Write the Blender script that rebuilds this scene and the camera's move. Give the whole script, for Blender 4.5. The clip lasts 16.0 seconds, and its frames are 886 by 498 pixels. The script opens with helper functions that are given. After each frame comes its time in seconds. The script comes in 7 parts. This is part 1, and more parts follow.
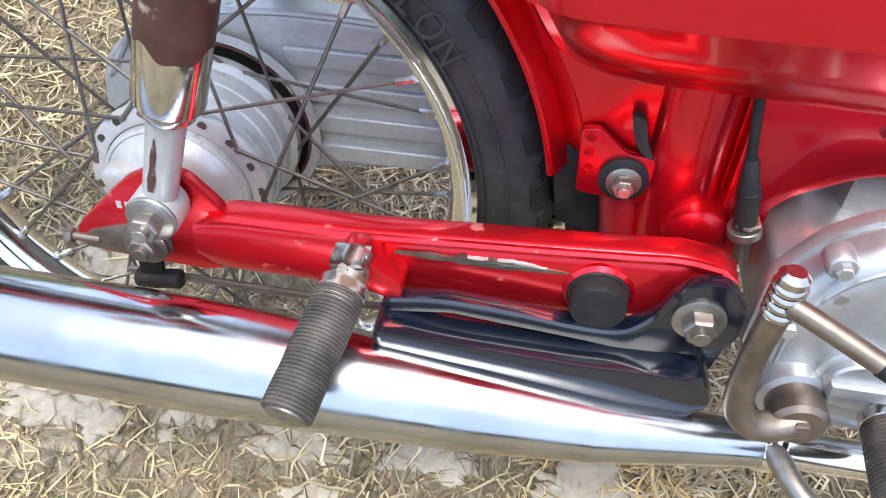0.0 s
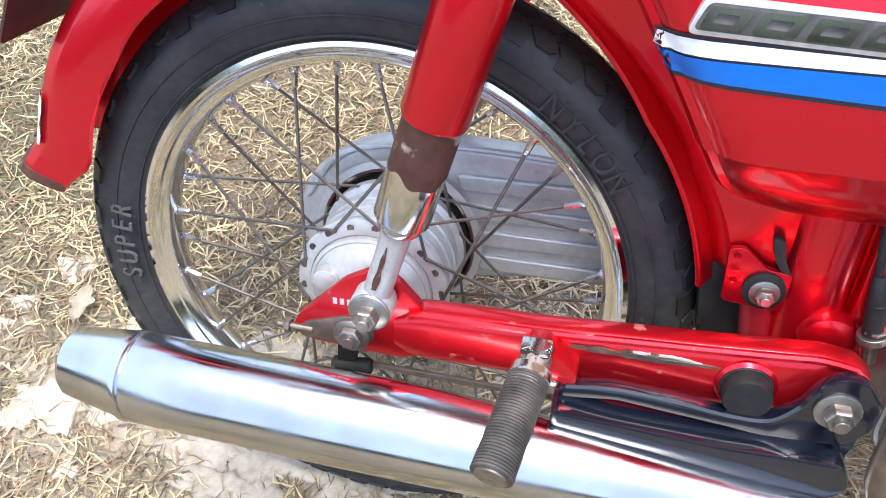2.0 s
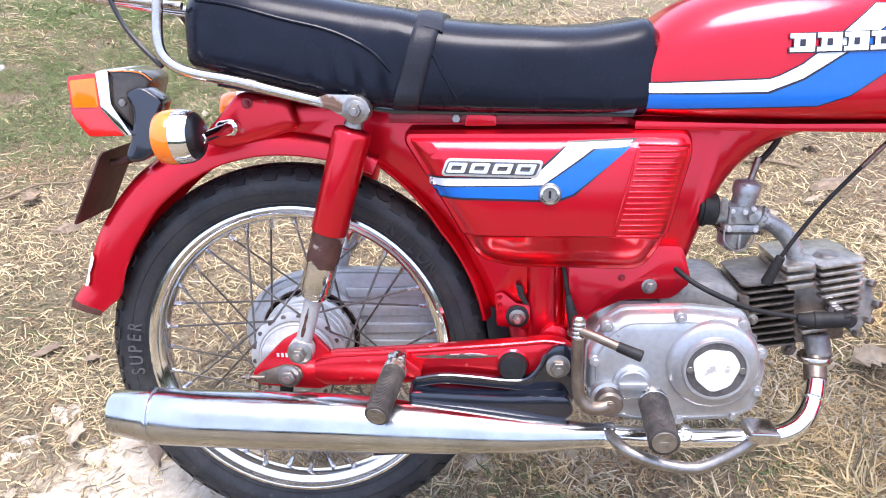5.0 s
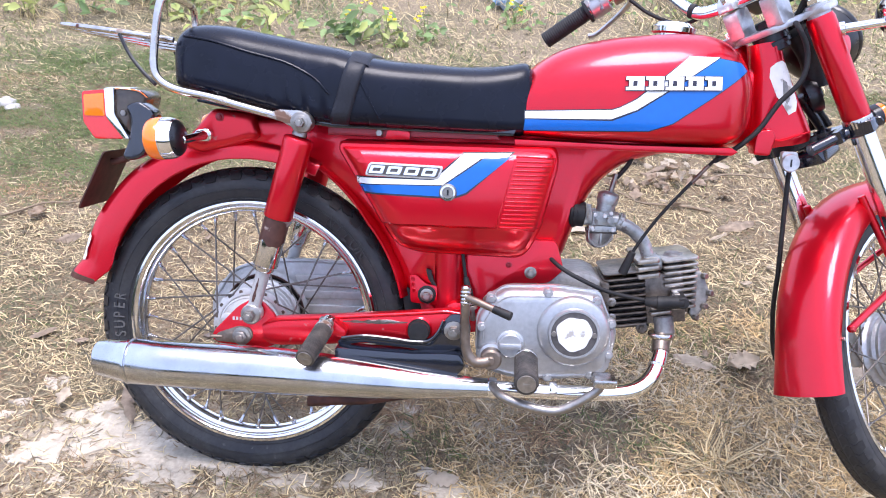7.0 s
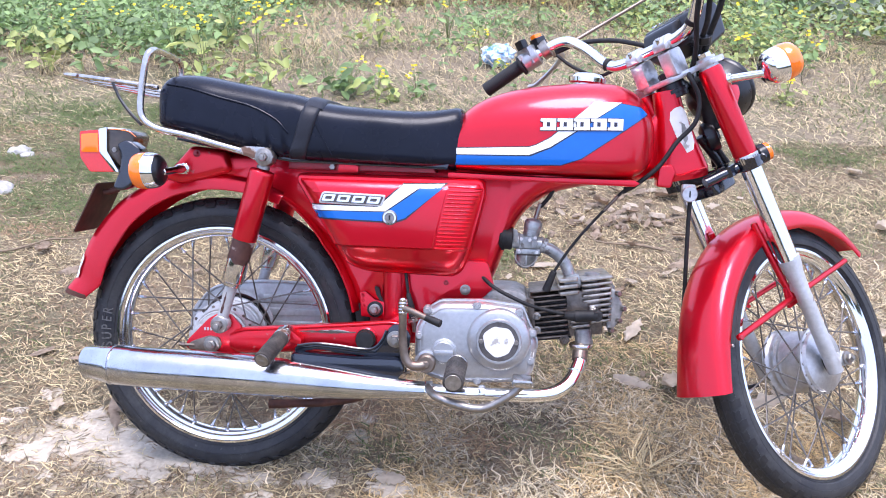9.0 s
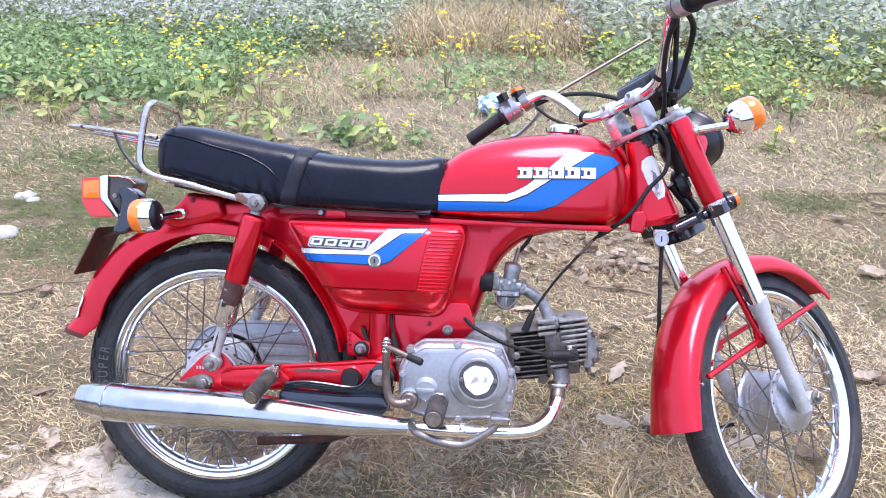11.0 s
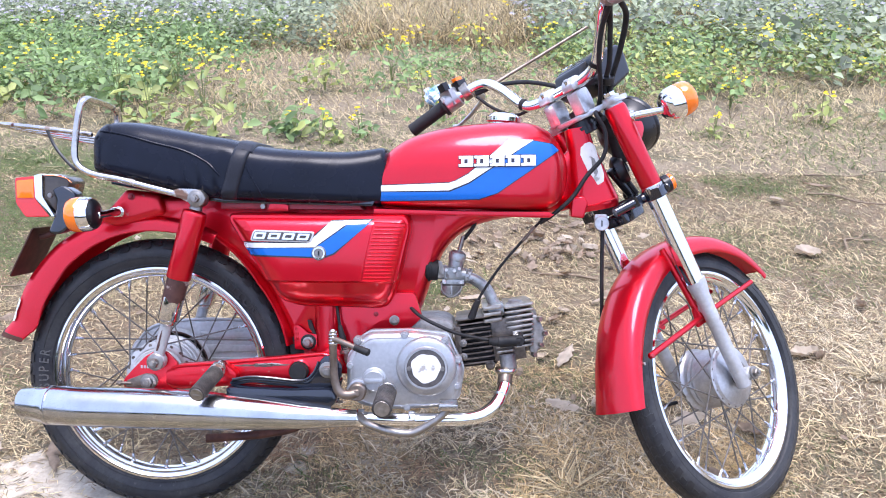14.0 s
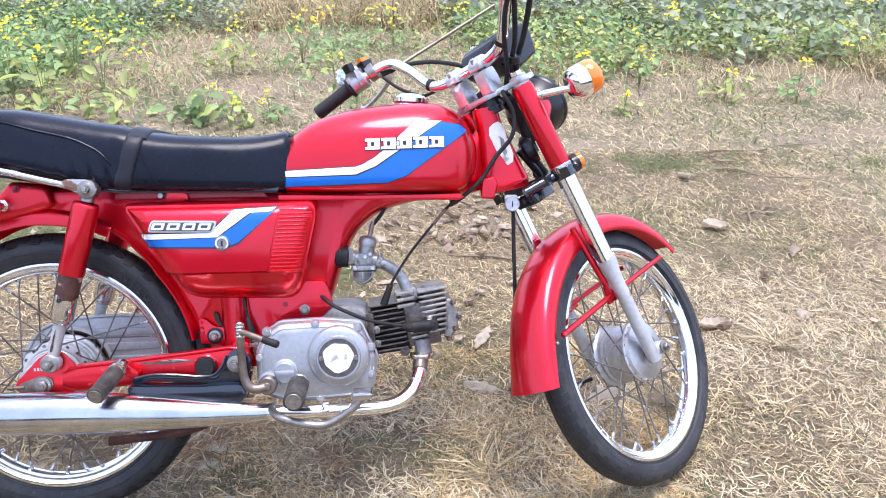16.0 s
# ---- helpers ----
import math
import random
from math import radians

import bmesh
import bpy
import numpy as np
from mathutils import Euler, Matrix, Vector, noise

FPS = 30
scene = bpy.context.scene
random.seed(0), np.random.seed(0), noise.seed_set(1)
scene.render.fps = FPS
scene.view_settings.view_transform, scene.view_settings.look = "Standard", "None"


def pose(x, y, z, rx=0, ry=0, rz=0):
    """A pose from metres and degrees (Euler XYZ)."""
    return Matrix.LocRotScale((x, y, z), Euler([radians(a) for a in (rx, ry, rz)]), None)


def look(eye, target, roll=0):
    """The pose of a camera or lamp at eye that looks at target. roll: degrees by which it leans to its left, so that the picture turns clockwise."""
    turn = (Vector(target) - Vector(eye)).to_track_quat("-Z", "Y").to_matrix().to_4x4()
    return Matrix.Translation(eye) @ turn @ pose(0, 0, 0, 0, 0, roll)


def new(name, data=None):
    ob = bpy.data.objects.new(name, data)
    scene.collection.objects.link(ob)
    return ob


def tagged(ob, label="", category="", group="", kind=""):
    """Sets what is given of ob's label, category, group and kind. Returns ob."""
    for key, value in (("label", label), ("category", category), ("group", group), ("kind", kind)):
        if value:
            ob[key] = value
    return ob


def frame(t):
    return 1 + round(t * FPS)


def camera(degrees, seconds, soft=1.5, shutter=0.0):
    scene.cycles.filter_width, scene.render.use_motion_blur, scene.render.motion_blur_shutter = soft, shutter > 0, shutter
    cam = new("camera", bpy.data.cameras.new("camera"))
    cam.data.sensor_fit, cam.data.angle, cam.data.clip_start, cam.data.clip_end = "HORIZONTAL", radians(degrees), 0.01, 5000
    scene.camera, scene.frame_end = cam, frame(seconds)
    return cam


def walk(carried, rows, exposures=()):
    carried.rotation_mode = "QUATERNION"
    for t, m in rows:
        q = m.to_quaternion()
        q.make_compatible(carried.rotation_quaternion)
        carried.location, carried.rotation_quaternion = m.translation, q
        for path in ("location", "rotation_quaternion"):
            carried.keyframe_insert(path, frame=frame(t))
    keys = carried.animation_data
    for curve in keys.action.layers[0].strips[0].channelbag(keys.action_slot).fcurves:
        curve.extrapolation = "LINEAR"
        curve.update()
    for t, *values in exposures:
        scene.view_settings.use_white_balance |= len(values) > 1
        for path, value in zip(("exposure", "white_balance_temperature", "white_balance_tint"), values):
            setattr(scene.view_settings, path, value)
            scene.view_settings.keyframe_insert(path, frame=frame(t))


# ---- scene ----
# Bike frame: x forward, y to the bike's left, z up in the bike's own plane, origin under the rear axle.
# The machine rests on its side stand, so that whole frame leans over to the left.
BIKE = pose(0, 0, -0.014, -18.5, 0, 0)
cam = camera(58.1, 16.0, 1.0)
ROWS = [
    (0.0, 0.2535, -0.4708, 0.6554, 47.87, -2.50, 9.07),
    (0.5, 0.2257, -0.4848, 0.6645, 49.16, -2.48, 11.56),
    (1.0, 0.1926, -0.4989, 0.6848, 49.64, -2.04, 11.94),
    (1.5, 0.1700, -0.5255, 0.6953, 51.41, -1.57, 11.85),
    (2.0, 0.1816, -0.5760, 0.7082, 56.17, -1.47, 13.13),
    (2.5, 0.2117, -0.6779, 0.7268, 63.11, -0.57, 11.40),
    (3.0, 0.2331, -0.7752, 0.7386, 66.96, 0.55, 9.02),
    (5.5, 0.3275, -1.1576, 0.7327, 75.40, 0.53, 3.45),
    (6.0, 0.4109, -1.2357, 0.7097, 76.94, 0.30, 4.87),
    (6.5, 0.4397, -1.3021, 0.7070, 77.65, -0.24, 4.91),
    (7.0, 0.4213, -1.3752, 0.6985, 78.85, -1.50, 3.80),
    (7.5, 0.4121, -1.4420, 0.6820, 79.68, -2.15, 2.98),
    (8.0, 0.4397, -1.4851, 0.6801, 80.62, -2.04, 3.21),
    (8.5, 0.5031, -1.5245, 0.6794, 81.99, -1.93, 4.05),
    (9.0, 0.5630, -1.5635, 0.6693, 82.88, -1.67, 4.73),
    (9.5, 0.5944, -1.5980, 0.6633, 83.81, -1.61, 5.13),
    (10.0, 0.6135, -1.6223, 0.6674, 85.35, -1.76, 5.00),
    (12.5, 0.5988, -1.6332, 0.6739, 86.34, -1.42, 4.73),
    (13.0, 0.6023, -1.6344, 0.6693, 85.86, -1.11, 4.28),
    (13.5, 0.6122, -1.6360, 0.6679, 85.69, -0.72, 3.22),
    (14.0, 0.6273, -1.6373, 0.6661, 85.71, -0.30, 1.54),
    (14.5, 0.6519, -1.6405, 0.6648, 85.54, 0.33, -0.94),
    (15.0, 0.6729, -1.6406, 0.6630, 85.14, 0.95, -3.90),
    (15.5, 0.6797, -1.6342, 0.6635, 84.76, 1.36, -5.35),
    (16.0, 0.6494, -1.6069, 0.6672, 84.41, 1.06, -4.21),
]
walk(cam, [(t, BIKE @ pose(x, y, z, rx, ry, rz)) for t, x, y, z, rx, ry, rz in ROWS],
     [(0.0, 1.07, 6450, 7), (2.0, 1.15, 6350, 10), (3.0, 1.24, 6400, 15), (5.5, 1.14, 6300, 17), (7.5, 0.97, 6120, 19), (10.0, 0.93, 5950, 20), (12.5, 0.93, 5950, 20), (14.5, 0.97, 6050, 18), (16.0, 1.01, 6100, 17)])

# ---- world and light: bright, thin overcast ----
world = bpy.data.worlds.new("world")
scene.world = world
world.use_nodes = True
wn = world.node_tree.nodes
sky = wn.new("ShaderNodeTexSky")
sky.sky_type = "NISHITA"
sky.sun_disc = False
sky.sun_elevation, sky.sun_rotation = radians(84), radians(40)
sky.air_density, sky.dust_density, sky.ozone_density = 1.0, 4.0, 1.0
soften = wn.new("ShaderNodeMixRGB")
soften.inputs[0].default_value = 0.5
soften.inputs[2].default_value = (6.3, 7.6, 10.6, 1)
world.node_tree.links.new(sky.outputs[0], soften.inputs[1])
world.node_tree.links.new(soften.outputs[0], wn["Background"].inputs[0])
wn["Background"].inputs[1].default_value = 0.15
sun = new("sun", bpy.data.lights.new("sun", "SUN"))
sun.data.energy, sun.data.angle, sun.data.color = 2.4, radians(30), (1.0, 0.965, 0.93)
sun.matrix_world = look((0.7, -0.7, 5.0), (0.4, 0.0, 0))

# ---- materials ----
def material(name, colour, rough=0.5, metal=0.0, coat=0.0, grain=0.0, scale=40.0, bump=0.0, blotch=0.0, blotch_scale=6.0,
             tint=None, transmission=0.0, random_tint=0.0, coat_rough=0.05, rough_var=0.0, wear=None, wear_at=0.62, wear_scale=18.0, sheen=0.0, through_light=0.0, coat_tint=None):
    m = bpy.data.materials.new(name)
    m.use_nodes = True
    n, l = m.node_tree.nodes, m.node_tree.links
    b = n["Principled BSDF"]
    b.inputs["Roughness"].default_value, b.inputs["Metallic"].default_value = rough, metal
    b.inputs["Coat Weight"].default_value, b.inputs["Coat Roughness"].default_value = coat, coat_rough
    b.inputs["Transmission Weight"].default_value = transmission
    b.inputs["Sheen Weight"].default_value = sheen
    if coat_tint:
        b.inputs["Coat Tint"].default_value = (*coat_tint, 1)
    co = n.new("ShaderNodeTexCoord")

    def cloud(sc, detail=4.0):
        t = n.new("ShaderNodeTexNoise")
        t.inputs["Scale"].default_value, t.inputs["Detail"].default_value = sc, detail
        l.new(co.outputs["Object"], t.inputs["Vector"])
        return t.outputs["Fac"]

    def ramp(fac, lo, hi):
        r = n.new("ShaderNodeMapRange")
        r.inputs["From Min"].default_value, r.inputs["From Max"].default_value = lo, hi
        l.new(fac, r.inputs["Value"])
        return r.outputs["Result"]

    def mix(fac, a, c, kind="MIX"):
        x = n.new("ShaderNodeMixRGB")
        x.blend_type = kind
        for k, v in ((0, fac), (1, a), (2, c)):
            if isinstance(v, (int, float)):
                x.inputs[k].default_value = v
            elif isinstance(v, tuple):
                x.inputs[k].default_value = (*v[:3], 1)
            else:
                l.new(v, x.inputs[k])
        return x.outputs[0]

    out = tuple(colour)
    if blotch:
        out = mix(ramp(cloud(blotch_scale), 0.35, 0.65), out, tint or tuple(c * (1 - blotch) for c in colour))
    if grain:
        out = mix(ramp(cloud(scale), 0.3, 0.7), out, mix(1.0, out, (1 - grain,) * 3, "MULTIPLY"))
    if random_tint:
        info = n.new("ShaderNodeNewGeometry")
        out = mix(1.0, out, mix(info.outputs["Random Per Island"], (1 - random_tint,) * 3, (1 + random_tint, 1 + random_tint * 0.9, 1 + random_tint * 0.6)), "MULTIPLY")
    if wear:
        w = ramp(cloud(wear_scale, 8.0), wear_at, wear_at + 0.06)
        out = mix(w, out, wear)
        r = n.new("ShaderNodeMapRange")
        r.inputs["To Min"].default_value, r.inputs["To Max"].default_value = rough, 0.75
        l.new(w, r.inputs["Value"])
        l.new(r.outputs["Result"], b.inputs["Roughness"])
        if metal:
            r2 = n.new("ShaderNodeMapRange")
            r2.inputs["To Min"].default_value, r2.inputs["To Max"].default_value = metal, 0.0
            l.new(w, r2.inputs["Value"])
            l.new(r2.outputs["Result"], b.inputs["Metallic"])
    elif rough_var:
        r = n.new("ShaderNodeMapRange")
        r.inputs["From Min"].default_value, r.inputs["From Max"].default_value = 0.3, 0.7
        r.inputs["To Min"].default_value, r.inputs["To Max"].default_value = max(0.02, rough - rough_var), rough + rough_var
        l.new(cloud(scale * 0.7), r.inputs["Value"])
        l.new(r.outputs["Result"], b.inputs["Roughness"])
    if isinstance(out, tuple):
        b.inputs["Base Color"].default_value = (*out, 1)
    else:
        l.new(out, b.inputs["Base Color"])
    if through_light:
        tr = n.new("ShaderNodeBsdfTranslucent")
        if isinstance(out, tuple):
            tr.inputs["Color"].default_value = (*out, 1)
        else:
            l.new(out, tr.inputs["Color"])
        both = n.new("ShaderNodeMixShader")
        both.inputs[0].default_value = through_light
        l.new(b.outputs[0], both.inputs[1])
        l.new(tr.outputs[0], both.inputs[2])
        l.new(both.outputs[0], n["Material Output"].inputs["Surface"])
    if bump:
        k = n.new("ShaderNodeBump")
        k.inputs["Strength"].default_value, k.inputs["Distance"].default_value = bump, 0.002
        l.new(cloud(scale), k.inputs["Height"])
        l.new(k.outputs[0], b.inputs["Normal"])
    return m


RED = material("red_candy_paint", (0.76, 0.016, 0.042), 0.36, 0.85, coat=0.75, grain=0.12, scale=900, blotch=0.12, blotch_scale=5, coat_rough=0.12, coat_tint=(1.0, 0.35, 0.45))
RED_WORN = material("worn_red_paint", (0.72, 0.020, 0.036), 0.32, 0.8, coat=0.5, grain=0.12, scale=700, wear=(0.36, 0.16, 0.14), wear_at=0.665, wear_scale=55, coat_rough=0.08, coat_tint=(1.0, 0.35, 0.40))
# Darker, duller red for the cross tube, under-seat rail and small bolts.
RED_DULL = material("dull_dark_red_paint", (0.4, 0.012, 0.022), 0.45, 0.2, coat=0.3, grain=0.2, scale=200, blotch=0.25, blotch_scale=14)
CHROME = material("chrome", (0.84, 0.84, 0.85), 0.10, 1.0, rough_var=0.03, scale=30, grain=0.04)
CHROME_OLD = material("tarnished_chrome", (0.62, 0.58, 0.53), 0.22, 1.0, grain=0.25, scale=60, rough_var=0.1, wear=(0.13, 0.07, 0.045), wear_at=0.6, wear_scale=22)
MUFFLER = material("polished_muffler_chrome", (0.62, 0.635, 0.66), 0.18, 1.0, rough_var=0.09, scale=25, grain=0.16, blotch=0.18, blotch_scale=7)
RUST = material("rust", (0.12, 0.045, 0.03), 0.6, 0.3, grain=0.4, scale=90, bump=0.3, blotch=0.4, blotch_scale=30)
RUST_CHROME = material("rust_stained_chrome", (0.13, 0.058, 0.045), 0.45, 0.4, grain=0.35, scale=80, blotch=0.35, blotch_scale=25, wear=(0.42, 0.36, 0.31), wear_at=0.57, wear_scale=30)
ALU = material("painted_aluminium", (0.53, 0.535, 0.54), 0.36, 0.75, grain=0.14, scale=160, blotch=0.2, blotch_scale=11, wear=(0.13, 0.11, 0.095), wear_at=0.69, wear_scale=38)
HUB_ALU = material("brushed_hub_aluminium", (0.62, 0.62, 0.62), 0.42, 0.85, grain=0.2, scale=150, blotch=0.25, blotch_scale=20)
ALU_BRIGHT = material("polished_aluminium", (0.70, 0.70, 0.71), 0.38, 0.7, grain=0.25, scale=120, blotch=0.3, blotch_scale=24)
SILVER = material("silver_paint", (0.55, 0.565, 0.58), 0.38, 0.36, grain=0.16, scale=140, blotch=0.35, blotch_scale=16, tint=(0.44, 0.43, 0.41), wear=(0.20, 0.14, 0.10), wear_at=0.68, wear_scale=35)
SLEEVE = material("clouded_chrome", (0.78, 0.78, 0.78), 0.14, 1.0, grain=0.2, scale=60, rough_var=0.05, blotch=0.22, blotch_scale=22)
CAST = material("dirty_cast_aluminium", (0.40, 0.385, 0.36), 0.5, 0.6, grain=0.35, scale=120, bump=0.3, blotch=0.4, blotch_scale=22)
ZINC = material("oxidised_zinc", (0.45, 0.465, 0.455), 0.38, 0.6, grain=0.3, scale=110, bump=0.3, blotch=0.35, blotch_scale=26, wear=(0.12, 0.11, 0.10), wear_at=0.58, wear_scale=60)
FIN_DARK = material("sooty_fin_and_gap_shade", (0.24, 0.20, 0.165), 0.4, 0.75, grain=0.4, scale=100, blotch=0.45, blotch_scale=25)
# Near-black for the sooty cylinder, a joint, and shaded openings drawn as solid patches.
SOOT_GAP = material("soot_and_opening_shade", (0.035, 0.03, 0.027), 0.7, 0.2, grain=0.4, scale=90)
WORN_RING = material("worn_grey_ring", (0.13, 0.12, 0.115), 0.45, 0.4, grain=0.3, scale=150, blotch=0.3, blotch_scale=60)
FIN_BARE = material("bare_fin", (0.60, 0.54, 0.46), 0.32, 0.8, grain=0.35, scale=120, blotch=0.5, blotch_scale=24)
STEEL = material("dull_steel", (0.4, 0.37, 0.33), 0.38, 0.9, grain=0.3, scale=120, blotch=0.3, blotch_scale=40)
BRONZED = material("browned_steel", (0.3, 0.24, 0.19), 0.42, 0.85, grain=0.3, scale=90, blotch=0.35, blotch_scale=30)
CHROME_NIP = material("nipple_chrome", (0.62, 0.62, 0.63), 0.25, 1.0, grain=0.3, scale=90)
SPOKE = material("spoke_steel", (0.21, 0.19, 0.17), 0.45, 0.85, grain=0.4, scale=100)
BLACK = material("black_paint", (0.006, 0.008, 0.016), 0.22, coat=0.9, grain=0.3, scale=80, coat_rough=0.06)
PEG_RUBBER = material("dusty_rubber", (0.035, 0.031, 0.028), 0.55, grain=0.4, scale=120, blotch=0.6, blotch_scale=40, tint=(0.10, 0.085, 0.07))
PLASTIC = material("black_plastic", (0.009, 0.009, 0.011), 0.32, grain=0.3, scale=100, rough_var=0.06)
RUBBER = material("black_rubber", (0.012, 0.012, 0.013), 0.6, grain=0.35, scale=150, bump=0.1, blotch=0.4, blotch_scale=30, tint=(0.026, 0.025, 0.024))
TYRE = material("tyre_rubber", (0.026, 0.027, 0.031), 0.45, grain=0.3, scale=140, bump=0.1, blotch=0.5, blotch_scale=18, tint=(0.05, 0.05, 0.05), wear=(0.075, 0.072, 0.07), wear_at=0.68, wear_scale=90)
TREAD = material("tread_rubber", (0.022, 0.0225, 0.025), 0.5, grain=0.3, scale=140, bump=0.1, blotch=0.4, blotch_scale=30, tint=(0.03, 0.029, 0.028))
LETTER = material("raised_tyre_lettering", (0.09, 0.088, 0.085), 0.65, grain=0.2, scale=200)
VINYL = material("black_vinyl", (0.007, 0.009, 0.018), 0.26, rough_var=0.06, scale=40, blotch=0.4, blotch_scale=12)
STRAP = material("worn_black_strap", (0.018, 0.019, 0.025), 0.42, grain=0.25, scale=300, bump=0.2)
for dull, level in ((VINYL, 0.22), (STRAP, 0.25), (TYRE, 0.3), (TREAD, 0.3), (RUBBER, 0.3)):
    dull.node_tree.nodes["Principled BSDF"].inputs["Specular IOR Level"].default_value = level
ORANGE = material("amber_lens", (1.0, 0.2, 0.006), 0.12, coat=0.8, grain=0.08, scale=300)
REDLENS = material("red_lens", (0.6, 0.012, 0.008), 0.1, coat=0.8, grain=0.1, scale=300)
WHITE = material("white_decal", (0.78, 0.79, 0.8), 0.35, coat=0.2, grain=0.05, scale=100)
BLUE = material("blue_decal", (0.0, 0.115, 0.46), 0.3, coat=0.2, grain=0.08, scale=100, coat_rough=0.03)
DARKLINE = material("decal_line_and_emblem_shade", (0.012, 0.008, 0.02), 0.35, coat=0.4)
BADGE = material("satin_badge_metal", (0.66, 0.65, 0.63), 0.3, 0.55, grain=0.2, scale=200)
PAPER = material("torn_paper_label", (0.72, 0.71, 0.68), 0.7, grain=0.15, scale=60, wear=(0.35, 0.33, 0.3), wear_at=0.6, wear_scale=60)
PLATE = material("rusty_plate", (0.085, 0.03, 0.022), 0.6, 0.1, grain=0.4, scale=60, blotch=0.5, blotch_scale=15)
GLASS = material("clear_glass", (0.9, 0.92, 0.94), 0.03, transmission=0.9)


# ---- mesh helpers ----
def clean(bm, smooth=40.0):
    bmesh.ops.recalc_face_normals(bm, faces=bm.faces)
    for f in bm.faces:
        f.smooth = True
    for e in bm.edges:
        e.smooth = not (len(e.link_faces) == 2 and e.calc_face_angle(0) > radians(smooth))


def part(name, bm, mat, parent=None, label="", smooth=40.0):
    clean(bm, smooth)
    me = bpy.data.meshes.new(name)
    bm.to_mesh(me)
    bm.free()
    me.materials.append(mat)
    ob = new(name, me)
    ob.parent = parent
    return tagged(ob, label)


def merge(*bms):
    out = bmesh.new()
    for b in bms:
        me = bpy.data.meshes.new("tmp")
        b.to_mesh(me)
        b.free()
        out.from_mesh(me)
        bpy.data.meshes.remove(me)
    return out


def moved(bm, m):
    bmesh.ops.transform(bm, matrix=m, verts=bm.verts)
    return bm


def skin(rings, closed=True, cap=True):
    """Rings of equally many points, joined one to the next."""
    bm = bmesh.new()
    vs = [[bm.verts.new(p) for p in r] for r in rings]
    k = len(vs[0])
    for a, b in zip(vs, vs[1:]):
        for i in range(k if closed else k - 1):
            j = (i + 1) % k
            bm.faces.new((a[i], a[j], b[j], b[i]))
    if cap and closed:
        bm.faces.new(vs[0][::-1])
        bm.faces.new(vs[-1])
    return bm


def lathe(profile, segs=48, m=None, closed=False):
    """(radius, height) pairs turned about z, then moved by m."""
    bm = bmesh.new()
    rings = [[bm.verts.new((r * math.cos(a), r * math.sin(a), h)) for a in (2 * math.pi * i / segs for i in range(segs))] for r, h in profile]
    pairs = list(zip(rings, rings[1:])) + ([(rings[-1], rings[0])] if closed else [])
    for a, b in pairs:
        for i in range(segs):
            j = (i + 1) % segs
            bm.faces.new((a[i], a[j], b[j], b[i]))
    if not closed:
        bm.faces.new(rings[0][::-1])
        bm.faces.new(rings[-1])
    return moved(bm, m) if m else bm


def across(x, y, z):
    """Turns a lathe's axis to the bike's right (height grows towards the viewer's side, -y)."""
    return pose(x, y, z, 90, 0, 0)


def between(a, b):
    a, b = Vector(a), Vector(b)
    return Matrix.Translation(a) @ (b - a).to_track_quat("Z", "Y").to_matrix().to_4x4()


def rod(a, b, r, segs=12, r2=None):
    d = (Vector(b) - Vector(a)).length
    r2 = r if r2 is None else r2
    c = min(r, r2, d / 3) * 0.2
    return lathe([(r - c, 0), (r, c), (r2, d - c), (r2 - c, d)], segs, between(a, b))


def curve_points(pts, steps=8):
    """A smooth line (Catmull-Rom) through the points."""
    p = [Vector(q) for q in pts]
    p = [p[0] * 2 - p[1]] + p + [p[-1] * 2 - p[-2]]
    out = []
    for i in range(1, len(p) - 2):
        for k in range(steps):
            t = k / steps
            a, b, c, d = p[i - 1:i + 3]
            out.append(0.5 * (2 * b + (c - a) * t + (2 * a - 5 * b + 4 * c - d) * t * t + (3 * b - a - 3 * c + d) * t ** 3))
    return out + [p[-2]]


def tube(pts, r, segs=12, steps=8, smooth=True, flat=1.0):
    """A round bar along a line; r is one radius or one for each given point."""
    line = curve_points(pts, steps) if smooth else [Vector(p) for p in pts]
    rr = [r] * len(pts) if isinstance(r, (int, float)) else list(r)
    n = len(line)
    rad = [float(np.interp(i / (n - 1) * (len(pts) - 1), range(len(pts)), rr)) for i in range(n)]
    up = Vector((0.123, 0.31, 0.94)).normalized()
    rings = []
    for i, p in enumerate(line):
        d = (line[min(i + 1, n - 1)] - line[max(i - 1, 0)]).normalized()
        s = d.cross(up)
        s = s.normalized() if s.length > 1e-4 else d.orthogonal().normalized()
        u = s.cross(d).normalized()
        up = u
        rings.append([p + (s * math.cos(a) + u * math.sin(a) * flat) * rad[i] for a in (2 * math.pi * k / segs for k in range(segs))])
    return skin(rings)


def slab(outline, y0, y1, bevel=0.0, segs=2):
    """A side-view outline of (x, z) points, given thickness from y0 to y1, with rounded edges."""
    bm = bmesh.new()
    a = [bm.verts.new((x, y0, z)) for x, z in outline]
    b = [bm.verts.new((x, y1, z)) for x, z in outline]
    k = len(a)
    bm.faces.new(a)
    bm.faces.new(b[::-1])
    for i in range(k):
        j = (i + 1) % k
        bm.faces.new((a[i], b[i], b[j], a[j]))
    bmesh.ops.recalc_face_normals(bm, faces=bm.faces)
    if bevel:
        rim = [e for e in bm.edges if abs(e.verts[0].co.y - e.verts[1].co.y) < 1e-6]
        bmesh.ops.bevel(bm, geom=rim, offset=bevel, segments=segs, profile=0.6, affect="EDGES", clamp_overlap=True)
    return bm


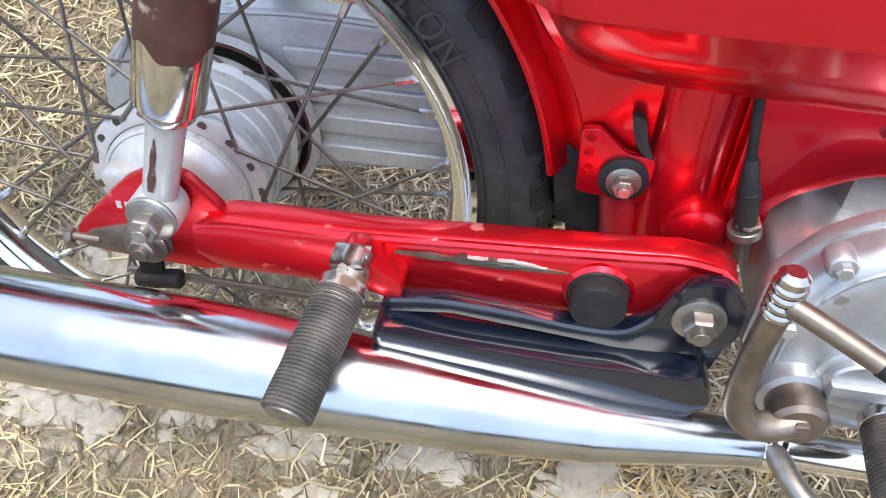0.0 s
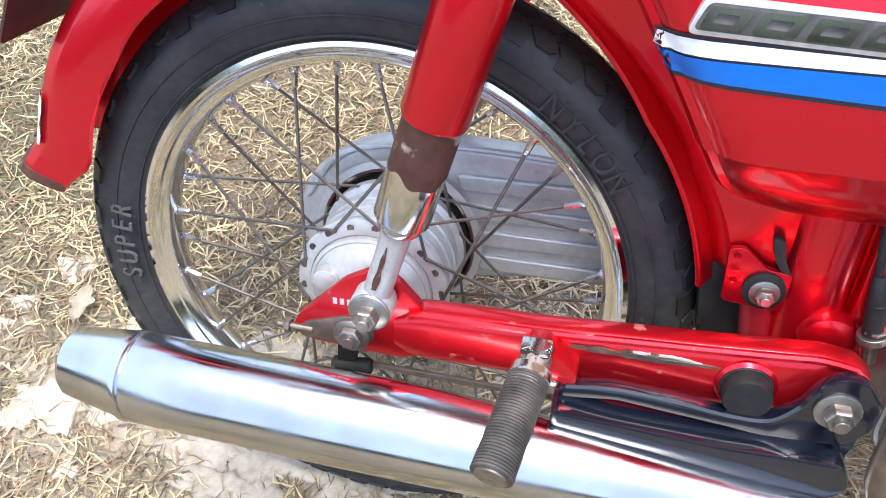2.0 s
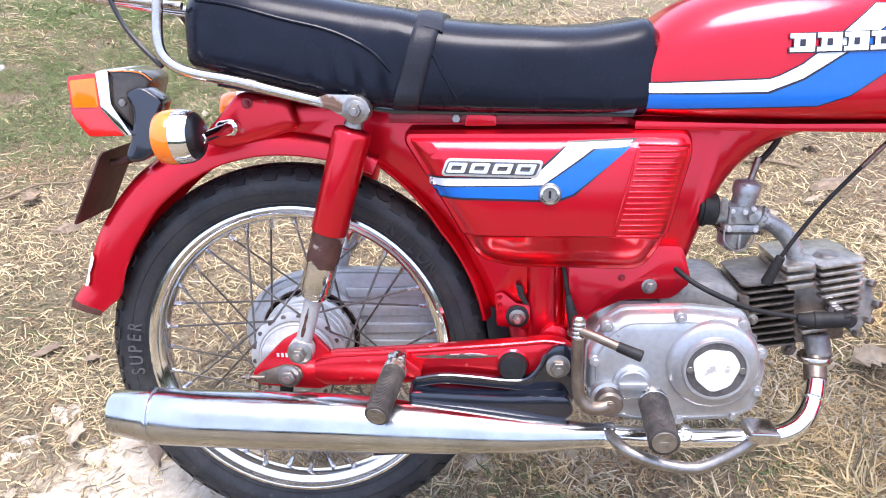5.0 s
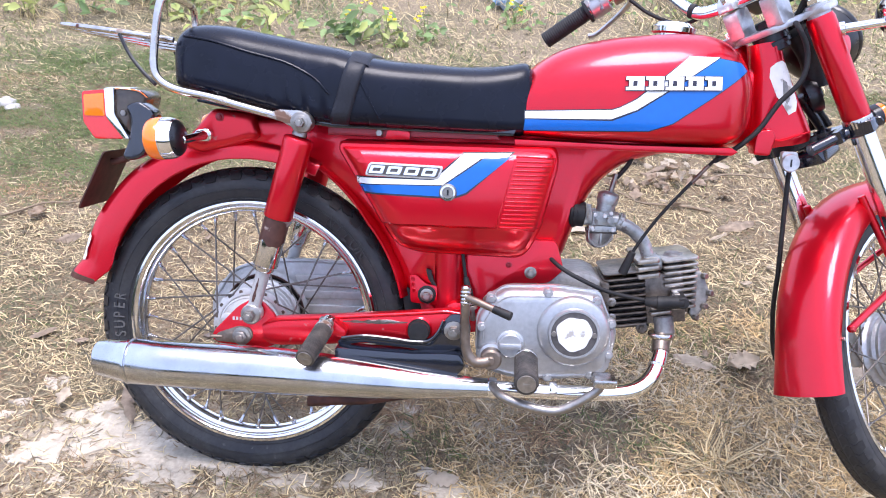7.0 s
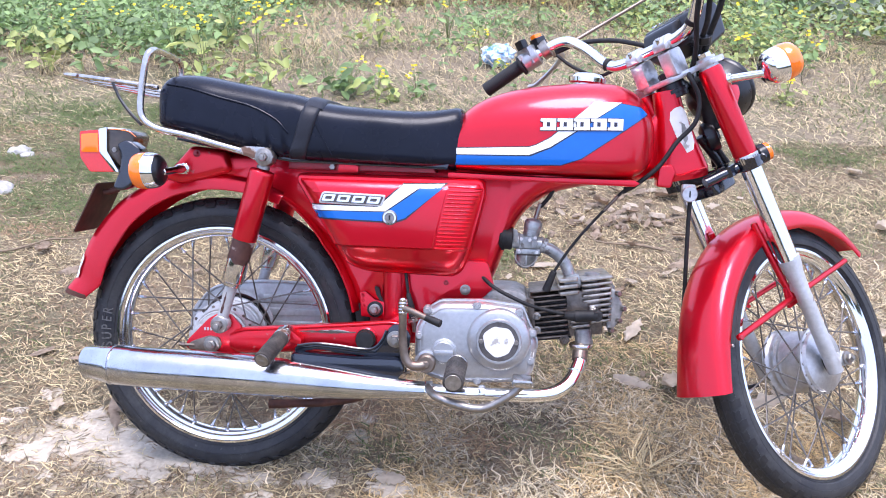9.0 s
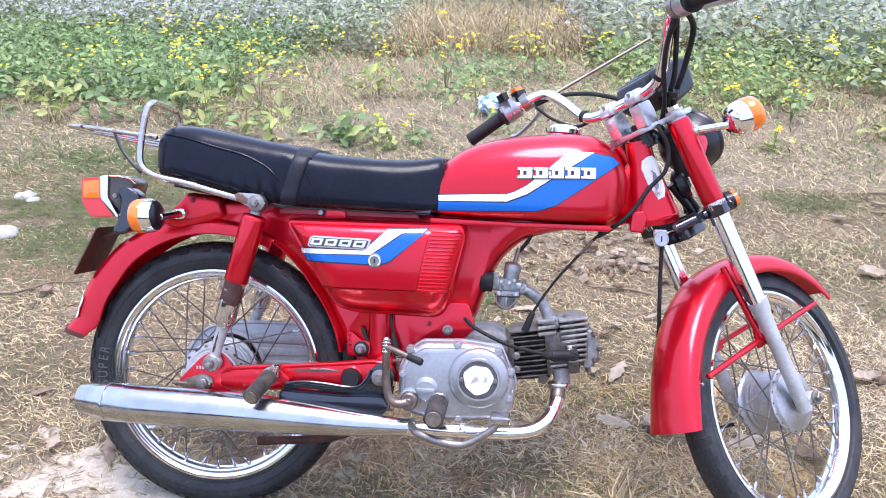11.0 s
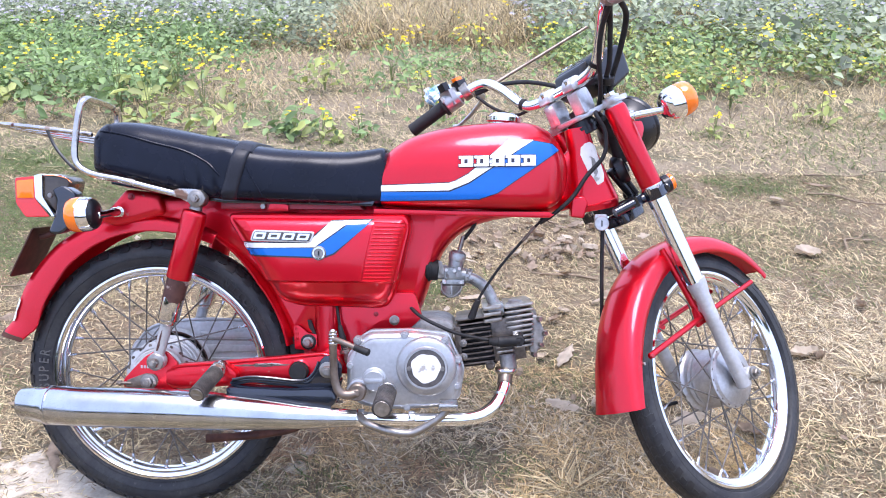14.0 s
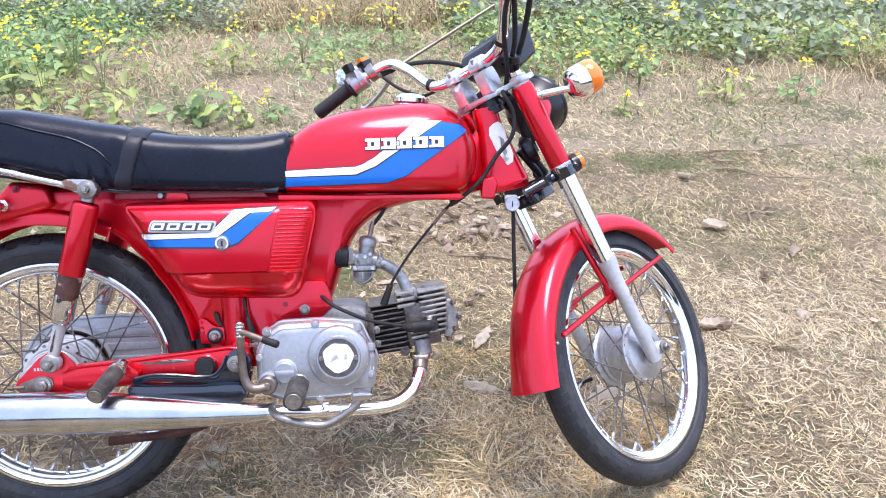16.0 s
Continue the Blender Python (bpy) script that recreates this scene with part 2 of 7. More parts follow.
def deck(outline, z0, z1, bevel=0.0):
    """A plan-view outline of (x, y) points, given thickness from z0 to z1."""
    bm = slab(outline, z0, z1, bevel)
    for v in bm.verts:
        v.co.y, v.co.z = v.co.z, v.co.y
    return bm


def box(x0, x1, y0, y1, z0, z1, bevel=0.0):
    return slab([(x0, z0), (x1, z0), (x1, z1), (x0, z1)], y0, y1, bevel)


def rounded(pts, r, n=5):
    """The outline with its corners rounded by r (one number, or one a corner)."""
    out = []
    k = len(pts)
    rs = [r] * k if isinstance(r, (int, float)) else r
    for i, p in enumerate(pts):
        p, a, b = Vector(p), Vector(pts[i - 1]), Vector(pts[(i + 1) % k])
        da, db = a - p, b - p
        q = min(rs[i], da.length * 0.45, db.length * 0.45)
        if q < 1e-5:
            out.append(tuple(p))
            continue
        s, e = p + da.normalized() * q, p + db.normalized() * q
        for j in range(n + 1):
            t = j / n
            v = s * (1 - t) ** 2 + p * 2 * t * (1 - t) + e * t * t
            out.append(tuple(v))
    return out


def shrink(pts, d):
    """The closed outline moved inwards by d, corner by corner."""
    k = len(pts)
    area = sum(pts[i - 1][0] * pts[i][1] - pts[i][0] * pts[i - 1][1] for i in range(k))
    sg = 1 if area > 0 else -1
    out = []
    for i in range(k):
        a, p, b = Vector(pts[i - 1]), Vector(pts[i]), Vector(pts[(i + 1) % k])
        e, f = (p - a).normalized(), (b - p).normalized()
        n, m = Vector((-e.y, e.x)) * sg, Vector((-f.y, f.x)) * sg
        q = (n + m) / max(0.3, 1 + n.dot(m))
        out.append((p.x + q.x * d, p.y + q.y * d))
    return out


def panel(outline, radii, steps):
    """A pressed panel built of corner outlines (inset, y), from its rear rim to its face."""
    bm = skin([[(x, y, z) for x, z in rounded(shrink(outline, d), radii)] for d, y in steps])
    return bm


def lerp(x, xs, ys):
    return float(np.interp(x, xs, ys))


from mathutils.bvhtree import BVHTree


def drape(outline, tree, lift=0.0012, size=0.012, side=-1):
    """A thin sticker of the (x, z) outline laid on the surface held in tree, seen from the bike's right."""
    bm = bmesh.new()
    f = bm.faces.new([bm.verts.new((x, 0, z)) for x, z in outline])
    bmesh.ops.triangulate(bm, faces=[f])
    for _ in range(5):
        long = [e for e in bm.edges if e.calc_length() > size]
        if not long:
            break
        bmesh.ops.subdivide_edges(bm, edges=long, cuts=1)
        bmesh.ops.triangulate(bm, faces=[q for q in bm.faces if len(q.verts) > 3])
    last = None
    for v in bm.verts:
        hit = tree.ray_cast(Vector((v.co.x, side * 1.0, v.co.z)), Vector((0, -side, 0)))
        if hit[0] is None:
            near = tree.find_nearest(Vector((v.co.x, side * 0.12, v.co.z)))
            hit = (near[0], near[1])
        nrm = hit[1] if hit[1].y * side > 0 else -hit[1]
        v.co = hit[0] + nrm * lift
    return bm


def hexnut(p, r, h, axis=(0, -1, 0)):
    a = Vector(p)
    return lathe([(r * 0.86, 0), (r, h * 0.12), (r, h * 0.85), (r * 0.86, h)], 6, between(a, a + Vector(axis)))


def bolt(p, r, h, axis=(0, -1, 0)):
    """Washer, hexagon nut and stud end, in one piece."""
    a, d = Vector(p), Vector(axis).normalized()
    return merge(lathe([(r * 1.45, 0), (r * 1.5, h * 0.1), (r * 1.5, h * 0.18), (r * 1.35, h * 0.22)], 20, between(a, a + d)),
                 hexnut(a + d * h * 0.2, r, h * 0.55, d), rod(a + d * h * 0.7, a + d * h, r * 0.5, 12))


def thing(name, label, category, m=None, group="", kind=""):
    ob = new(name)
    ob.matrix_world = m or Matrix()
    return tagged(ob, label, category, group, kind)


# ---- ground ----
def ground_height(x, y):
    p = Vector((x * 0.9, y * 0.9, 0.3))
    return 0.016 * noise.noise(p * 1.3) + 0.008 * noise.noise(p * 6.0) - 0.004


def ground_material():
    m = bpy.data.materials.new("dry_grass_soil")
    m.use_nodes = True
    n, l = m.node_tree.nodes, m.node_tree.links
    b = n["Principled BSDF"]
    b.inputs["Roughness"].default_value = 0.95
    co = n.new("ShaderNodeTexCoord")

    def noise_at(scale, detail=6.0, rough=0.6):
        t = n.new("ShaderNodeTexNoise")
        t.inputs["Scale"].default_value, t.inputs["Detail"].default_value, t.inputs["Roughness"].default_value = scale, detail, rough
        l.new(co.outputs["Object"], t.inputs["Vector"])
        return t.outputs["Fac"]

    def ramp(src, *stops):
        r = n.new("ShaderNodeValToRGB")
        while len(r.color_ramp.elements) < len(stops):
            r.color_ramp.elements.new(0.5)
        for e, (p, c) in zip(r.color_ramp.elements, stops):
            e.position, e.color = p, (*c, 1)
        l.new(src, r.inputs[0])
        return r.outputs[0]

    def mix(f, a, c):
        x = n.new("ShaderNodeMixRGB")
        l.new(f, x.inputs[0])
        l.new(a, x.inputs[1])
        l.new(c, x.inputs[2])
        return x.outputs[0]

    # The dark end of this soil colour deepens the gaps between straw blades.
    fine = ramp(noise_at(150, 8, 0.8), (0.34, (0.05, 0.035, 0.022)), (0.5, (0.20, 0.155, 0.098)), (0.64, (0.43, 0.35, 0.235)))
    green = ramp(noise_at(70, 8, 0.7), (0.3, (0.045, 0.05, 0.022)), (0.55, (0.11, 0.105, 0.05)), (0.75, (0.24, 0.21, 0.11)))
    patch = ramp(noise_at(1.1, 4), (0.50, (0, 0, 0)), (0.66, (1, 1, 1)))
    clay = ramp(noise_at(60, 8, 0.75), (0.3, (0.26, 0.21, 0.15)), (0.5, (0.40, 0.33, 0.235)), (0.7, (0.54, 0.46, 0.345)))
    away = n.new("ShaderNodeVectorMath")
    away.operation = "MULTIPLY_ADD"
    away.inputs[1].default_value, away.inputs[2].default_value = (2.1, 6.5, 0), (0.36, -0.1, 0)
    l.new(co.outputs["Object"], away.inputs[0])
    far = n.new("ShaderNodeVectorMath")
    far.operation = "LENGTH"
    l.new(away.outputs[0], far.inputs[0])
    edge = n.new("ShaderNodeMath")
    edge.operation = "MULTIPLY_ADD"
    edge.inputs[1].default_value = 1.6
    l.new(noise_at(9, 6, 0.7), edge.inputs[0])
    l.new(far.outputs["Value"], edge.inputs[2])
    bald = n.new("ShaderNodeMapRange")
    bald.inputs["From Min"].default_value, bald.inputs["From Max"].default_value = 1.85, 1.55
    l.new(edge.outputs[0], bald.inputs["Value"])
    l.new(mix(bald.outputs["Result"], mix(patch, fine, green), clay), b.inputs["Base Color"])
    k = n.new("ShaderNodeBump")
    k.inputs["Strength"].default_value, k.inputs["Distance"].default_value = 0.8, 0.012
    l.new(noise_at(60, 8, 0.75), k.inputs["Height"])
    l.new(k.outputs[0], b.inputs["Normal"])
    return m


def build_ground():
    """One sheet, fine near the machine and coarse towards the horizon."""
    xs = sorted(set([*np.linspace(-2.2, 3.6, 146).round(4), *(-2.2 - np.geomspace(0.1, 900, 40)).round(3), *(3.6 + np.geomspace(0.1, 900, 40)).round(3)]))
    ys = sorted(set([*np.linspace(-1.2, 4.0, 131).round(4), *(-1.2 - np.geomspace(0.1, 900, 40)).round(3), *(4.0 + np.geomspace(0.1, 900, 40)).round(3)]))
    verts = [(x, y, ground_height(x, y)) for y in ys for x in xs]
    k = len(xs)
    faces = [(j * k + i, j * k + i + 1, (j + 1) * k + i + 1, (j + 1) * k + i) for j in range(len(ys) - 1) for i in range(k - 1)]
    me = bpy.data.meshes.new("ground")
    me.from_pydata(verts, [], faces)
    me.polygons.foreach_set("use_smooth", [True] * len(faces))
    me.materials.append(ground_material())
    return tagged(new("ground", me), "dry field ground with straw-coloured dead grass and bare soil", "ground", kind="structure")


ground = build_ground()


def build_unseen_trees():
    """An unseen dark hedge behind the viewer, added to darken reflections from that side."""
    rnd = random.Random(9)
    m = material("unseen_reflection_trees", (0.055, 0.075, 0.04), 0.9, grain=0.5, scale=3.0, blotch=0.5, blotch_scale=0.6)
    k, rings = 90, []
    for j, (h, back) in enumerate(((-0.5, 0.0), (0.5, 0.3), (1.1, -0.4), (1.7, 0.2), (2.2, 0.9), (2.5, 2.0))):
        ring = []
        for i in range(k + 1):
            a = radians(196 + 148 * i / k)
            r = 15 + back + 0.9 * noise.noise(Vector((i * 0.5, j * 0.9, 2.0)))
            ring.append((0.5 + r * math.cos(a), r * math.sin(a), h * (1 + 0.3 * noise.noise(Vector((i * 0.33, 5.0, 1.0)))) if h > 0 else h))
        rings.append(ring)
    return tagged(part("reflection_backdrop", skin(rings, closed=False), m, None, smooth=80), "unseen dark line of trees added to darken reflections", "trees", kind="structure")


build_unseen_trees()

# ---- motorcycle ----
bike = thing("motorcycle", "red commuter motorcycle with blue-white stripes, leaning on side stand", "motorcycle", BIKE)
STEER = pose(0.866, 0, 0.79, 0, -26.5, 0) @ pose(0, 0, 0, 0, 0, 42)  # z runs up the steering axis, x ahead, y left
AXLE_U, AXLE_W = 0.0422, -0.592


def tyre_mesh(R, m, half=0.032):
    pro = [(R, 0), (R - 0.0015, 0.010), (R - 0.006, 0.020), (R - 0.014, half - 0.003), (R - 0.026, half), (R - 0.04, half - 0.002), (0.229, half - 0.008), (0.2215, 0.0205), (0.214, 0.016)]
    pro = pro + [(r, -h) for r, h in pro[::-1] if h]
    return lathe(pro, 96, m, closed=True)


def sidewall_rib(r, h, m, w=0.0011):
    """A thin raised ring moulded round the sidewall."""
    return lathe([(r - w, h - 0.0008), (r - w * 0.5, h + 0.0007), (r + w * 0.5, h + 0.0007), (r + w, h - 0.0008)], 96, m, closed=True)


def tread_mesh(R, m, count=74, half=0.032, depth=1.0):
    """Zigzag shoulder lugs that reach down the sidewall, and two broken centre ribs."""
    verts, faces = [], []
    hs = [0.0, 0.010, 0.020, half - 0.003, half]
    ds = [0.0, 0.0015, 0.006, 0.014, 0.026]

    def lug(rows, lift):
        """rows: (angle from, angle to, reach across) from the crown outwards."""
        k = len(verts)
        for up in (-0.003, lift):
            for a0, a1, s, h in rows:
                r = R - lerp(h, hs, ds)
                n = (1.0, 0.15) if h < 0.015 else ((0.85, 0.5) if h < half - 0.004 else (0.45, 0.9))
                for a in (a0, a1):
                    verts.append(((r + up * n[0]) * math.cos(a), (r + up * n[0]) * math.sin(a), s * (h + up * n[1])))
        n, q = len(rows), 2 * len(rows)
        for i in range(n - 1):
            j = k + 2 * i
            faces.extend([(j + q, j + 1 + q, j + 3 + q, j + 2 + q), (j, j + 2, j + 2 + q, j + q), (j + 1, j + 1 + q, j + 3 + q, j + 3)])
        faces.extend([(k, k + 1, k + 1 + q, k + q), (k + 2 * n - 2, k + 2 * n - 2 + q, k + 2 * n - 1 + q, k + 2 * n - 1)])

    st = 2 * math.pi / count
    for i in range(count):
        for s in (1, -1):
            a = i * st + (0 if s > 0 else st / 2)
            end = half - 0.0022 if i % 2 else half - 0.0048
            lug([(a + st * 0.05, a + st * 0.90, s, 0.0150), (a + st * 0.26, a + st * 1.11, s, 0.0195), (a + st * 0.05, a + st * 0.90, s, 0.0240), (a + st * (0.10 if i % 2 else 0.24), a + st * (0.86 if i % 2 else 0.72), s, end)], 0.0028 * depth)
            lug([(a + st * 0.40, a + st * 1.24, s, 0.0015), (a + st * 0.12, a + st * 0.96, s, 0.0075), (a + st * 0.36, a + st * 1.20, s, 0.0132)], 0.0020 * depth)
    bm = bmesh.new()
    vs = [bm.verts.new(v) for v in verts]
    for f in faces:
        bm.faces.new([vs[i] for i in f])
    return moved(bm, m)


def rim_mesh(m):
    pro = [(0.2245, 0.0205), (0.2245, 0.0225), (0.2195, 0.0232), (0.2165, 0.021), (0.2135, 0.0165), (0.2045, 0.0125), (0.2015, 0.006), (0.2005, 0)]
    pro = pro + [(r, -h) for r, h in pro[::-1] if h] + [(0.2215, -0.0205), (0.212, -0.016), (0.206, 0), (0.212, 0.016), (0.2215, 0.0205)]
    return lathe(pro, 96, m, closed=True)


def spoke_mesh(i, hub_r, near, far, m):
    side = 1 if i % 2 else -1
    hub_h = near if side > 0 else far
    lean = 1 if (i // 2) % 2 else -1
    a = 2 * math.pi * i / 36
    b = a + lean * radians(52)
    p = Vector((hub_r * math.cos(b), hub_r * math.sin(b), hub_h))
    q = Vector((0.2015 * math.cos(a), 0.2015 * math.sin(a), side * 0.004))
    d = (p - q).normalized()
    return moved(rod(p, q, 0.0016, 6), m), moved(merge(rod(q + d * 0.001, q + d * 0.016, 0.0034, 6, 0.0026), rod(q - d * 0.001, q + d * 0.003, 0.0048, 8, 0.0042)), m)


def letters(text, r, start, size, m, step, h=0.0316):
    """Raised letters standing round the sidewall, one after the other."""
    bms = []
    for i, ch in enumerate(text):
        cu = bpy.data.curves.new("letter", "FONT")
        cu.body, cu.size, cu.extrude, cu.align_x = ch, size, 0.0012, "CENTER"
        ob = new("letter_tmp", cu)
        me = ob.to_mesh()
        b = bmesh.new()
        b.from_mesh(me)
        ob.to_mesh_clear()
        bpy.data.objects.remove(ob)
        bpy.data.curves.remove(cu)
        a = start - i * step
        turn = pose(0, 0, 0, 0, 0, math.degrees(a) - 90)
        bms.append(moved(b, m @ turn @ Matrix.Translation((0, r, h)) @ Matrix.Diagonal((0.75, 1, 1, 1))))
    return merge(*bms)


# rear wheel
RW = across(0, 0, 0.28)
hub_profile = [(0.012, -0.060), (0.054, -0.058), (0.064, -0.052), (0.070, -0.048), (0.070, -0.040), (0.0645, -0.037), (0.0645, -0.026), (0.0660, -0.025), (0.0660, -0.020), (0.0645, -0.019), (0.0645, -0.010), (0.0660, -0.009), (0.0660, -0.004), (0.0645, -0.003), (0.0645, 0.006), (0.0660, 0.007), (0.0660, 0.011), (0.0645, 0.012), (0.0645, 0.017), (0.0695, 0.020), (0.0705, 0.024), (0.0695, 0.0275), (0.0590, 0.0320), (0.0570, 0.0315), (0.0560, 0.026), (0.012, 0.026)]
rear_wheel = part("rear_wheel", lathe(hub_profile, 64, RW), SILVER, bike, "spoked rear wheel with silver drum hub")
part("tyre", tyre_mesh(0.279, RW), TYRE, rear_wheel, "black worn tyre with zigzag tread")
for r, h in ((0.2285, 0.0252), (0.2460, 0.0316), (0.2215 + 0.0025, 0.0222)):
    part("sidewall_rib", sidewall_rib(r, h, RW), TYRE, rear_wheel)
part("tread", tread_mesh(0.279, RW), TREAD, rear_wheel)
part("rim", rim_mesh(RW), CHROME, rear_wheel, "chromed steel rim")
for text, start, step, mat in (("SUPER", 186.0, 4.2, LETTER), ("NYLON", 53.5, 4.6, TYRE)):
    for i, ch in enumerate(text):
        part("raised_letter", letters(ch, 0.2315, radians(start - i * step), 0.029, RW, 0), mat, rear_wheel, "raised letter " + ch + " on the sidewall")
for i in range(36):
    wire, nipple = spoke_mesh(i, 0.0640, 0.0310, -0.044, RW)
    spoke = part("spoke", wire, SPOKE, rear_wheel)
    part("nipple", nipple, CHROME_NIP, spoke)
panel_bm = lathe([(0.0560, 0.026), (0.0562, 0.032), (0.0555, 0.0355), (0.0530, 0.0370), (0.0520, 0.0362), (0.0508, 0.0375), (0.047, 0.0425), (0.039, 0.0480), (0.028, 0.0515), (0.020, 0.0530), (0.015, 0.0600), (0.010, 0.084)], 72, RW)
brake_panel = part("brake_panel", panel_bm, SILVER, rear_wheel, "domed cast brake panel")
part("cast_rib", skin([[RW @ Vector((r, y, h)) for r, y, h in ((d, -w, z - 0.004), (d, -w * 0.6, z + 0.004), (d, w * 0.6, z + 0.004), (d, w, z - 0.004))] for d, w, z in ((0.016, 0.008, 0.0540), (0.028, 0.0075, 0.0525), (0.040, 0.007, 0.0485), (0.049, 0.006, 0.0410))]), SILVER, brake_panel)
part("cast_boss", lathe([(0.012, 0), (0.0115, 0.010), (0.008, 0.012)], 24, RW @ Matrix.Translation((-0.034, 0.018, 0.044))), SILVER, brake_panel)

# front wheel, turned to the left with the fork
FW = STEER @ pose(AXLE_U, 0, AXLE_W) @ pose(0, 0, 0, 90, 0, 0)
fhub = [(0.012, -0.052), (0.05976, -0.05), (0.0664, -0.046), (0.0664, -0.04), (0.06142, -0.036), (0.05976, -0.03), (0.06142, -0.026), (0.05893, -0.02), (0.06142, -0.014), (0.05893, -0.008), (0.06059, 0), (0.05644, 0.01), (0.05644, 0.026), (0.06474, 0.029), (0.06557, 0.036), (0.06142, 0.038), (0.05893, 0.044), (0.0415, 0.052), (0.03, 0.056), (0.026, 0.052), (0.02, 0.058), (0.012, 0.06)]
front_wheel = part("front_wheel", lathe(fhub, 64, FW), HUB_ALU, bike, "spoked front wheel with aluminium drum hub")
part("tyre", tyre_mesh(0.272, FW, 0.029), TYRE, front_wheel, "black narrow front tyre")
for r, h in ((0.2285, 0.0222), (0.2440, 0.0286)):
    part("sidewall_rib", sidewall_rib(r, h, FW), TYRE, front_wheel)
part("tread", tread_mesh(0.272, FW, 84, 0.029, 0.35), TREAD, front_wheel)
part("rim", rim_mesh(FW), CHROME, front_wheel, "chromed steel rim")
for i in range(36):
    wire, nipple = spoke_mesh(i, 0.0615, 0.033, -0.043, FW)
    spoke = part("spoke", wire, SPOKE, front_wheel)
    part("nipple", nipple, CHROME_NIP, spoke)


# suspension
def shock(s):
    a, b = Vector((0.027, s * 0.108, 0.327)), Vector((0.117, s * 0.116, 0.646))
    d = b - a
    at = lambda t: a + d * t
    body = part("rear_shock", lathe([(0.0226, 0), (0.0236, 0.003), (0.0236, 0.127), (0.0227, 0.133), (0.0212, 0.1345), (0.012, 0.136)], 36, between(at(0.515), b)), RED, bike, "telescopic shock absorber with red cover")
    part("lower_tube", merge(rod(at(0.03), at(0.33), 0.0108, 24, 0.0122), lathe([(0.016, -0.011), (0.0172, -0.008), (0.0172, 0.008), (0.016, 0.011)], 24, across(*a))), SILVER, body, "silver-grey lower tube with rust")
    part("rust_streak", skin([[at(t) + Vector((math.cos(q) * r, math.sin(q) * r * s, 0)) for q in np.linspace(1.75 - w, 1.75 + w, 4)] for t, r, w in ((0.07, 0.0118, 0.16), (0.10, 0.0119, 0.26), (0.13, 0.0120, 0.14), (0.16, 0.0121, 0.18), (0.20, 0.0122, 0.03))], closed=False), RUST_CHROME, body, "brown rust streak")
    part("chrome_sleeve", lathe([(0.0150, -0.022), (0.0165, -0.020), (0.0165, -0.014), (0.0196, -0.013), (0.0209, -0.011), (0.0207, 0.036)], 36, between(at(0.300), b)), SLEEVE, body, "clouded chrome sleeve")
    rust_rings = []
    for k in range(41):
        q = 2 * math.pi * k / 40
        low = 0.028 + 0.0035 * math.sin(3 * q) + 0.0018 * math.sin(7 * q + 1)
        rust_rings.append([(0.0210 * math.cos(q), 0.0210 * math.sin(q), low), (0.0210 * math.cos(q), 0.0210 * math.sin(q), 0.074)])
    part("rusty_sleeve", moved(skin(rust_rings, closed=False, cap=False), between(at(0.300), b)), RUST_CHROME, body, "rust-browned sleeve")
    part("top_eye", merge(lathe([(0.0165, -0.011), (0.0175, -0.009), (0.0175, 0.009), (0.0165, 0.011)], 28, across(*b)), rod(at(0.93), at(0.985), 0.0125, 20, 0.0095), lathe([(0.0195, 0), (0.0205, 0.002), (0.0195, 0.004), (0.012, 0.0045)], 28, between(at(0.905), b))), STEEL, body)
    part("bolt", bolt((b.x, b.y + s * 0.011, b.z), 0.0075, 0.018, (0, s, 0)), STEEL, body)
    part("bolt", bolt((a.x, a.y + s * 0.010, a.z), 0.0100, 0.020, (0, s, 0)), STEEL, body)
    part("eye_washer", lathe([(0.0165, 0), (0.0168, 0.0015), (0.0155, 0.0028), (0.008, 0.003)], 28, between(a + Vector((0, s * 0.0105, 0)), a + Vector((0, s, 0)))), STEEL, body)


shock(-1)
shock(1)


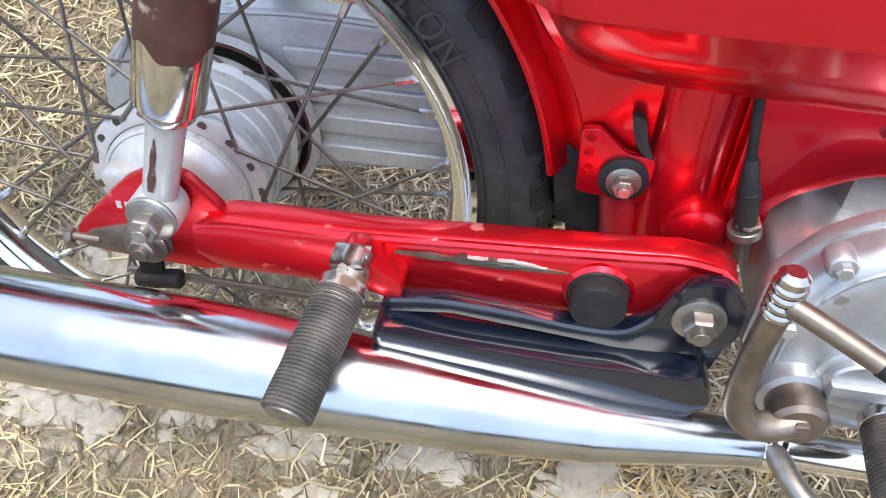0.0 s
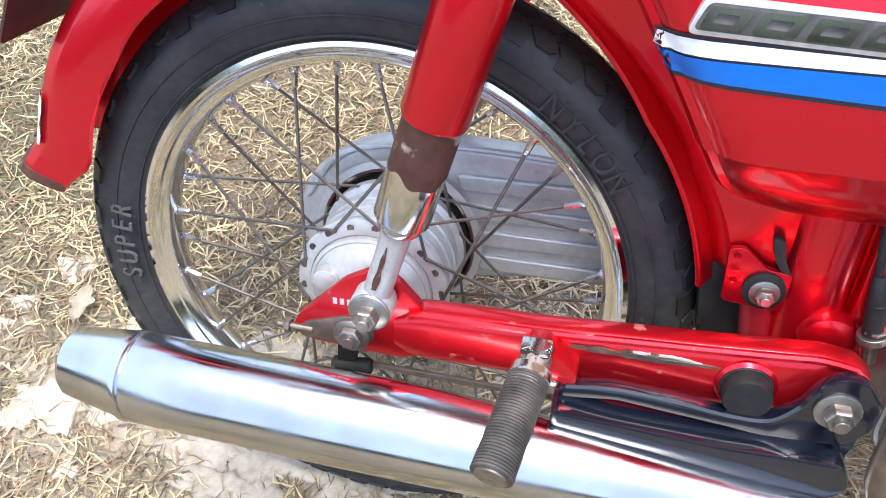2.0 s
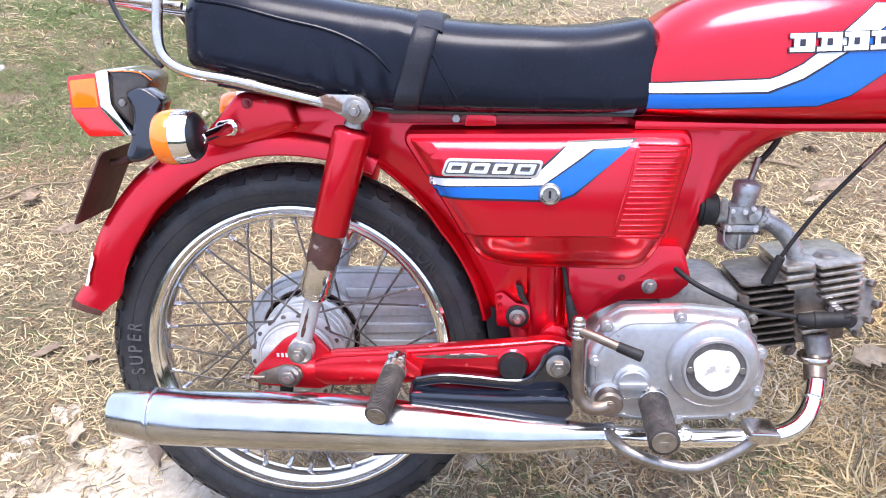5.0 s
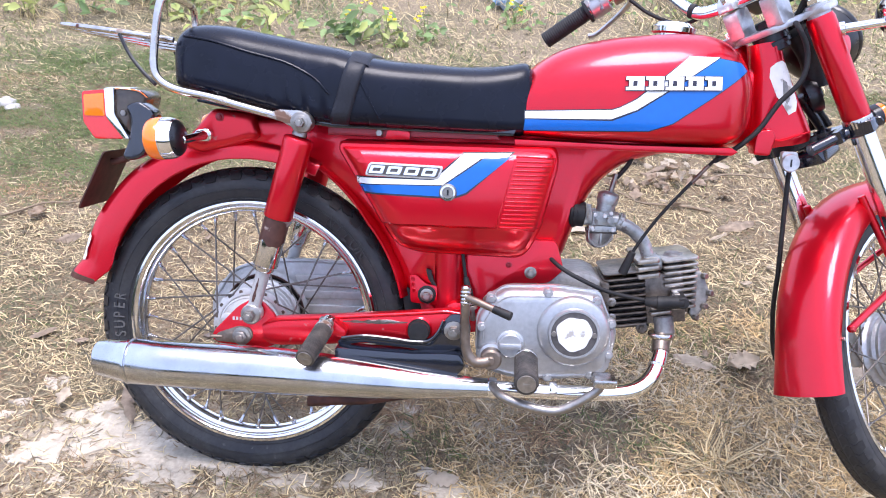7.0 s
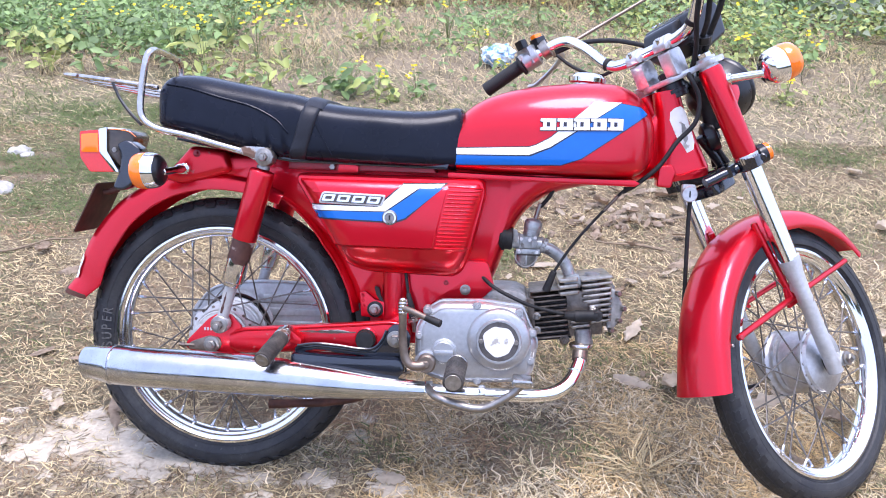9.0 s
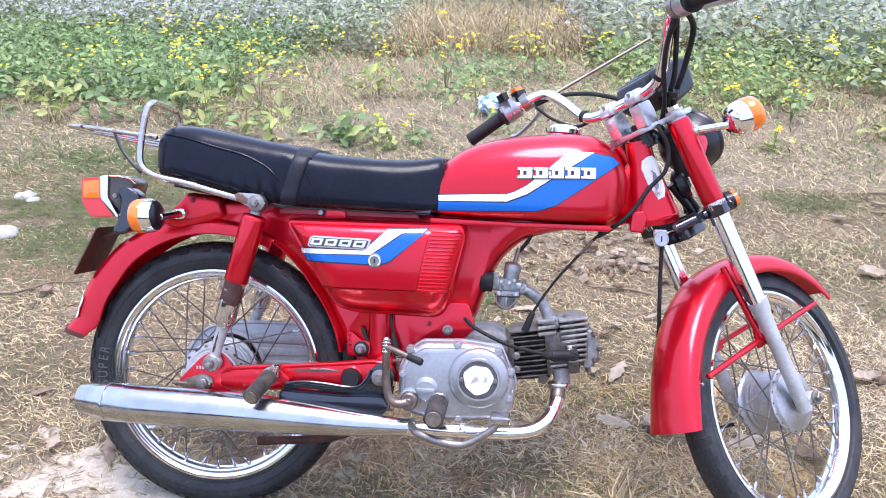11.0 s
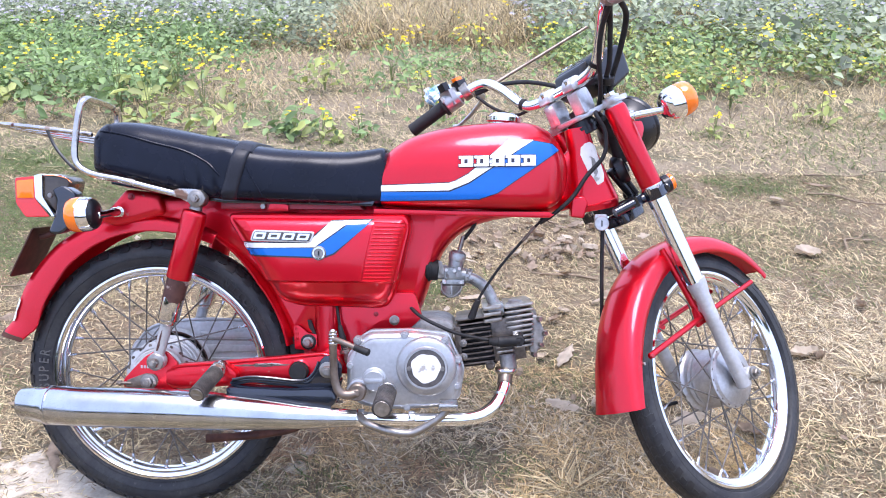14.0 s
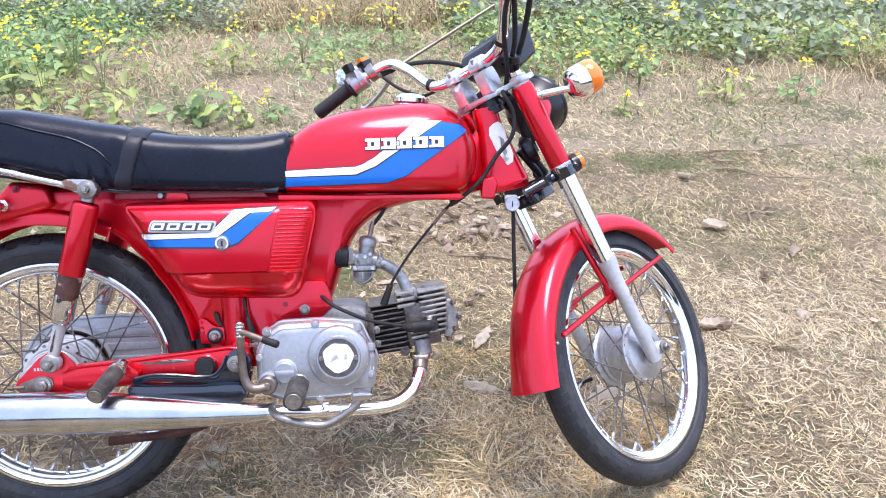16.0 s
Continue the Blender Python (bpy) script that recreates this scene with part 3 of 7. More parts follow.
def swing_arm(s):
    """One pressed arm with its axle plate; s is the side. The arms spread a little towards the pivot."""
    xs = [0.040, 0.052, 0.07, 0.10, 0.16, 0.22, 0.28, 0.325, 0.352, 0.375, 0.386, 0.391]
    lo = [0.276, 0.268, 0.267, 0.270, 0.276, 0.280, 0.283, 0.286, 0.288, 0.297, 0.307, 0.318]
    hi = [0.306, 0.314, 0.318, 0.321, 0.327, 0.333, 0.339, 0.344, 0.347, 0.344, 0.336, 0.322]
    mid = [lerp(x, [0.04, 0.16, 0.391], [0.0835, 0.0935, 0.100]) for x in xs]
    rings = []
    for x, a, b, y0 in zip(xs, lo, hi, mid):
        c, h, w = (a + b) / 2, (b - a) / 2, 0.0145
        ring = []
        for k in range(28):
            t = 2 * math.pi * k / 28
            ct, st = math.cos(t), math.sin(t)
            ring.append((x, s * (y0 + w * (abs(ct) ** 0.6) * (1 if ct > 0 else -1)), c + h * (abs(st) ** 0.6) * (1 if st > 0 else -1)))
        rings.append(ring)
    arm = part("swing_arm", skin(rings), RED_WORN, bike, "red pressed-steel swing arm with scuffed paint")
    part("flange", tube([(x, s * (y + 0.0118), b - 0.003) for x, b, y in zip(xs[1:-2], hi[1:-2], mid[1:-2])], 0.0032, 8, 3), RED_WORN, arm)
    plate = rounded([(-0.050, 0.274), (-0.046, 0.288), (-0.004, 0.332), (0.020, 0.346), (0.040, 0.342), (0.062, 0.318), (0.066, 0.27), (0.045, 0.262), (0.0, 0.264), (-0.035, 0.266)], 0.007)
    part("axle_plate", slab(plate, s * 0.083, s * 0.0935, 0.0022), RED_WORN, arm, "worn red axle plate")
    for k in range(4):
        part("weld_bead", moved(lathe([(0.0046, 0), (0.0042, 0.0015), (0.002, 0.0024)], 12), between((0.064 + 0.006 * (k % 2), s * 0.0955, 0.275 + k * 0.0115), (0.064, s, 0.275 + k * 0.0115))), RED_WORN, arm)
    if s < 0:
        part("adjuster", merge(slab(rounded([(-0.044, 0.271), (-0.040, 0.285), (0.000, 0.300), (0.020, 0.296), (0.024, 0.280), (0.012, 0.268)], 0.007), -0.0965, -0.0930, 0.001), rod((-0.062, -0.0955, 0.279), (-0.03, -0.0955, 0.279), 0.0032, 10), hexnut((-0.050, -0.0955, 0.279), 0.006, 0.006, (-1, 0, 0))), BRONZED, arm, "dirty steel chain adjuster")
        part("axle_nut", bolt((0.004, -0.0965, 0.282), 0.0105, 0.013), STEEL, arm)
        for k in range(3):
            part("stamped_mark", box(-0.012 + k * 0.006, -0.0085 + k * 0.006, -0.0941, -0.0934, 0.309, 0.3148), BADGE, arm)


swing_arm(-1)
swing_arm(1)

# chain case on the far side
case_line = rounded([(-0.108, 0.27), (-0.10, 0.325), (-0.04, 0.373), (0.05, 0.382), (0.22, 0.378), (0.26, 0.345), (0.27, 0.29), (0.22, 0.262), (-0.03, 0.225), (-0.09, 0.235)], [0.05, 0.05, 0.04, 0.03, 0.03, 0.03, 0.03, 0.03, 0.03, 0.04])
case = part("chain_case", slab(case_line, 0.066, 0.098, 0.006, 3), SILVER, bike, "silver-painted pressed chain case")
for x0, x1, z0 in ((0.060, 0.192, 0.348), (0.068, 0.196, 0.318), (0.072, 0.200, 0.290), (0.082, 0.205, 0.262)):
    rib = rounded([(x0, z0 - 0.009), (x1, z0 - 0.006), (x1, z0 + 0.010), (x0 - 0.006, z0 + 0.008)], 0.006)
    part("pressed_rib", slab(rib, 0.0615, 0.068, 0.0035, 3), SILVER, case)
part("case_lip", tube([(x, 0.065, z) for x, z in ((-0.095, 0.31), (-0.05, 0.364), (0.05, 0.3815), (0.16, 0.3805), (0.225, 0.376), (0.255, 0.345))], 0.0030, 8), SILVER, case, "rolled upper lip")
part("case_collar", lathe([(0.068, 0), (0.080, 0.003), (0.084, 0.010), (0.077, 0.012), (0.072, 0.006)], 56, across(0.0, 0.067, 0.28), closed=True), SILVER, case)
part("collar_rust", lathe([(0.0715, 0.007), (0.0765, 0.0125), (0.0745, 0.0128), (0.0700, 0.007)], 56, across(0.0, 0.067, 0.28), closed=True), RUST_CHROME, case, "rust-browned collar edge")
# A dark disc paints the shade inside the opening.
part("case_opening", lathe([(0.0715, 0.0), (0.0715, 0.003), (0.06, 0.0035)], 48, across(0.0, 0.067, 0.28)), SOOT_GAP, case, "dark disc for the shaded opening behind the hub")

# silencer and header pipe
def muffler_rings():
    data = [(-0.217, 0.2535, 0.0225), (-0.2185, 0.2535, 0.027), (-0.215, 0.2532, 0.0295), (-0.168, 0.2497, 0.0362), (-0.1655, 0.2494, 0.0376), (-0.1615, 0.2492, 0.0378), (-0.1605, 0.249, 0.0360), (-0.1590, 0.249, 0.0360), (-0.1575, 0.249, 0.0370), (-0.10, 0.2475, 0.0375), (0.0, 0.246, 0.038), (0.08, 0.2445, 0.0375), (0.16, 0.2415, 0.035), (0.24, 0.237, 0.030), (0.32, 0.2325, 0.0235), (0.40, 0.229, 0.017), (0.428, 0.228, 0.0155)]
    return [[(x, -0.155 + (0.012 if x > 0.3 else 0) * (x - 0.3) / 0.13 + r * math.cos(t), z + r * math.sin(t)) for t in (2 * math.pi * k / 48 for k in range(48))] for x, z, r in data]


silencer = part("silencer", skin(muffler_rings()), MUFFLER, bike, "long polished chrome silencer", smooth=60)
part("outlet", lathe([(0.012, 0), (0.014, 0.0), (0.014, 0.03), (0.012, 0.03)], 24, between((-0.2195, -0.155, 0.2535), (0, -0.155, 0.2535)), closed=True), RUST, silencer)
header = part("exhaust_pipe", tube([(0.425, -0.143, 0.228), (0.50, -0.142, 0.226), (0.58, -0.14, 0.226), (0.635, -0.137, 0.228), (0.668, -0.130, 0.235), (0.693, -0.112, 0.252), (0.708, -0.088, 0.278), (0.713, -0.064, 0.303)], [0.0135, 0.0125, 0.0125, 0.0128, 0.0135, 0.0135, 0.013, 0.0125], 24), CHROME, bike, "bent chrome exhaust header pipe")
part("clamp", merge(lathe([(0.0165, -0.007), (0.0178, -0.004), (0.0178, 0.004), (0.0165, 0.007)], 32, between((0.432, -0.143, 0.228), (0.6, -0.141, 0.227)))), CHROME, header)
part("clamp", lathe([(0.0145, -0.006), (0.0155, -0.003), (0.0155, 0.003), (0.0145, 0.006)], 32, between((0.53, -0.141, 0.2275), (0.6, -0.14, 0.229))), CHROME, header)
part("pipe_seam", lathe([(0.0138, -0.002), (0.0148, 0), (0.0138, 0.002)], 28, between((0.700, -0.102, 0.264), (0.708, -0.088, 0.278))), CHROME, header)
part("flange", merge(lathe([(0.021, -0.004), (0.0225, -0.002), (0.0225, 0.003), (0.021, 0.005)], 28, between((0.713, -0.062, 0.306), (0.7135, -0.060, 0.4)))), CHROME_OLD, header)
part("port_sleeve", rod((0.7088, -0.085, 0.281), (0.713, -0.062, 0.306), 0.0146, 24), FIN_DARK, header, "heat-browned pipe neck")


# pressed-steel frame
def sweep_profile(outline, radii, half, mat, name, label):
    turn = [(0.0, 0.0), (0.0012, -0.016), (0.004, -0.028), (0.0085, -0.037), (0.014, -0.043), (0.0195, half * -1)]
    steps = [(d, -y) for d, y in turn[::-1]] + turn[1:]
    bm = skin([[(x, y, z) for x, z in rounded(shrink(outline, d), radii)] for d, y in steps])
    bmesh.ops.triangulate(bm, faces=[f for f in bm.faces if len(f.verts) > 4])
    for v in bm.verts:
        v.co.y *= lerp(v.co.x, [0.79, 0.845], [1.0, 0.2])
    return part(name, bm, mat, bike, label, smooth=50)


frame_line = ([(0.90, 0.715), (0.855, 0.628), (0.80, 0.617), (0.70, 0.607), (0.635, 0.588), (0.59, 0.548), (0.565, 0.49), (0.545, 0.43), (0.53, 0.40), (0.44, 0.405), (0.405, 0.365), (0.395, 0.30), (0.345, 0.295), (0.34, 0.352), (0.275, 0.352), (0.263, 0.394), (0.223, 0.469), (0.175, 0.522), (0.112, 0.567), (0.048, 0.588), (-0.05, 0.60), (-0.05, 0.655), (0.15, 0.662), (0.45, 0.655), (0.62, 0.665), (0.8, 0.70), (0.868, 0.79)],
                     [0.01, 0.03, 0.03, 0.04, 0.05, 0.05, 0.05, 0.03, 0.02, 0.03, 0.03, 0.02, 0.02, 0.01, 0.01, 0.02, 0.03, 0.03, 0.03, 0.03, 0.02, 0.02, 0.03, 0.05, 0.05, 0.04, 0.01])
main_frame = sweep_profile(*frame_line, 0.046, RED, "frame", "red pressed-steel backbone frame")
part("lower_bracket", slab(rounded([(0.287, 0.342), (0.284, 0.389), (0.295, 0.391), (0.314, 0.375), (0.331, 0.373), (0.340, 0.352), (0.336, 0.338)], 0.004), -0.0535, -0.048, 0.0012), RED, main_frame, "red triangular stiffening bracket")
for k in range(3):
    part("embossed_ring", lathe([(0.0042, 0), (0.0038, 0.0012), (0.003, 0.0012), (0.0028, 0.0002)], 18, across(0.2905 + 0.0006 * k, -0.0533, 0.384 - 0.0105 * k)), RED, main_frame)
# A dark patch on the surface paints the shade inside the slot.
part("slot", slab(rounded([(0.312, 0.402), (0.321, 0.400), (0.325, 0.383), (0.333, 0.369), (0.322, 0.376), (0.316, 0.386)], 0.003), -0.0525, -0.04, 0.0005), SOOT_GAP, main_frame, "dark patch for the shaded slot in the frame")
part("rubber_washer", lathe([(0.0155, 0), (0.0158, 0.003), (0.013, 0.0045), (0.008, 0.0045)], 28, across(0.315, -0.0535, 0.3575)), RUBBER, main_frame)
part("inner_flap", slab(rounded([(0.268, 0.365), (0.278, 0.30), (0.345, 0.28), (0.35, 0.36)], 0.008), -0.035, 0.05, 0.004), RUBBER, main_frame, "black rubber flap behind the tyre")
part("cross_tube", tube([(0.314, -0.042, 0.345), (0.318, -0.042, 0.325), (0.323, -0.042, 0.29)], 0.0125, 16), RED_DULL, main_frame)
column = [[(0.352 + 0.026 * math.cos(q), -0.040 - 0.021 * math.sin(q), z) for q in np.linspace(-0.3, math.pi + 0.3, 16)] for z in np.linspace(0.300, 0.450, 8)]
part("frame_column", skin(column, closed=False), RED, main_frame, "rounded pressed column of the frame")
part("pivot_plate", slab(rounded([(0.340, 0.345), (0.340, 0.292), (0.405, 0.292), (0.412, 0.345)], 0.010), -0.0515, 0.05, 0.004), RED, main_frame)
part("pivot_boss", lathe([(0.0215, -0.010), (0.0215, 0.010), (0.0195, 0.016), (0.013, 0.019)], 32, across(0.366, -0.0515, 0.329)), RED, main_frame)
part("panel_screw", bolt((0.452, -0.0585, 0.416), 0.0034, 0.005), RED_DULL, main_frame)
part("bracket_bolt", bolt((0.315, -0.0575, 0.3575), 0.0075, 0.014), STEEL, main_frame)


# mudguards: a crowned strip bent round the wheel
def mudguard(m, a0, a1, radius, half, skirt, steps=48, thick=0.0022, flare=0.0):
    """Angles from straight ahead, over the top; skirt(t) is how far the sides hang down."""
    rings = []
    for i in range(steps + 1):
        t = i / steps
        a = radians(a0 + (a1 - a0) * t)
        rr = radius(t)
        sk = skirt(t)
        wide = half * (1 + flare * max(0.0, (t - 0.86) / 0.14) ** 2)
        sec = []
        for k in range(15):
            u = -1 + 2 * k / 14
            side = max(0, (abs(u) - 0.62) / 0.38)
            sec.append((wide * math.sin(min(1, abs(u) / 0.85) * math.pi / 2) * (1 if u > 0 else -1), -0.014 * min(1, abs(u) / 0.62) ** 2 - sk * side))
        ring = [(rr + d, h) for h, d in sec] + [(rr + d - thick, h * 0.965) for h, d in sec[::-1]]
        rings.append([m @ Vector((q * math.cos(a), q * math.sin(a), h)) for q, h in ring])
    return skin(rings)


rear_guard = part("rear_mudguard", mudguard(RW, 66, 165, lambda t: lerp(t, [0, 0.4, 0.62, 0.8, 0.93, 1], [0.335, 0.343, 0.342, 0.333, 0.322, 0.338]), 0.056, lambda t: lerp(t, [0, 0.3, 0.5, 0.7, 0.9, 1], [0.020, 0.026, 0.034, 0.046, 0.048, 0.040])), RED, bike, "red rear mudguard with rusted lower lip")
part("rusted_lip", mudguard(RW, 163.6, 165.4, lambda t: 0.3372 + 0.0020 * t, 0.0570, lambda t: 0.0405, 3, 0.0034), RUST, rear_guard, "rusted lower lip")
part("inner_guard", mudguard(RW, 14, 72, lambda t: lerp(t, [0, 0.5, 1], [0.296, 0.306, 0.338]), 0.0485, lambda t: 0.004), RED, rear_guard, "red inner mudguard behind the side cover")
front_guard = part("front_mudguard", mudguard(FW, 25, 163.2, lambda t: lerp(t, [0, 0.1, 0.35, 0.6, 0.85, 0.95, 1], [0.299, 0.303, 0.304, 0.314, 0.321, 0.328, 0.337]), 0.052, lambda t: 0.016 + 0.014 * math.sin(t * 3.14), flare=0.10), RED, bike, "glossy red front mudguard")


def smooth_at(s, a):
    """The value of a smooth line through the numbers a at the position s."""
    i = min(int(s), len(a) - 2)
    t = s - i
    p = [a[max(i - 1, 0)], a[i], a[i + 1], a[min(i + 2, len(a) - 1)]]
    return 0.5 * (2 * p[1] + (p[2] - p[0]) * t + (2 * p[0] - 5 * p[1] + 4 * p[2] - p[3]) * t * t + (3 * p[1] - p[0] - 3 * p[2] + p[3]) * t ** 3)


# fuel tank
def tank_rings():
    xs = [0.452, 0.47, 0.50, 0.54, 0.60, 0.66, 0.72, 0.76, 0.79, 0.812, 0.826, 0.834]
    top = [0.70, 0.733, 0.758, 0.776, 0.790, 0.797, 0.800, 0.797, 0.784, 0.763, 0.738, 0.715]
    bot = [0.634, 0.632, 0.630, 0.628, 0.627, 0.626, 0.625, 0.625, 0.628, 0.640, 0.662, 0.69]
    wid = [0.088, 0.098, 0.107, 0.114, 0.121, 0.124, 0.122, 0.114, 0.100, 0.080, 0.056, 0.02]
    X = np.linspace(0, 1, 70)
    rings = []
    for u in X:
        s = u * (len(xs) - 1)
        f = lambda a: smooth_at(s, a)
        x, zt, zb, w = f(xs), f(top), f(bot), f(wid)
        ring = []
        for k in range(80):
            t = 2 * math.pi * k / 80
            ct, st = math.cos(t), math.sin(t)
            e = 0.62 if st > 0 else 0.32
            mid = zb + (zt - zb) * 0.40
            zz = mid + ((zt - mid) if st > 0 else (mid - zb)) * abs(st) ** (0.8 if st > 0 else 0.35) * (1 if st > 0 else -1)
            ring.append((x, w * abs(ct) ** e * (1 if ct > 0 else -1), zz))
        rings.append(ring)
    return rings


tank_bm = skin(tank_rings())
bmesh.ops.triangulate(tank_bm, faces=tank_bm.faces)
tank_tree = BVHTree.FromBMesh(tank_bm)
tank = part("fuel_tank", tank_bm, RED, bike, "glossy red fuel tank with striped decal", smooth=60)
part("seam_flange", slab([(0.452, 0.618), (0.62, 0.615), (0.79, 0.612), (0.80, 0.618), (0.79, 0.624), (0.62, 0.624), (0.452, 0.628)], -0.1, 0.1, 0.002), RED, tank)
white_band = [(0.455, 0.661), (0.598, 0.664), (0.635, 0.679), (0.758, 0.760), (0.711, 0.760), (0.634, 0.695), (0.61, 0.682), (0.598, 0.678), (0.455, 0.672)]
blue_band = [(0.455, 0.643), (0.655, 0.648), (0.69, 0.660), (0.808, 0.742), (0.795, 0.753), (0.757, 0.758), (0.637, 0.677), (0.60, 0.6615), (0.455, 0.6595)]
part("stripe_edge", drape(shrink(blue_band, -0.0016), tank_tree, 0.0009, 0.006), DARKLINE, tank)
part("stripe_edge", drape(shrink(white_band, -0.0016), tank_tree, 0.0011, 0.006), DARKLINE, tank)
part("white_stripe", drape(white_band, tank_tree, 0.0018, 0.006), WHITE, tank, "white decal stripe")
part("blue_stripe", drape(blue_band, tank_tree, 0.0018, 0.006), BLUE, tank, "blue decal stripe")
part("filler_cap", lathe([(0.028, -0.015), (0.030, 0.003), (0.036, 0.006), (0.037, 0.014), (0.030, 0.018), (0.026, 0.022), (0.012, 0.024)], 40, pose(0.705, 0, 0.797, 0, 4, 0)), CHROME, tank, "chrome filler cap")

# seat
def seat_rings():
    xs = [-0.100, -0.094, -0.07, -0.02, 0.05, 0.12, 0.165, 0.19, 0.215, 0.27, 0.34, 0.40, 0.44, 0.466, 0.476]
    top = [0.762, 0.782, 0.795, 0.795, 0.784, 0.770, 0.763, 0.757, 0.751, 0.744, 0.740, 0.741, 0.745, 0.748, 0.738]
    bot = [0.705, 0.693, 0.686, 0.676, 0.660, 0.646, 0.640, 0.638, 0.637, 0.635, 0.633, 0.631, 0.630, 0.631, 0.65]
    wid = [0.075, 0.095, 0.108, 0.116, 0.12, 0.122, 0.122, 0.122, 0.121, 0.120, 0.118, 0.112, 0.105, 0.098, 0.092]
    rings = []
    for s in np.linspace(0, len(xs) - 1, 150):
        f = lambda a: smooth_at(s, a)
        x, zt, zb, w = f(xs), f(top), f(bot), f(wid)
        ring = []
        for k in range(56):
            t = 2 * math.pi * k / 56
            ct, st = math.cos(t), math.sin(t)
            h = (zt - zb) / 2
            ring.append((x, w * abs(ct) ** 0.38 * (1 if ct > 0 else -1) * (1 - 0.06 * (st > 0) * abs(st)), (zt + zb) / 2 + h * abs(st) ** (0.55 if st > 0 else 0.3) * (1 if st > 0 else -1)))
        rings.append(ring)
    for ring in rings:
        for i, (x, y, z) in enumerate(ring):
            fold = max(0, 1 - abs(x - 0.105) / 0.10) * 0.0055 * min(1, max(0, (0.745 - z) / 0.06)) * math.sin(x * 215 + z * 45) * (0.6 + 0.4 * math.sin(z * 70 + x * 30))
            puff = 0.004 * noise.noise(Vector((x * 9, y * 9, z * 9)))
            ring[i] = (x, y + (fold + puff) * (1 if y > 0 else -1), z + puff * 0.5)
    return rings


seat_bm = skin(seat_rings())
seat_tree = BVHTree.FromBMesh(seat_bm)
seat = part("seat", seat_bm, VINYL, bike, "black vinyl dual seat with strap", smooth=60)


# side cover
cover_line = ([(0.172, 0.618), (0.52, 0.618), (0.525, 0.59), (0.497, 0.47), (0.476, 0.428), (0.30, 0.432), (0.262, 0.446), (0.225, 0.515), (0.170, 0.603)], [0.030, 0.022, 0.02, 0.02, 0.03, 0.02, 0.02, 0.03, 0.03])
cover_bm = panel(cover_line[0], cover_line[1], [(0, -0.04), (0, -0.094), (0.001, -0.099), (0.004, -0.104), (0.0042, -0.105), (0.009, -0.1055), (0.012, -0.109), (0.017, -0.1135), (0.024, -0.116), (0.033, -0.1175)])
for level in (0.489, 0.4865, 0.484, 0.466, 0.448):  # the lower third folds inwards under a sharp crease
    bmesh.ops.bisect_plane(cover_bm, geom=cover_bm.verts[:] + cover_bm.edges[:] + cover_bm.faces[:], plane_co=(0, 0, level), plane_no=(0, 0, 1))
for v in cover_bm.verts:
    if v.co.y < -0.08:
        v.co.y += lerp(v.co.z, [0.43, 0.448, 0.466, 0.484, 0.4865, 0.489], [0.034, 0.024, 0.016, 0.0095, 0.006, 0])
for level in (0.505, 0.52, 0.535, 0.55, 0.565, 0.58, 0.595):
    bmesh.ops.bisect_plane(cover_bm, geom=cover_bm.verts[:] + cover_bm.edges[:] + cover_bm.faces[:], plane_co=(0, 0, level), plane_no=(0, 0, 1))
for level in (0.22, 0.25, 0.28, 0.31, 0.34, 0.37, 0.40, 0.43, 0.46, 0.49):
    bmesh.ops.bisect_plane(cover_bm, geom=cover_bm.verts[:] + cover_bm.edges[:] + cover_bm.faces[:], plane_co=(level, 0, 0), plane_no=(1, 0, 0))
for v in cover_bm.verts:
    if v.co.y < -0.1:
        v.co.y -= 0.006 * math.sin(math.pi * min(1, max(0, (v.co.z - 0.475) / 0.14))) * math.sin(math.pi * min(1, max(0, (v.co.x - 0.17) / 0.35))) ** 0.5
bmesh.ops.triangulate(cover_bm, faces=[f for f in cover_bm.faces if len(f.verts) > 4])
cover_tree = BVHTree.FromBMesh(cover_bm)
cover = part("side_cover", cover_bm, RED, bike, "red side cover with striped decal and louvred corner", smooth=33)
cover_white = [(0.203, 0.552), (0.341, 0.554), (0.401, 0.597), (0.439, 0.598), (0.449, 0.606), (0.373, 0.603), (0.327, 0.5615), (0.203, 0.562)]
cover_blue = [(0.207, 0.539), (0.336, 0.536), (0.362, 0.537), (0.378, 0.543), (0.447, 0.600), (0.441, 0.5965), (0.403, 0.5955), (0.342, 0.5525), (0.205, 0.5505)]
part("stripe_edge", drape([(0.2005, 0.564), (0.3255, 0.564), (0.372, 0.6055), (0.4545, 0.6085), (0.380, 0.5405), (0.363, 0.534), (0.336, 0.533), (0.2045, 0.536)], cover_tree, 0.0008, 0.006), DARKLINE, cover, "dark outline of the decal")
part("white_stripe", drape(cover_white, cover_tree, 0.0014, 0.006), WHITE, cover, "white decal stripe")
part("blue_stripe", drape(cover_blue, cover_tree, 0.0014, 0.006), BLUE, cover, "blue decal stripe")

# ---- engine ----
cover_out = ([(0.404, 0.284), (0.404, 0.340), (0.424, 0.374), (0.447, 0.391), (0.53, 0.394), (0.598, 0.387), (0.610, 0.358), (0.628, 0.322), (0.618, 0.261), (0.59, 0.248), (0.545, 0.244), (0.50, 0.242), (0.46, 0.243), (0.425, 0.252)], 0.010)
engine = part("engine", merge(slab(rounded(shrink(cover_out[0], -0.003), 0.010), -0.112, -0.100, 0.003, 2), slab(rounded([(x, min(z, 0.352)) for x, z in shrink(cover_out[0], 0.004)], 0.006), -0.101, 0.085, 0.004, 2), box(0.45, 0.55, -0.05, 0.05, 0.34, 0.38, 0.004)), ALU, bike, "silver-grey horizontal single-cylinder engine")
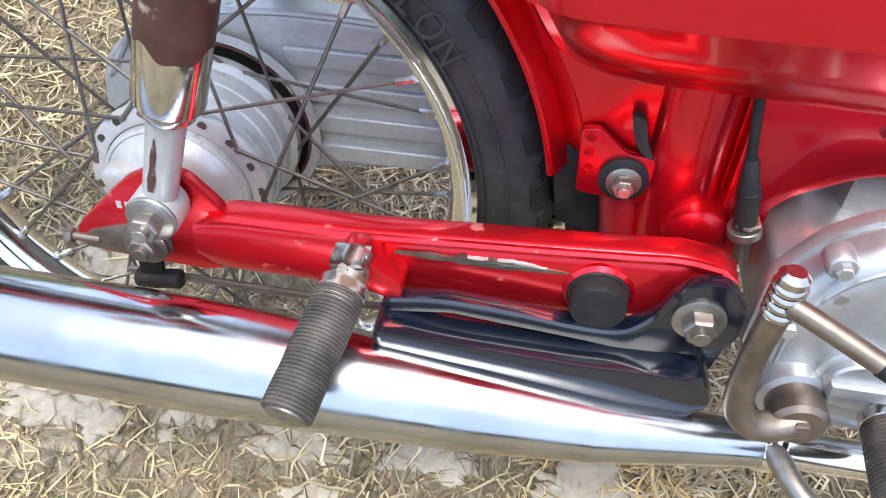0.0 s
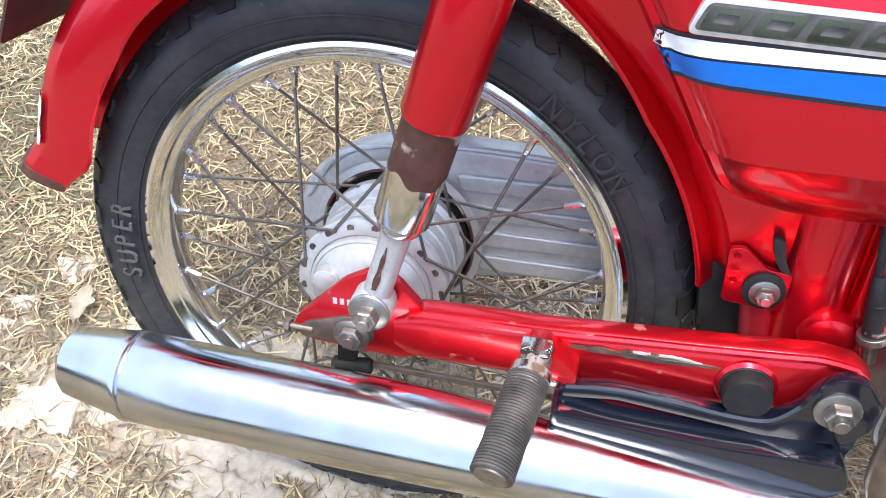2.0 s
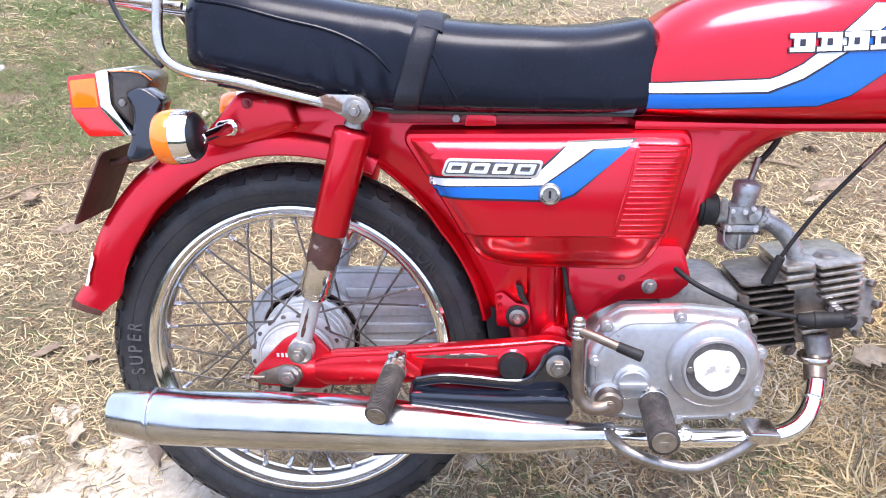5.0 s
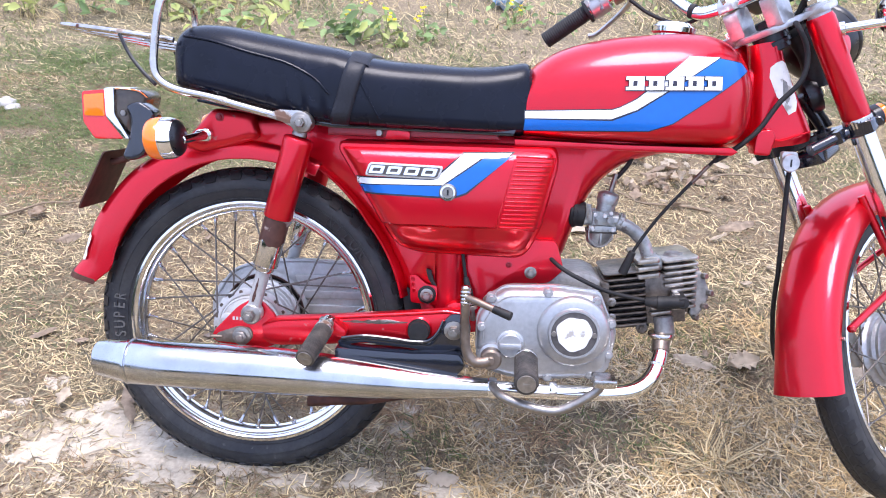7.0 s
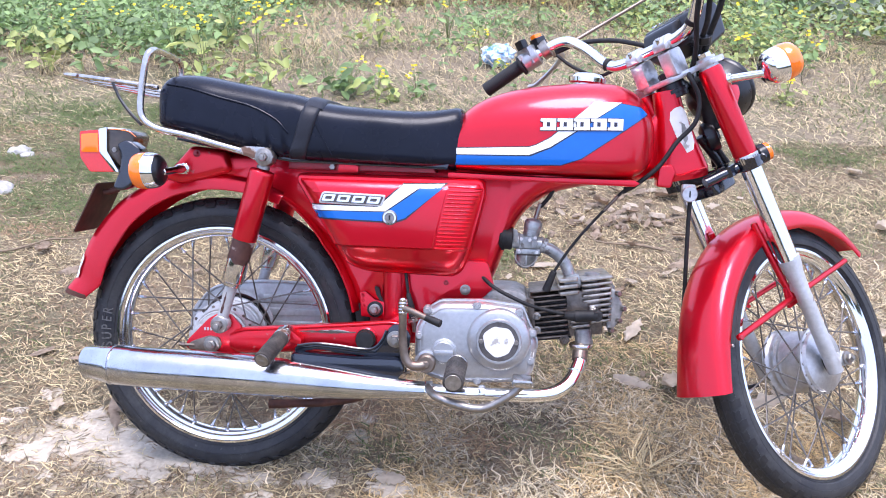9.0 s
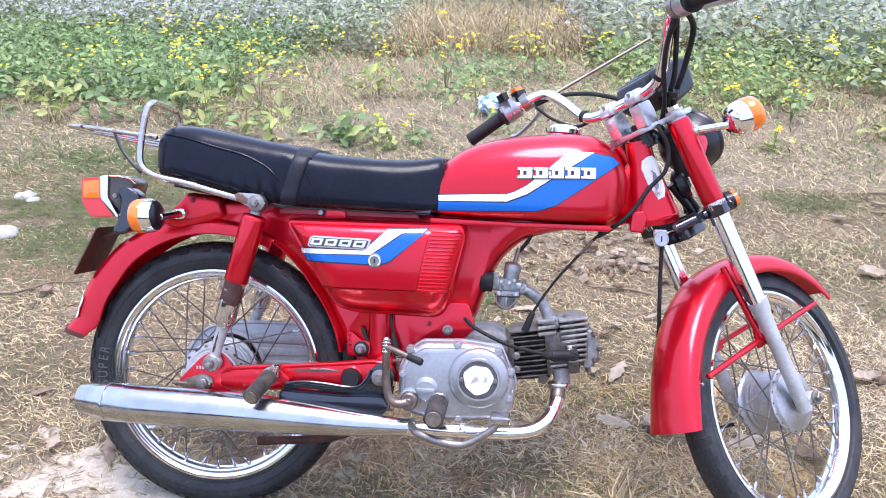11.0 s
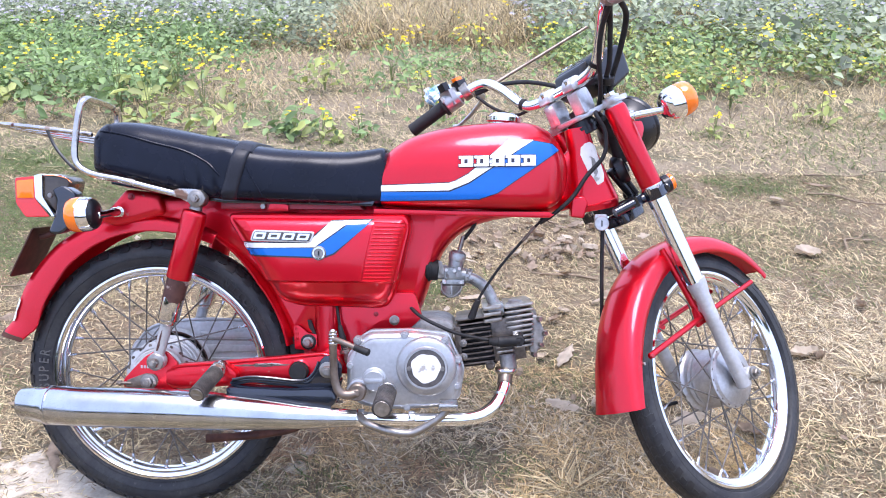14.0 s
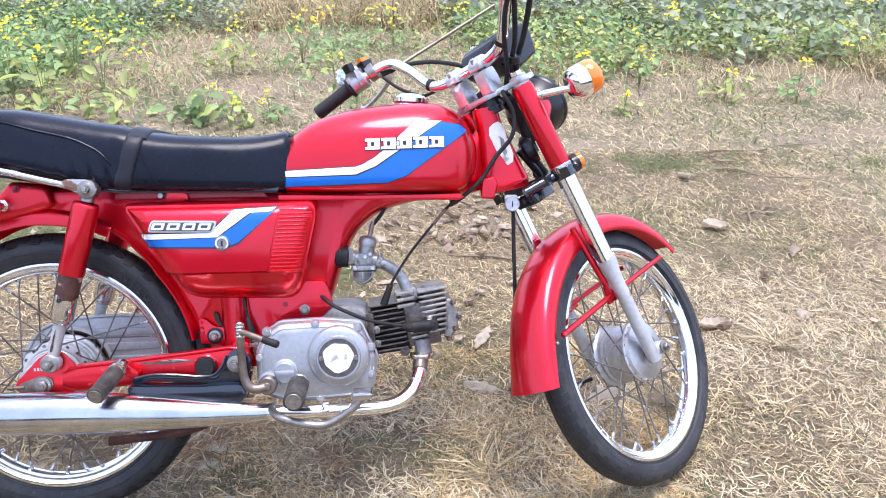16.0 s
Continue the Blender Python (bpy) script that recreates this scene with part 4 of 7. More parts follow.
part("crankcase_top", slab(rounded([(0.50, 0.37), (0.515, 0.404), (0.585, 0.406), (0.612, 0.393), (0.60, 0.35)], 0.012), -0.055, 0.07, 0.006), CAST, engine, "dirty crankcase top")
part("clutch_cover", panel(cover_out[0], cover_out[1], [(0, -0.104), (0, -0.126), (0.002, -0.131), (0.006, -0.136), (0.012, -0.139), (0.02, -0.1405)]), ALU, engine, "silver painted crankcase cover with flaked paint")
part("cover_bead", tube([(x, -0.1375, z) for x, z in rounded(shrink(cover_out[0], 0.010), 0.015)] + [(rounded(shrink(cover_out[0], 0.010), 0.015)[0][0], -0.1375, rounded(shrink(cover_out[0], 0.010), 0.015)[0][1])], 0.0015, 6, smooth=False), ALU, engine)
DOME = across(0.557, -0.138, 0.329)
dome = part("clutch_dome", lathe([(0.058, -0.004), (0.0575, 0.005), (0.0555, 0.0095), (0.0515, 0.0125), (0.0415, 0.0140), (0.0405, 0.020), (0.0395, 0.0215), (0.0365, 0.0215), (0.036, 0.019), (0.004, 0.019)], 64, DOME), ALU, engine)
part("dark_ring", lathe([(0.0365, 0.0185), (0.0362, 0.0202), (0.026, 0.0205), (0.025, 0.0185)], 64, DOME), WORN_RING, dome, "dark worn ring")
blob = [(0.0275 * (1 + 0.05 * math.sin(3 * a) + 0.03 * math.sin(7 * a + 1)) * math.cos(a), 0.0275 * (1 + 0.05 * math.sin(3 * a) + 0.03 * math.sin(7 * a + 1)) * math.sin(a)) for a in (2 * math.pi * k / 40 for k in range(40))]
part("white_label", moved(slab([(x + 0.557, z + 0.330) for x, z in blob], -0.1592, -0.1582), Matrix()), PAPER, dome, "torn white paper label")
for dx in (-0.0315, 0.0315):
    part("screw", merge(rod((0.557 + dx, -0.157, 0.329), (0.557 + dx, -0.161, 0.329), 0.0042, 16), box(0.557 + dx - 0.003, 0.557 + dx + 0.003, -0.1615, -0.1605, 0.3285, 0.3295)), STEEL, dome)
for x, z in ((0.425, 0.377), (0.515, 0.388), (0.592, 0.379), (0.617, 0.342), (0.615, 0.291), (0.588, 0.257), (0.412, 0.329), (0.412, 0.284), (0.520, 0.250)):
    part("case_screw", merge(lathe([(0.0085, 0), (0.0085, 0.012), (0.007, 0.014)], 20, across(x, -0.124, z)), hexnut((x, -0.1375, z), 0.005, 0.005)), ALU, engine)
oil = part("oil_filler", merge(lathe([(0.024, 0), (0.0232, 0.006), (0.0205, 0.008)], 36, across(0.458, -0.138, 0.303)), lathe([(0.0200, 0.006), (0.0195, 0.013), (0.018, 0.0145), (0.004, 0.0145)], 36, across(0.458, -0.138, 0.303)), box(0.4405, 0.4755, -0.1575, -0.150, 0.2985, 0.3075, 0.0022)), ALU, engine, "round oil filler cap with grip bar")
part("kick_boss", lathe([(0.022, 0), (0.021, 0.016), (0.016, 0.018), (0.012, 0.03)], 32, across(0.428, -0.134, 0.284)), ALU, engine)
# cylinder and head with flat cooling fins
# The near-black core paints the shade between the lighter cylinder fins.
part("cylinder", box(0.612, 0.692, -0.042, 0.045, 0.318, 0.404, 0.008), SOOT_GAP, engine, "sooty finned cylinder, core darkened as shade between the fins")
for i in range(10):
    z = 0.316 + i * 0.0100
    part("fin", moved(deck(rounded([(0.618, -0.058), (0.688, -0.058), (0.688, 0.058), (0.618, 0.058)], 0.010, 3), 0, 0.003, 0.0008), pose(0, 0, z - 0.006, 0, -1.5, 0)), FIN_DARK, engine)
part("base_gasket", slab(rounded([(0.612, 0.312), (0.620, 0.310), (0.626, 0.405), (0.612, 0.408)], 0.004), -0.060, 0.06, 0.001), FIN_DARK, engine)
# The head core is darker than its fins, so the gaps look shaded.
head = part("cylinder_head", merge(box(0.686, 0.752, -0.046, 0.046, 0.324, 0.412, 0.006), box(0.748, 0.782, -0.036, 0.036, 0.336, 0.412, 0.008)), FIN_DARK, engine, "dirty cast cylinder head, core darkened as shade between the fins")
for i in range(3):
    z = 0.385 + i * 0.0125
    part("fin", moved(deck(rounded([(0.674, -0.060), (0.712, -0.060), (0.712, 0.060), (0.674, 0.060)], 0.006, 3), 0, 0.0075, 0.0015), pose(0, 0, z - 0.002, 0, -2, 0)), FIN_BARE, head, "bare upper fin")
for i in range(9):
    z = 0.336 + i * 0.0102
    x0 = 0.717 if i > 3 else 0.728
    part("fin", moved(deck(rounded([(x0, -0.060), (0.768 + 0.0012 * i, -0.056), (0.774, -0.02), (0.774, 0.02), (0.768, 0.056), (x0, 0.060)], 0.006, 3), 0, 0.0048, 0.0012), pose(0, 0, z - 0.012, 0, -2, 0)), FIN_BARE, head)
for i in range(3):
    part("fin", moved(deck(rounded([(0.692, -0.060), (0.728, -0.058), (0.728, 0.058), (0.692, 0.060)], 0.005, 3), 0, 0.0055, 0.0012), pose(0, 0, 0.318 + i * 0.0105, 0, -2, 0)), FIN_BARE, head)
part("head_cover", slab(rounded([(0.770, 0.412), (0.782, 0.408), (0.794, 0.372), (0.786, 0.35), (0.766, 0.326), (0.758, 0.335)], 0.008), -0.046, 0.046, 0.006, 3), CAST, head, "cast head side cover")
part("tappet_cover", lathe([(0.024, -0.02), (0.024, 0.002), (0.022, 0.006), (0.019, 0.009), (0.017, 0.014), (0.010, 0.017)], 28, pose(0.742, -0.016, 0.424, 0, 14, 0)), CAST, head, "round valve cover")
for p in ((0.782, -0.046, 0.402), (0.790, -0.046, 0.372), (0.780, -0.046, 0.350), (0.764, -0.046, 0.332)):
    part("head_nut", hexnut(p, 0.0055, 0.010, (0.6, -1, 0)), STEEL, head)
part("head_stud", bolt((0.677, -0.05, 0.320), 0.0065, 0.014), FIN_DARK, head)
for x, z in ((0.626, 0.345), (0.628, 0.372)):
    part("base_stud", bolt((x, -0.060, z), 0.005, 0.010), STEEL, engine)
LIFT = pose(0.70, 0, 0.356, 0, -7, 0) @ pose(-0.70, 0, -0.36)
for ob in engine.children:
    if ob.name.split(".")[0] in ("cylinder", "fin", "base_gasket", "base_stud", "cylinder_head"):
        ob.matrix_local = LIFT
part("exhaust_port", rod((0.713, -0.052, 0.338), (0.7135, -0.060, 0.309), 0.0165, 24), CAST, head)
part("plug_cap", merge(rod((0.680, -0.078, 0.374), (0.700, -0.082, 0.371), 0.0075, 16, 0.0105), rod((0.698, -0.082, 0.371), (0.742, -0.088, 0.370), 0.0118, 18, 0.0100), rod((0.739, -0.060, 0.371), (0.739, -0.096, 0.370), 0.0100, 16)), RUBBER, head, "black rubber spark plug cap")
part("spark_plug", hexnut((0.733, -0.06, 0.374), 0.009, 0.02), CHROME, head)
ignition = part("ignition_lead", tube([(0.684, -0.075, 0.368), (0.65, -0.082, 0.375), (0.612, -0.088, 0.385), (0.572, -0.090, 0.402), (0.538, -0.075, 0.418), (0.51, -0.04, 0.438)], 0.0036, 10), RUBBER, bike, "black ignition lead")

# carburettor
carb = part("carburettor", merge(rod((0.572, -0.028, 0.500), (0.634, -0.028, 0.492), 0.015, 28), rod((0.606, -0.028, 0.486), (0.613, -0.028, 0.524), 0.0155, 28), box(0.583, 0.628, -0.05, -0.005, 0.474, 0.486, 0.003), box(0.588, 0.622, -0.048, -0.008, 0.486, 0.510, 0.004), rod((0.617, -0.05, 0.497), (0.617, -0.058, 0.497), 0.006, 16)), ZINC, bike, "grey cast carburettor")
part("slide_cap", merge(lathe([(0.0175, 0), (0.018, 0.004), (0.018, 0.014), (0.015, 0.018), (0.007, 0.021)], 10, between((0.6125, -0.028, 0.522), (0.617, -0.028, 0.55)))), ZINC, carb, "knurled slide cap")
part("float_bowl", lathe([(0.0235, 0.0), (0.0235, -0.004), (0.0215, -0.007), (0.019, -0.022), (0.011, -0.027), (0.005, -0.030)], 28, pose(0.603, -0.028, 0.476, 0, 8, 0)), ZINC, carb)
part("bowl_rib", box(0.6015, 0.6045, -0.0535, -0.02, 0.452, 0.474, 0.001), ZINC, carb)
for x, z in ((0.589, 0.480), (0.622, 0.480), (0.592, 0.505), (0.618, 0.508)):
    part("screw", merge(rod((x, -0.049, z), (x, -0.053, z), 0.0032, 12), rod((x, -0.053, z), (x, -0.0545, z), 0.0022, 8)), BADGE, carb)
part("bowl_joint", box(0.5815, 0.6295, -0.052, -0.004, 0.4735, 0.4765, 0.0008), SOOT_GAP, carb)
part("choke_lever", merge(slab(rounded([(0.578, 0.498), (0.586, 0.50), (0.584, 0.522), (0.576, 0.524)], 0.003), -0.052, -0.050, 0.0005), rod((0.582, -0.049, 0.501), (0.582, -0.054, 0.501), 0.003, 10)), STEEL, carb)
part("bowl_clip", tube([(0.583, -0.05, 0.478), (0.585, -0.054, 0.462), (0.603, -0.055, 0.452), (0.62, -0.052, 0.464), (0.623, -0.05, 0.478)], 0.0016, 6), STEEL, carb)
part("mouth", merge(rod((0.55, -0.028, 0.504), (0.576, -0.028, 0.502), 0.0215, 28), rod((0.556, -0.028, 0.5035), (0.562, -0.028, 0.503), 0.024, 28)), RUBBER, carb, "black rubber intake boot")
part("screw", rod((0.608, -0.04, 0.503), (0.608, -0.052, 0.503), 0.0035, 12), BADGE, carb)
part("screw", rod((0.588, -0.048, 0.483), (0.588, -0.056, 0.483), 0.003, 10), BADGE, carb)
part("adjuster", rod((0.617, -0.028, 0.538), (0.626, -0.028, 0.572), 0.0045, 12), STEEL, carb)
part("intake_pipe", merge(tube([(0.633, -0.028, 0.490), (0.655, -0.027, 0.480), (0.675, -0.026, 0.462), (0.687, -0.025, 0.438), (0.691, -0.024, 0.418)], 0.0115, 20), rod((0.630, -0.028, 0.492), (0.637, -0.028, 0.488), 0.0175, 20), slab(rounded([(0.672, 0.411), (0.710, 0.414), (0.708, 0.436), (0.698, 0.440), (0.678, 0.434)], 0.006), -0.046, -0.004, 0.004)), ZINC, bike, "curved grey intake pipe")

# foot controls
kick = part("kick_starter", merge(tube([(0.43, -0.165, 0.284), (0.412, -0.170, 0.280), (0.397, -0.172, 0.285), (0.388, -0.172, 0.303), (0.385, -0.174, 0.345), (0.385, -0.178, 0.380)], [0.0092, 0.0092, 0.0086, 0.0078, 0.0072, 0.0074], 18), lathe([(0.0155, 0), (0.017, 0.003), (0.017, 0.020), (0.014, 0.023)], 28, across(0.428, -0.148, 0.284)), hexnut((0.428, -0.170, 0.284), 0.007, 0.005)), BRONZED, bike, "browned steel kick-start lever")
part("pivot", merge(*[lathe([(0.0076, 0), (0.0088, 0.0015), (0.0088, 0.0035), (0.0076, 0.005)], 24, pose(0.385, -0.178, 0.377 + k * 0.0056)) for k in range(4)], lathe([(0.0075, 0), (0.0078, 0.004), (0.005, 0.007)], 16, pose(0.385, -0.178, 0.399))), CHROME_OLD, kick)
part("pedal", tube([(0.387, -0.182, 0.388), (0.402, -0.190, 0.385), (0.425, -0.200, 0.378), (0.44, -0.206, 0.374)], 0.0056, 14), BRONZED, kick)
part("pedal_rubber", rod((0.428, -0.201, 0.377), (0.456, -0.212, 0.369), 0.0062, 16, 0.0070), RUBBER, kick)


def ribbed(a, b, r, rings, dip=0.0012):
    """A ribbed rubber sleeve from a to b."""
    d = (Vector(b) - Vector(a)).length
    pro = []
    for k in range(rings):
        z0, w = d * k / rings, d / rings
        pro += [(r - dip, z0), (r, z0 + w * 0.2), (r, z0 + w * 0.7), (r - dip, z0 + w * 0.85)]
    pro[0] = (r * 0.8, 0)
    return lathe(pro + [(r * 0.86, d)], 28, between(a, b))


def foot_peg(name, a, b, r, label):
    a, b = Vector(a), Vector(b)
    d = (b - a).normalized()
    peg = part(name, merge(rod(a - d * 0.02, a + d * 0.012, r * 0.72, 20), box(a.x - 0.011, a.x + 0.011, a.y - 0.002, a.y + 0.02, a.z - 0.012, a.z + 0.012, 0.003)), CHROME_OLD, bike, label)
    part("collar", merge(rod(a + d * 0.004, a + d * 0.012, r * 1.02, 28), rod(a + d * 0.016, a + d * 0.02, r * 0.95, 28)), CHROME_OLD, peg)
    part("rubber", ribbed(a + d * 0.012, b, r, 32, 0.0008), PEG_RUBBER, peg, "ribbed rubber sleeve")
    part("end_plug", merge(rod(b - d * 0.004, b + d * 0.0015, r * 0.78, 24), moved(box(-0.005, 0.005, -0.0004, 0.0004, -0.001, 0.001), Matrix.Translation(b + d * 0.002))), STEEL, peg)
    return peg


foot_peg("passenger_footrest", (0.157, -0.138, 0.318), (0.1425, -0.222, 0.291), 0.0155, "folding footrest with worn black rubber")
lug = part("footrest_lug", merge(slab(rounded([(0.149, 0.329), (0.163, 0.331), (0.175, 0.321), (0.190, 0.309), (0.188, 0.296), (0.170, 0.299), (0.151, 0.310)], 0.0075), -0.130, -0.106, 0.004)), RED_WORN, bike, "red footrest lug")
part("lug_pin", rod((0.163, -0.134, 0.325), (0.163, -0.139, 0.325), 0.006, 18), STEEL, lug)
foot_peg("rider_footrest", (0.484, -0.148, 0.284), (0.482, -0.238, 0.273), 0.0185, "rider footrest with thick muddy rubber")
pedal = part("brake_pedal", tube([(0.430, -0.150, 0.236), (0.450, -0.185, 0.230), (0.49, -0.198, 0.221), (0.525, -0.200, 0.217), (0.548, -0.201, 0.224), (0.575, -0.202, 0.241), (0.592, -0.203, 0.255), (0.600, -0.204, 0.266)], [0.0075, 0.0075, 0.0075, 0.0075, 0.0072, 0.007, 0.007, 0.007], 14), STEEL, bike, "bent steel rear brake pedal")
part("pad", slab(rounded([(0.582, 0.266), (0.618, 0.266), (0.619, 0.279), (0.584, 0.280)], 0.004), -0.225, -0.185, 0.003), CHROME_OLD, pedal, "worn metal pedal pad")

mark_rnd = random.Random(3)
def scuff(x0, x1, z0, z1, h, mat, label):
    """A ragged scrape along the arm's outer face."""
    n = 18
    up = [(x0 + (x1 - x0) * k / n, z0 + (z1 - z0) * k / n + h * (0.2 + 0.8 * math.sin(math.pi * k / n)) * mark_rnd.uniform(0.4, 1.1)) for k in range(n + 1)]
    dn = [(x0 + (x1 - x0) * k / n, z0 + (z1 - z0) * k / n - h * 0.7 * math.sin(math.pi * k / n) * mark_rnd.uniform(0.3, 1.0)) for k in range(n + 1)]
    part("scrape", slab(up + dn[::-1], -0.1118, -0.1090), mat, bike, label)


scuff(0.180, 0.290, 0.3195, 0.3225, 0.0045, FIN_DARK, "dark scrape through the paint")
scuff(0.22, 0.275, 0.3225, 0.3240, 0.0030, BADGE, "bare metal scratch")
# silencer stay, pivot and cap on the swing arm
stay = part("silencer_bracket", merge(slab(rounded([(0.174, 0.290), (0.182, 0.298), (0.217, 0.304), (0.26, 0.302), (0.298, 0.298), (0.325, 0.300), (0.342, 0.314), (0.350, 0.334), (0.362, 0.346), (0.380, 0.345), (0.394, 0.325), (0.392, 0.302), (0.380, 0.286), (0.331, 0.280), (0.300, 0.284), (0.219, 0.291), (0.18, 0.284)], 0.006), -0.129, -0.119, 0.0025), tube([(0.182, -0.130, 0.297), (0.217, -0.130, 0.3025), (0.26, -0.130, 0.3005), (0.298, -0.130, 0.2965), (0.325, -0.130, 0.2985), (0.341, -0.130, 0.314), (0.350, -0.130, 0.334)], 0.0032, 8), slab(rounded([(0.32, 0.29), (0.36, 0.25), (0.385, 0.25), (0.392, 0.295)], 0.006), -0.119, -0.09, 0.004)), BLACK, bike, "black steel silencer bracket")
part("clip_plate", slab(rounded([(0.172, 0.287), (0.30, 0.282), (0.345, 0.284), (0.378, 0.284), (0.388, 0.262), (0.365, 0.238), (0.176, 0.256)], 0.009), -0.148, -0.114, 0.007), BLACK, stay, "black welded clip plate")
part("pivot_nut", bolt((0.366, -0.128, 0.318), 0.0105, 0.019), STEEL, stay)
part("rubber_cap", merge(lathe([(0.0195, -0.008), (0.0195, 0.0), (0.018, 0.002)], 36, across(0.308, -0.114, 0.312)), lathe([(0.017, 0), (0.0175, 0.012), (0.0165, 0.0145), (0.010, 0.0155)], 36, across(0.308, -0.114, 0.312))), RUBBER, bike, "round black rubber cap")
part("cap_socket", lathe([(0.0225, -0.012), (0.022, -0.001), (0.0195, 0.0015), (0.0185, 0.0005), (0.018, -0.01)], 36, across(0.308, -0.114, 0.312)), RED, bike)
switch = part("brake_switch", merge(rod((0.386, -0.072, 0.372), (0.381, -0.072, 0.395), 0.0066, 16, 0.0042), rod((0.391, -0.072, 0.346), (0.386, -0.072, 0.374), 0.0070, 18), rod((0.381, -0.071, 0.393), (0.372, -0.066, 0.45), 0.0030, 10)), RUBBER, bike, "black rubber-sleeved brake light switch")
part("switch_nut", merge(rod((0.3925, -0.072, 0.340), (0.391, -0.072, 0.346), 0.0105, 20), rod((0.392, -0.072, 0.348), (0.3915, -0.072, 0.3505), 0.0085, 6), rod((0.396, -0.072, 0.320), (0.3925, -0.072, 0.340), 0.005, 14)), STEEL, switch)
part("engine_bolt", bolt((0.489, -0.0585, 0.404), 0.0068, 0.011), STEEL, main_frame)
part("front_bracket", slab(rounded([(0.378, 0.46), (0.53, 0.46), (0.545, 0.41), (0.52, 0.386), (0.455, 0.384), (0.415, 0.362), (0.398, 0.335), (0.378, 0.335)], 0.010), -0.059, -0.04, 0.004), RED, main_frame)
part("side_stand", tube([(0.33, 0.05, 0.28), (0.26, 0.10, 0.18), (0.15, 0.155, 0.085), (0.13, 0.168, 0.072)], [0.011, 0.009, 0.009, 0.012], 14), BLACK, bike, "black side stand")
part("centre_stand", merge(tube([(0.36, -0.06, 0.27), (0.31, -0.08, 0.200), (0.24, -0.085, 0.178), (0.16, -0.085, 0.169), (0.115, -0.085, 0.166)], [0.0095, 0.009, 0.0085, 0.008, 0.0095], 12), tube([(0.36, 0.06, 0.27), (0.30, 0.075, 0.235), (0.2, 0.08, 0.225)], 0.0095, 12), rod((0.30, -0.075, 0.237), (0.30, 0.075, 0.237), 0.008, 12)), RUST, bike, "rusty folded centre stand")
part("brake_rod", rod((0.39, -0.09, 0.245), (-0.03, -0.075, 0.232), 0.003, 8), STEEL, bike, "thin steel rear brake rod")
part("brake_arm", merge(slab(rounded([(-0.012, 0.285), (0.008, 0.285), (0.0, 0.225), (-0.016, 0.225)], 0.005), -0.085, -0.079, 0.001), rod((-0.02, -0.082, 0.232), (0.015, -0.082, 0.236), 0.0075, 12)), RUBBER, bike)

# ---- seat trim, grab rail, rear end ----
def seat_line(pts, r, mat, name, label=""):
    line = []
    for p in curve_points([(x, 0, z) for x, z in pts], 6):
        hit = seat_tree.ray_cast(Vector((p.x, -1, p.z)), Vector((0, 1, 0)))
        if hit[0]:
            line.append(hit[0] + Vector((0, -r * 0.3, 0)))
    return part(name, tube(line, r, 8, smooth=False), mat, seat, label)


seat_line([(-0.078, 0.775), (-0.03, 0.768), (0.03, 0.752), (0.09, 0.737), (0.135, 0.715), (0.16, 0.69)], 0.0022, VINYL, "piping", "stitched vinyl piping")
seat_line([(0.208, 0.712), (0.222, 0.685), (0.240, 0.652)], 0.0014, VINYL, "seam")


def strap_rings():
    rings = []
    for x, lift in ((0.190, -0.002), (0.1905, 0.0035), (0.196, 0.0055), (0.2155, 0.0055), (0.221, 0.0035), (0.2215, -0.002)):
        ring = []
        for k in range(61):
            z = lerp(k, [0, 22, 30, 38, 60], [0.643, 0.752, 0.80, 0.752, 0.643])
            side = -1 if k < 22 else (1 if k > 38 else 0)
            lean = -0.031 * (0.753 - min(z, 0.753)) / 0.106
            if side:
                hit = seat_tree.ray_cast(Vector((x + lean, side * 0.5, z)), Vector((0, -side, 0)))
            else:
                hit = seat_tree.ray_cast(Vector((x + lean, lerp(k, [22, 38], [-0.112, 0.112]), 1.0)), Vector((0, 0, -1)))
            if hit[0] is None:
                continue
            n = Vector((0, side, 0)) if side else Vector((0, 0, 1))
            ring.append(hit[0] + n * lift)
        rings.append(ring)
    k = min(len(r) for r in rings)
    return [r[:k] for r in rings]


part("strap", skin(strap_rings(), closed=False), STRAP, seat, "black grab strap across the seat", smooth=80)
part("seat_base", slab([(-0.06, 0.672), (0.05, 0.652), (0.16, 0.637), (0.45, 0.632), (0.455, 0.644), (0.16, 0.65), (-0.06, 0.69)], -0.10, 0.10, 0.004), BLACK, seat)
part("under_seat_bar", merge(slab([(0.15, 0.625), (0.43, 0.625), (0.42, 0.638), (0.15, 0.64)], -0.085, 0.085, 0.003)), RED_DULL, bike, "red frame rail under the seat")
part("rail_bolt", hexnut((0.235, -0.085, 0.631), 0.006, 0.008), STEEL, bike)
part("seat_hinge", slab(rounded([(0.245, 0.622), (0.285, 0.622), (0.285, 0.634), (0.25, 0.64)], 0.003), -0.095, -0.085, 0.002), RED, bike)

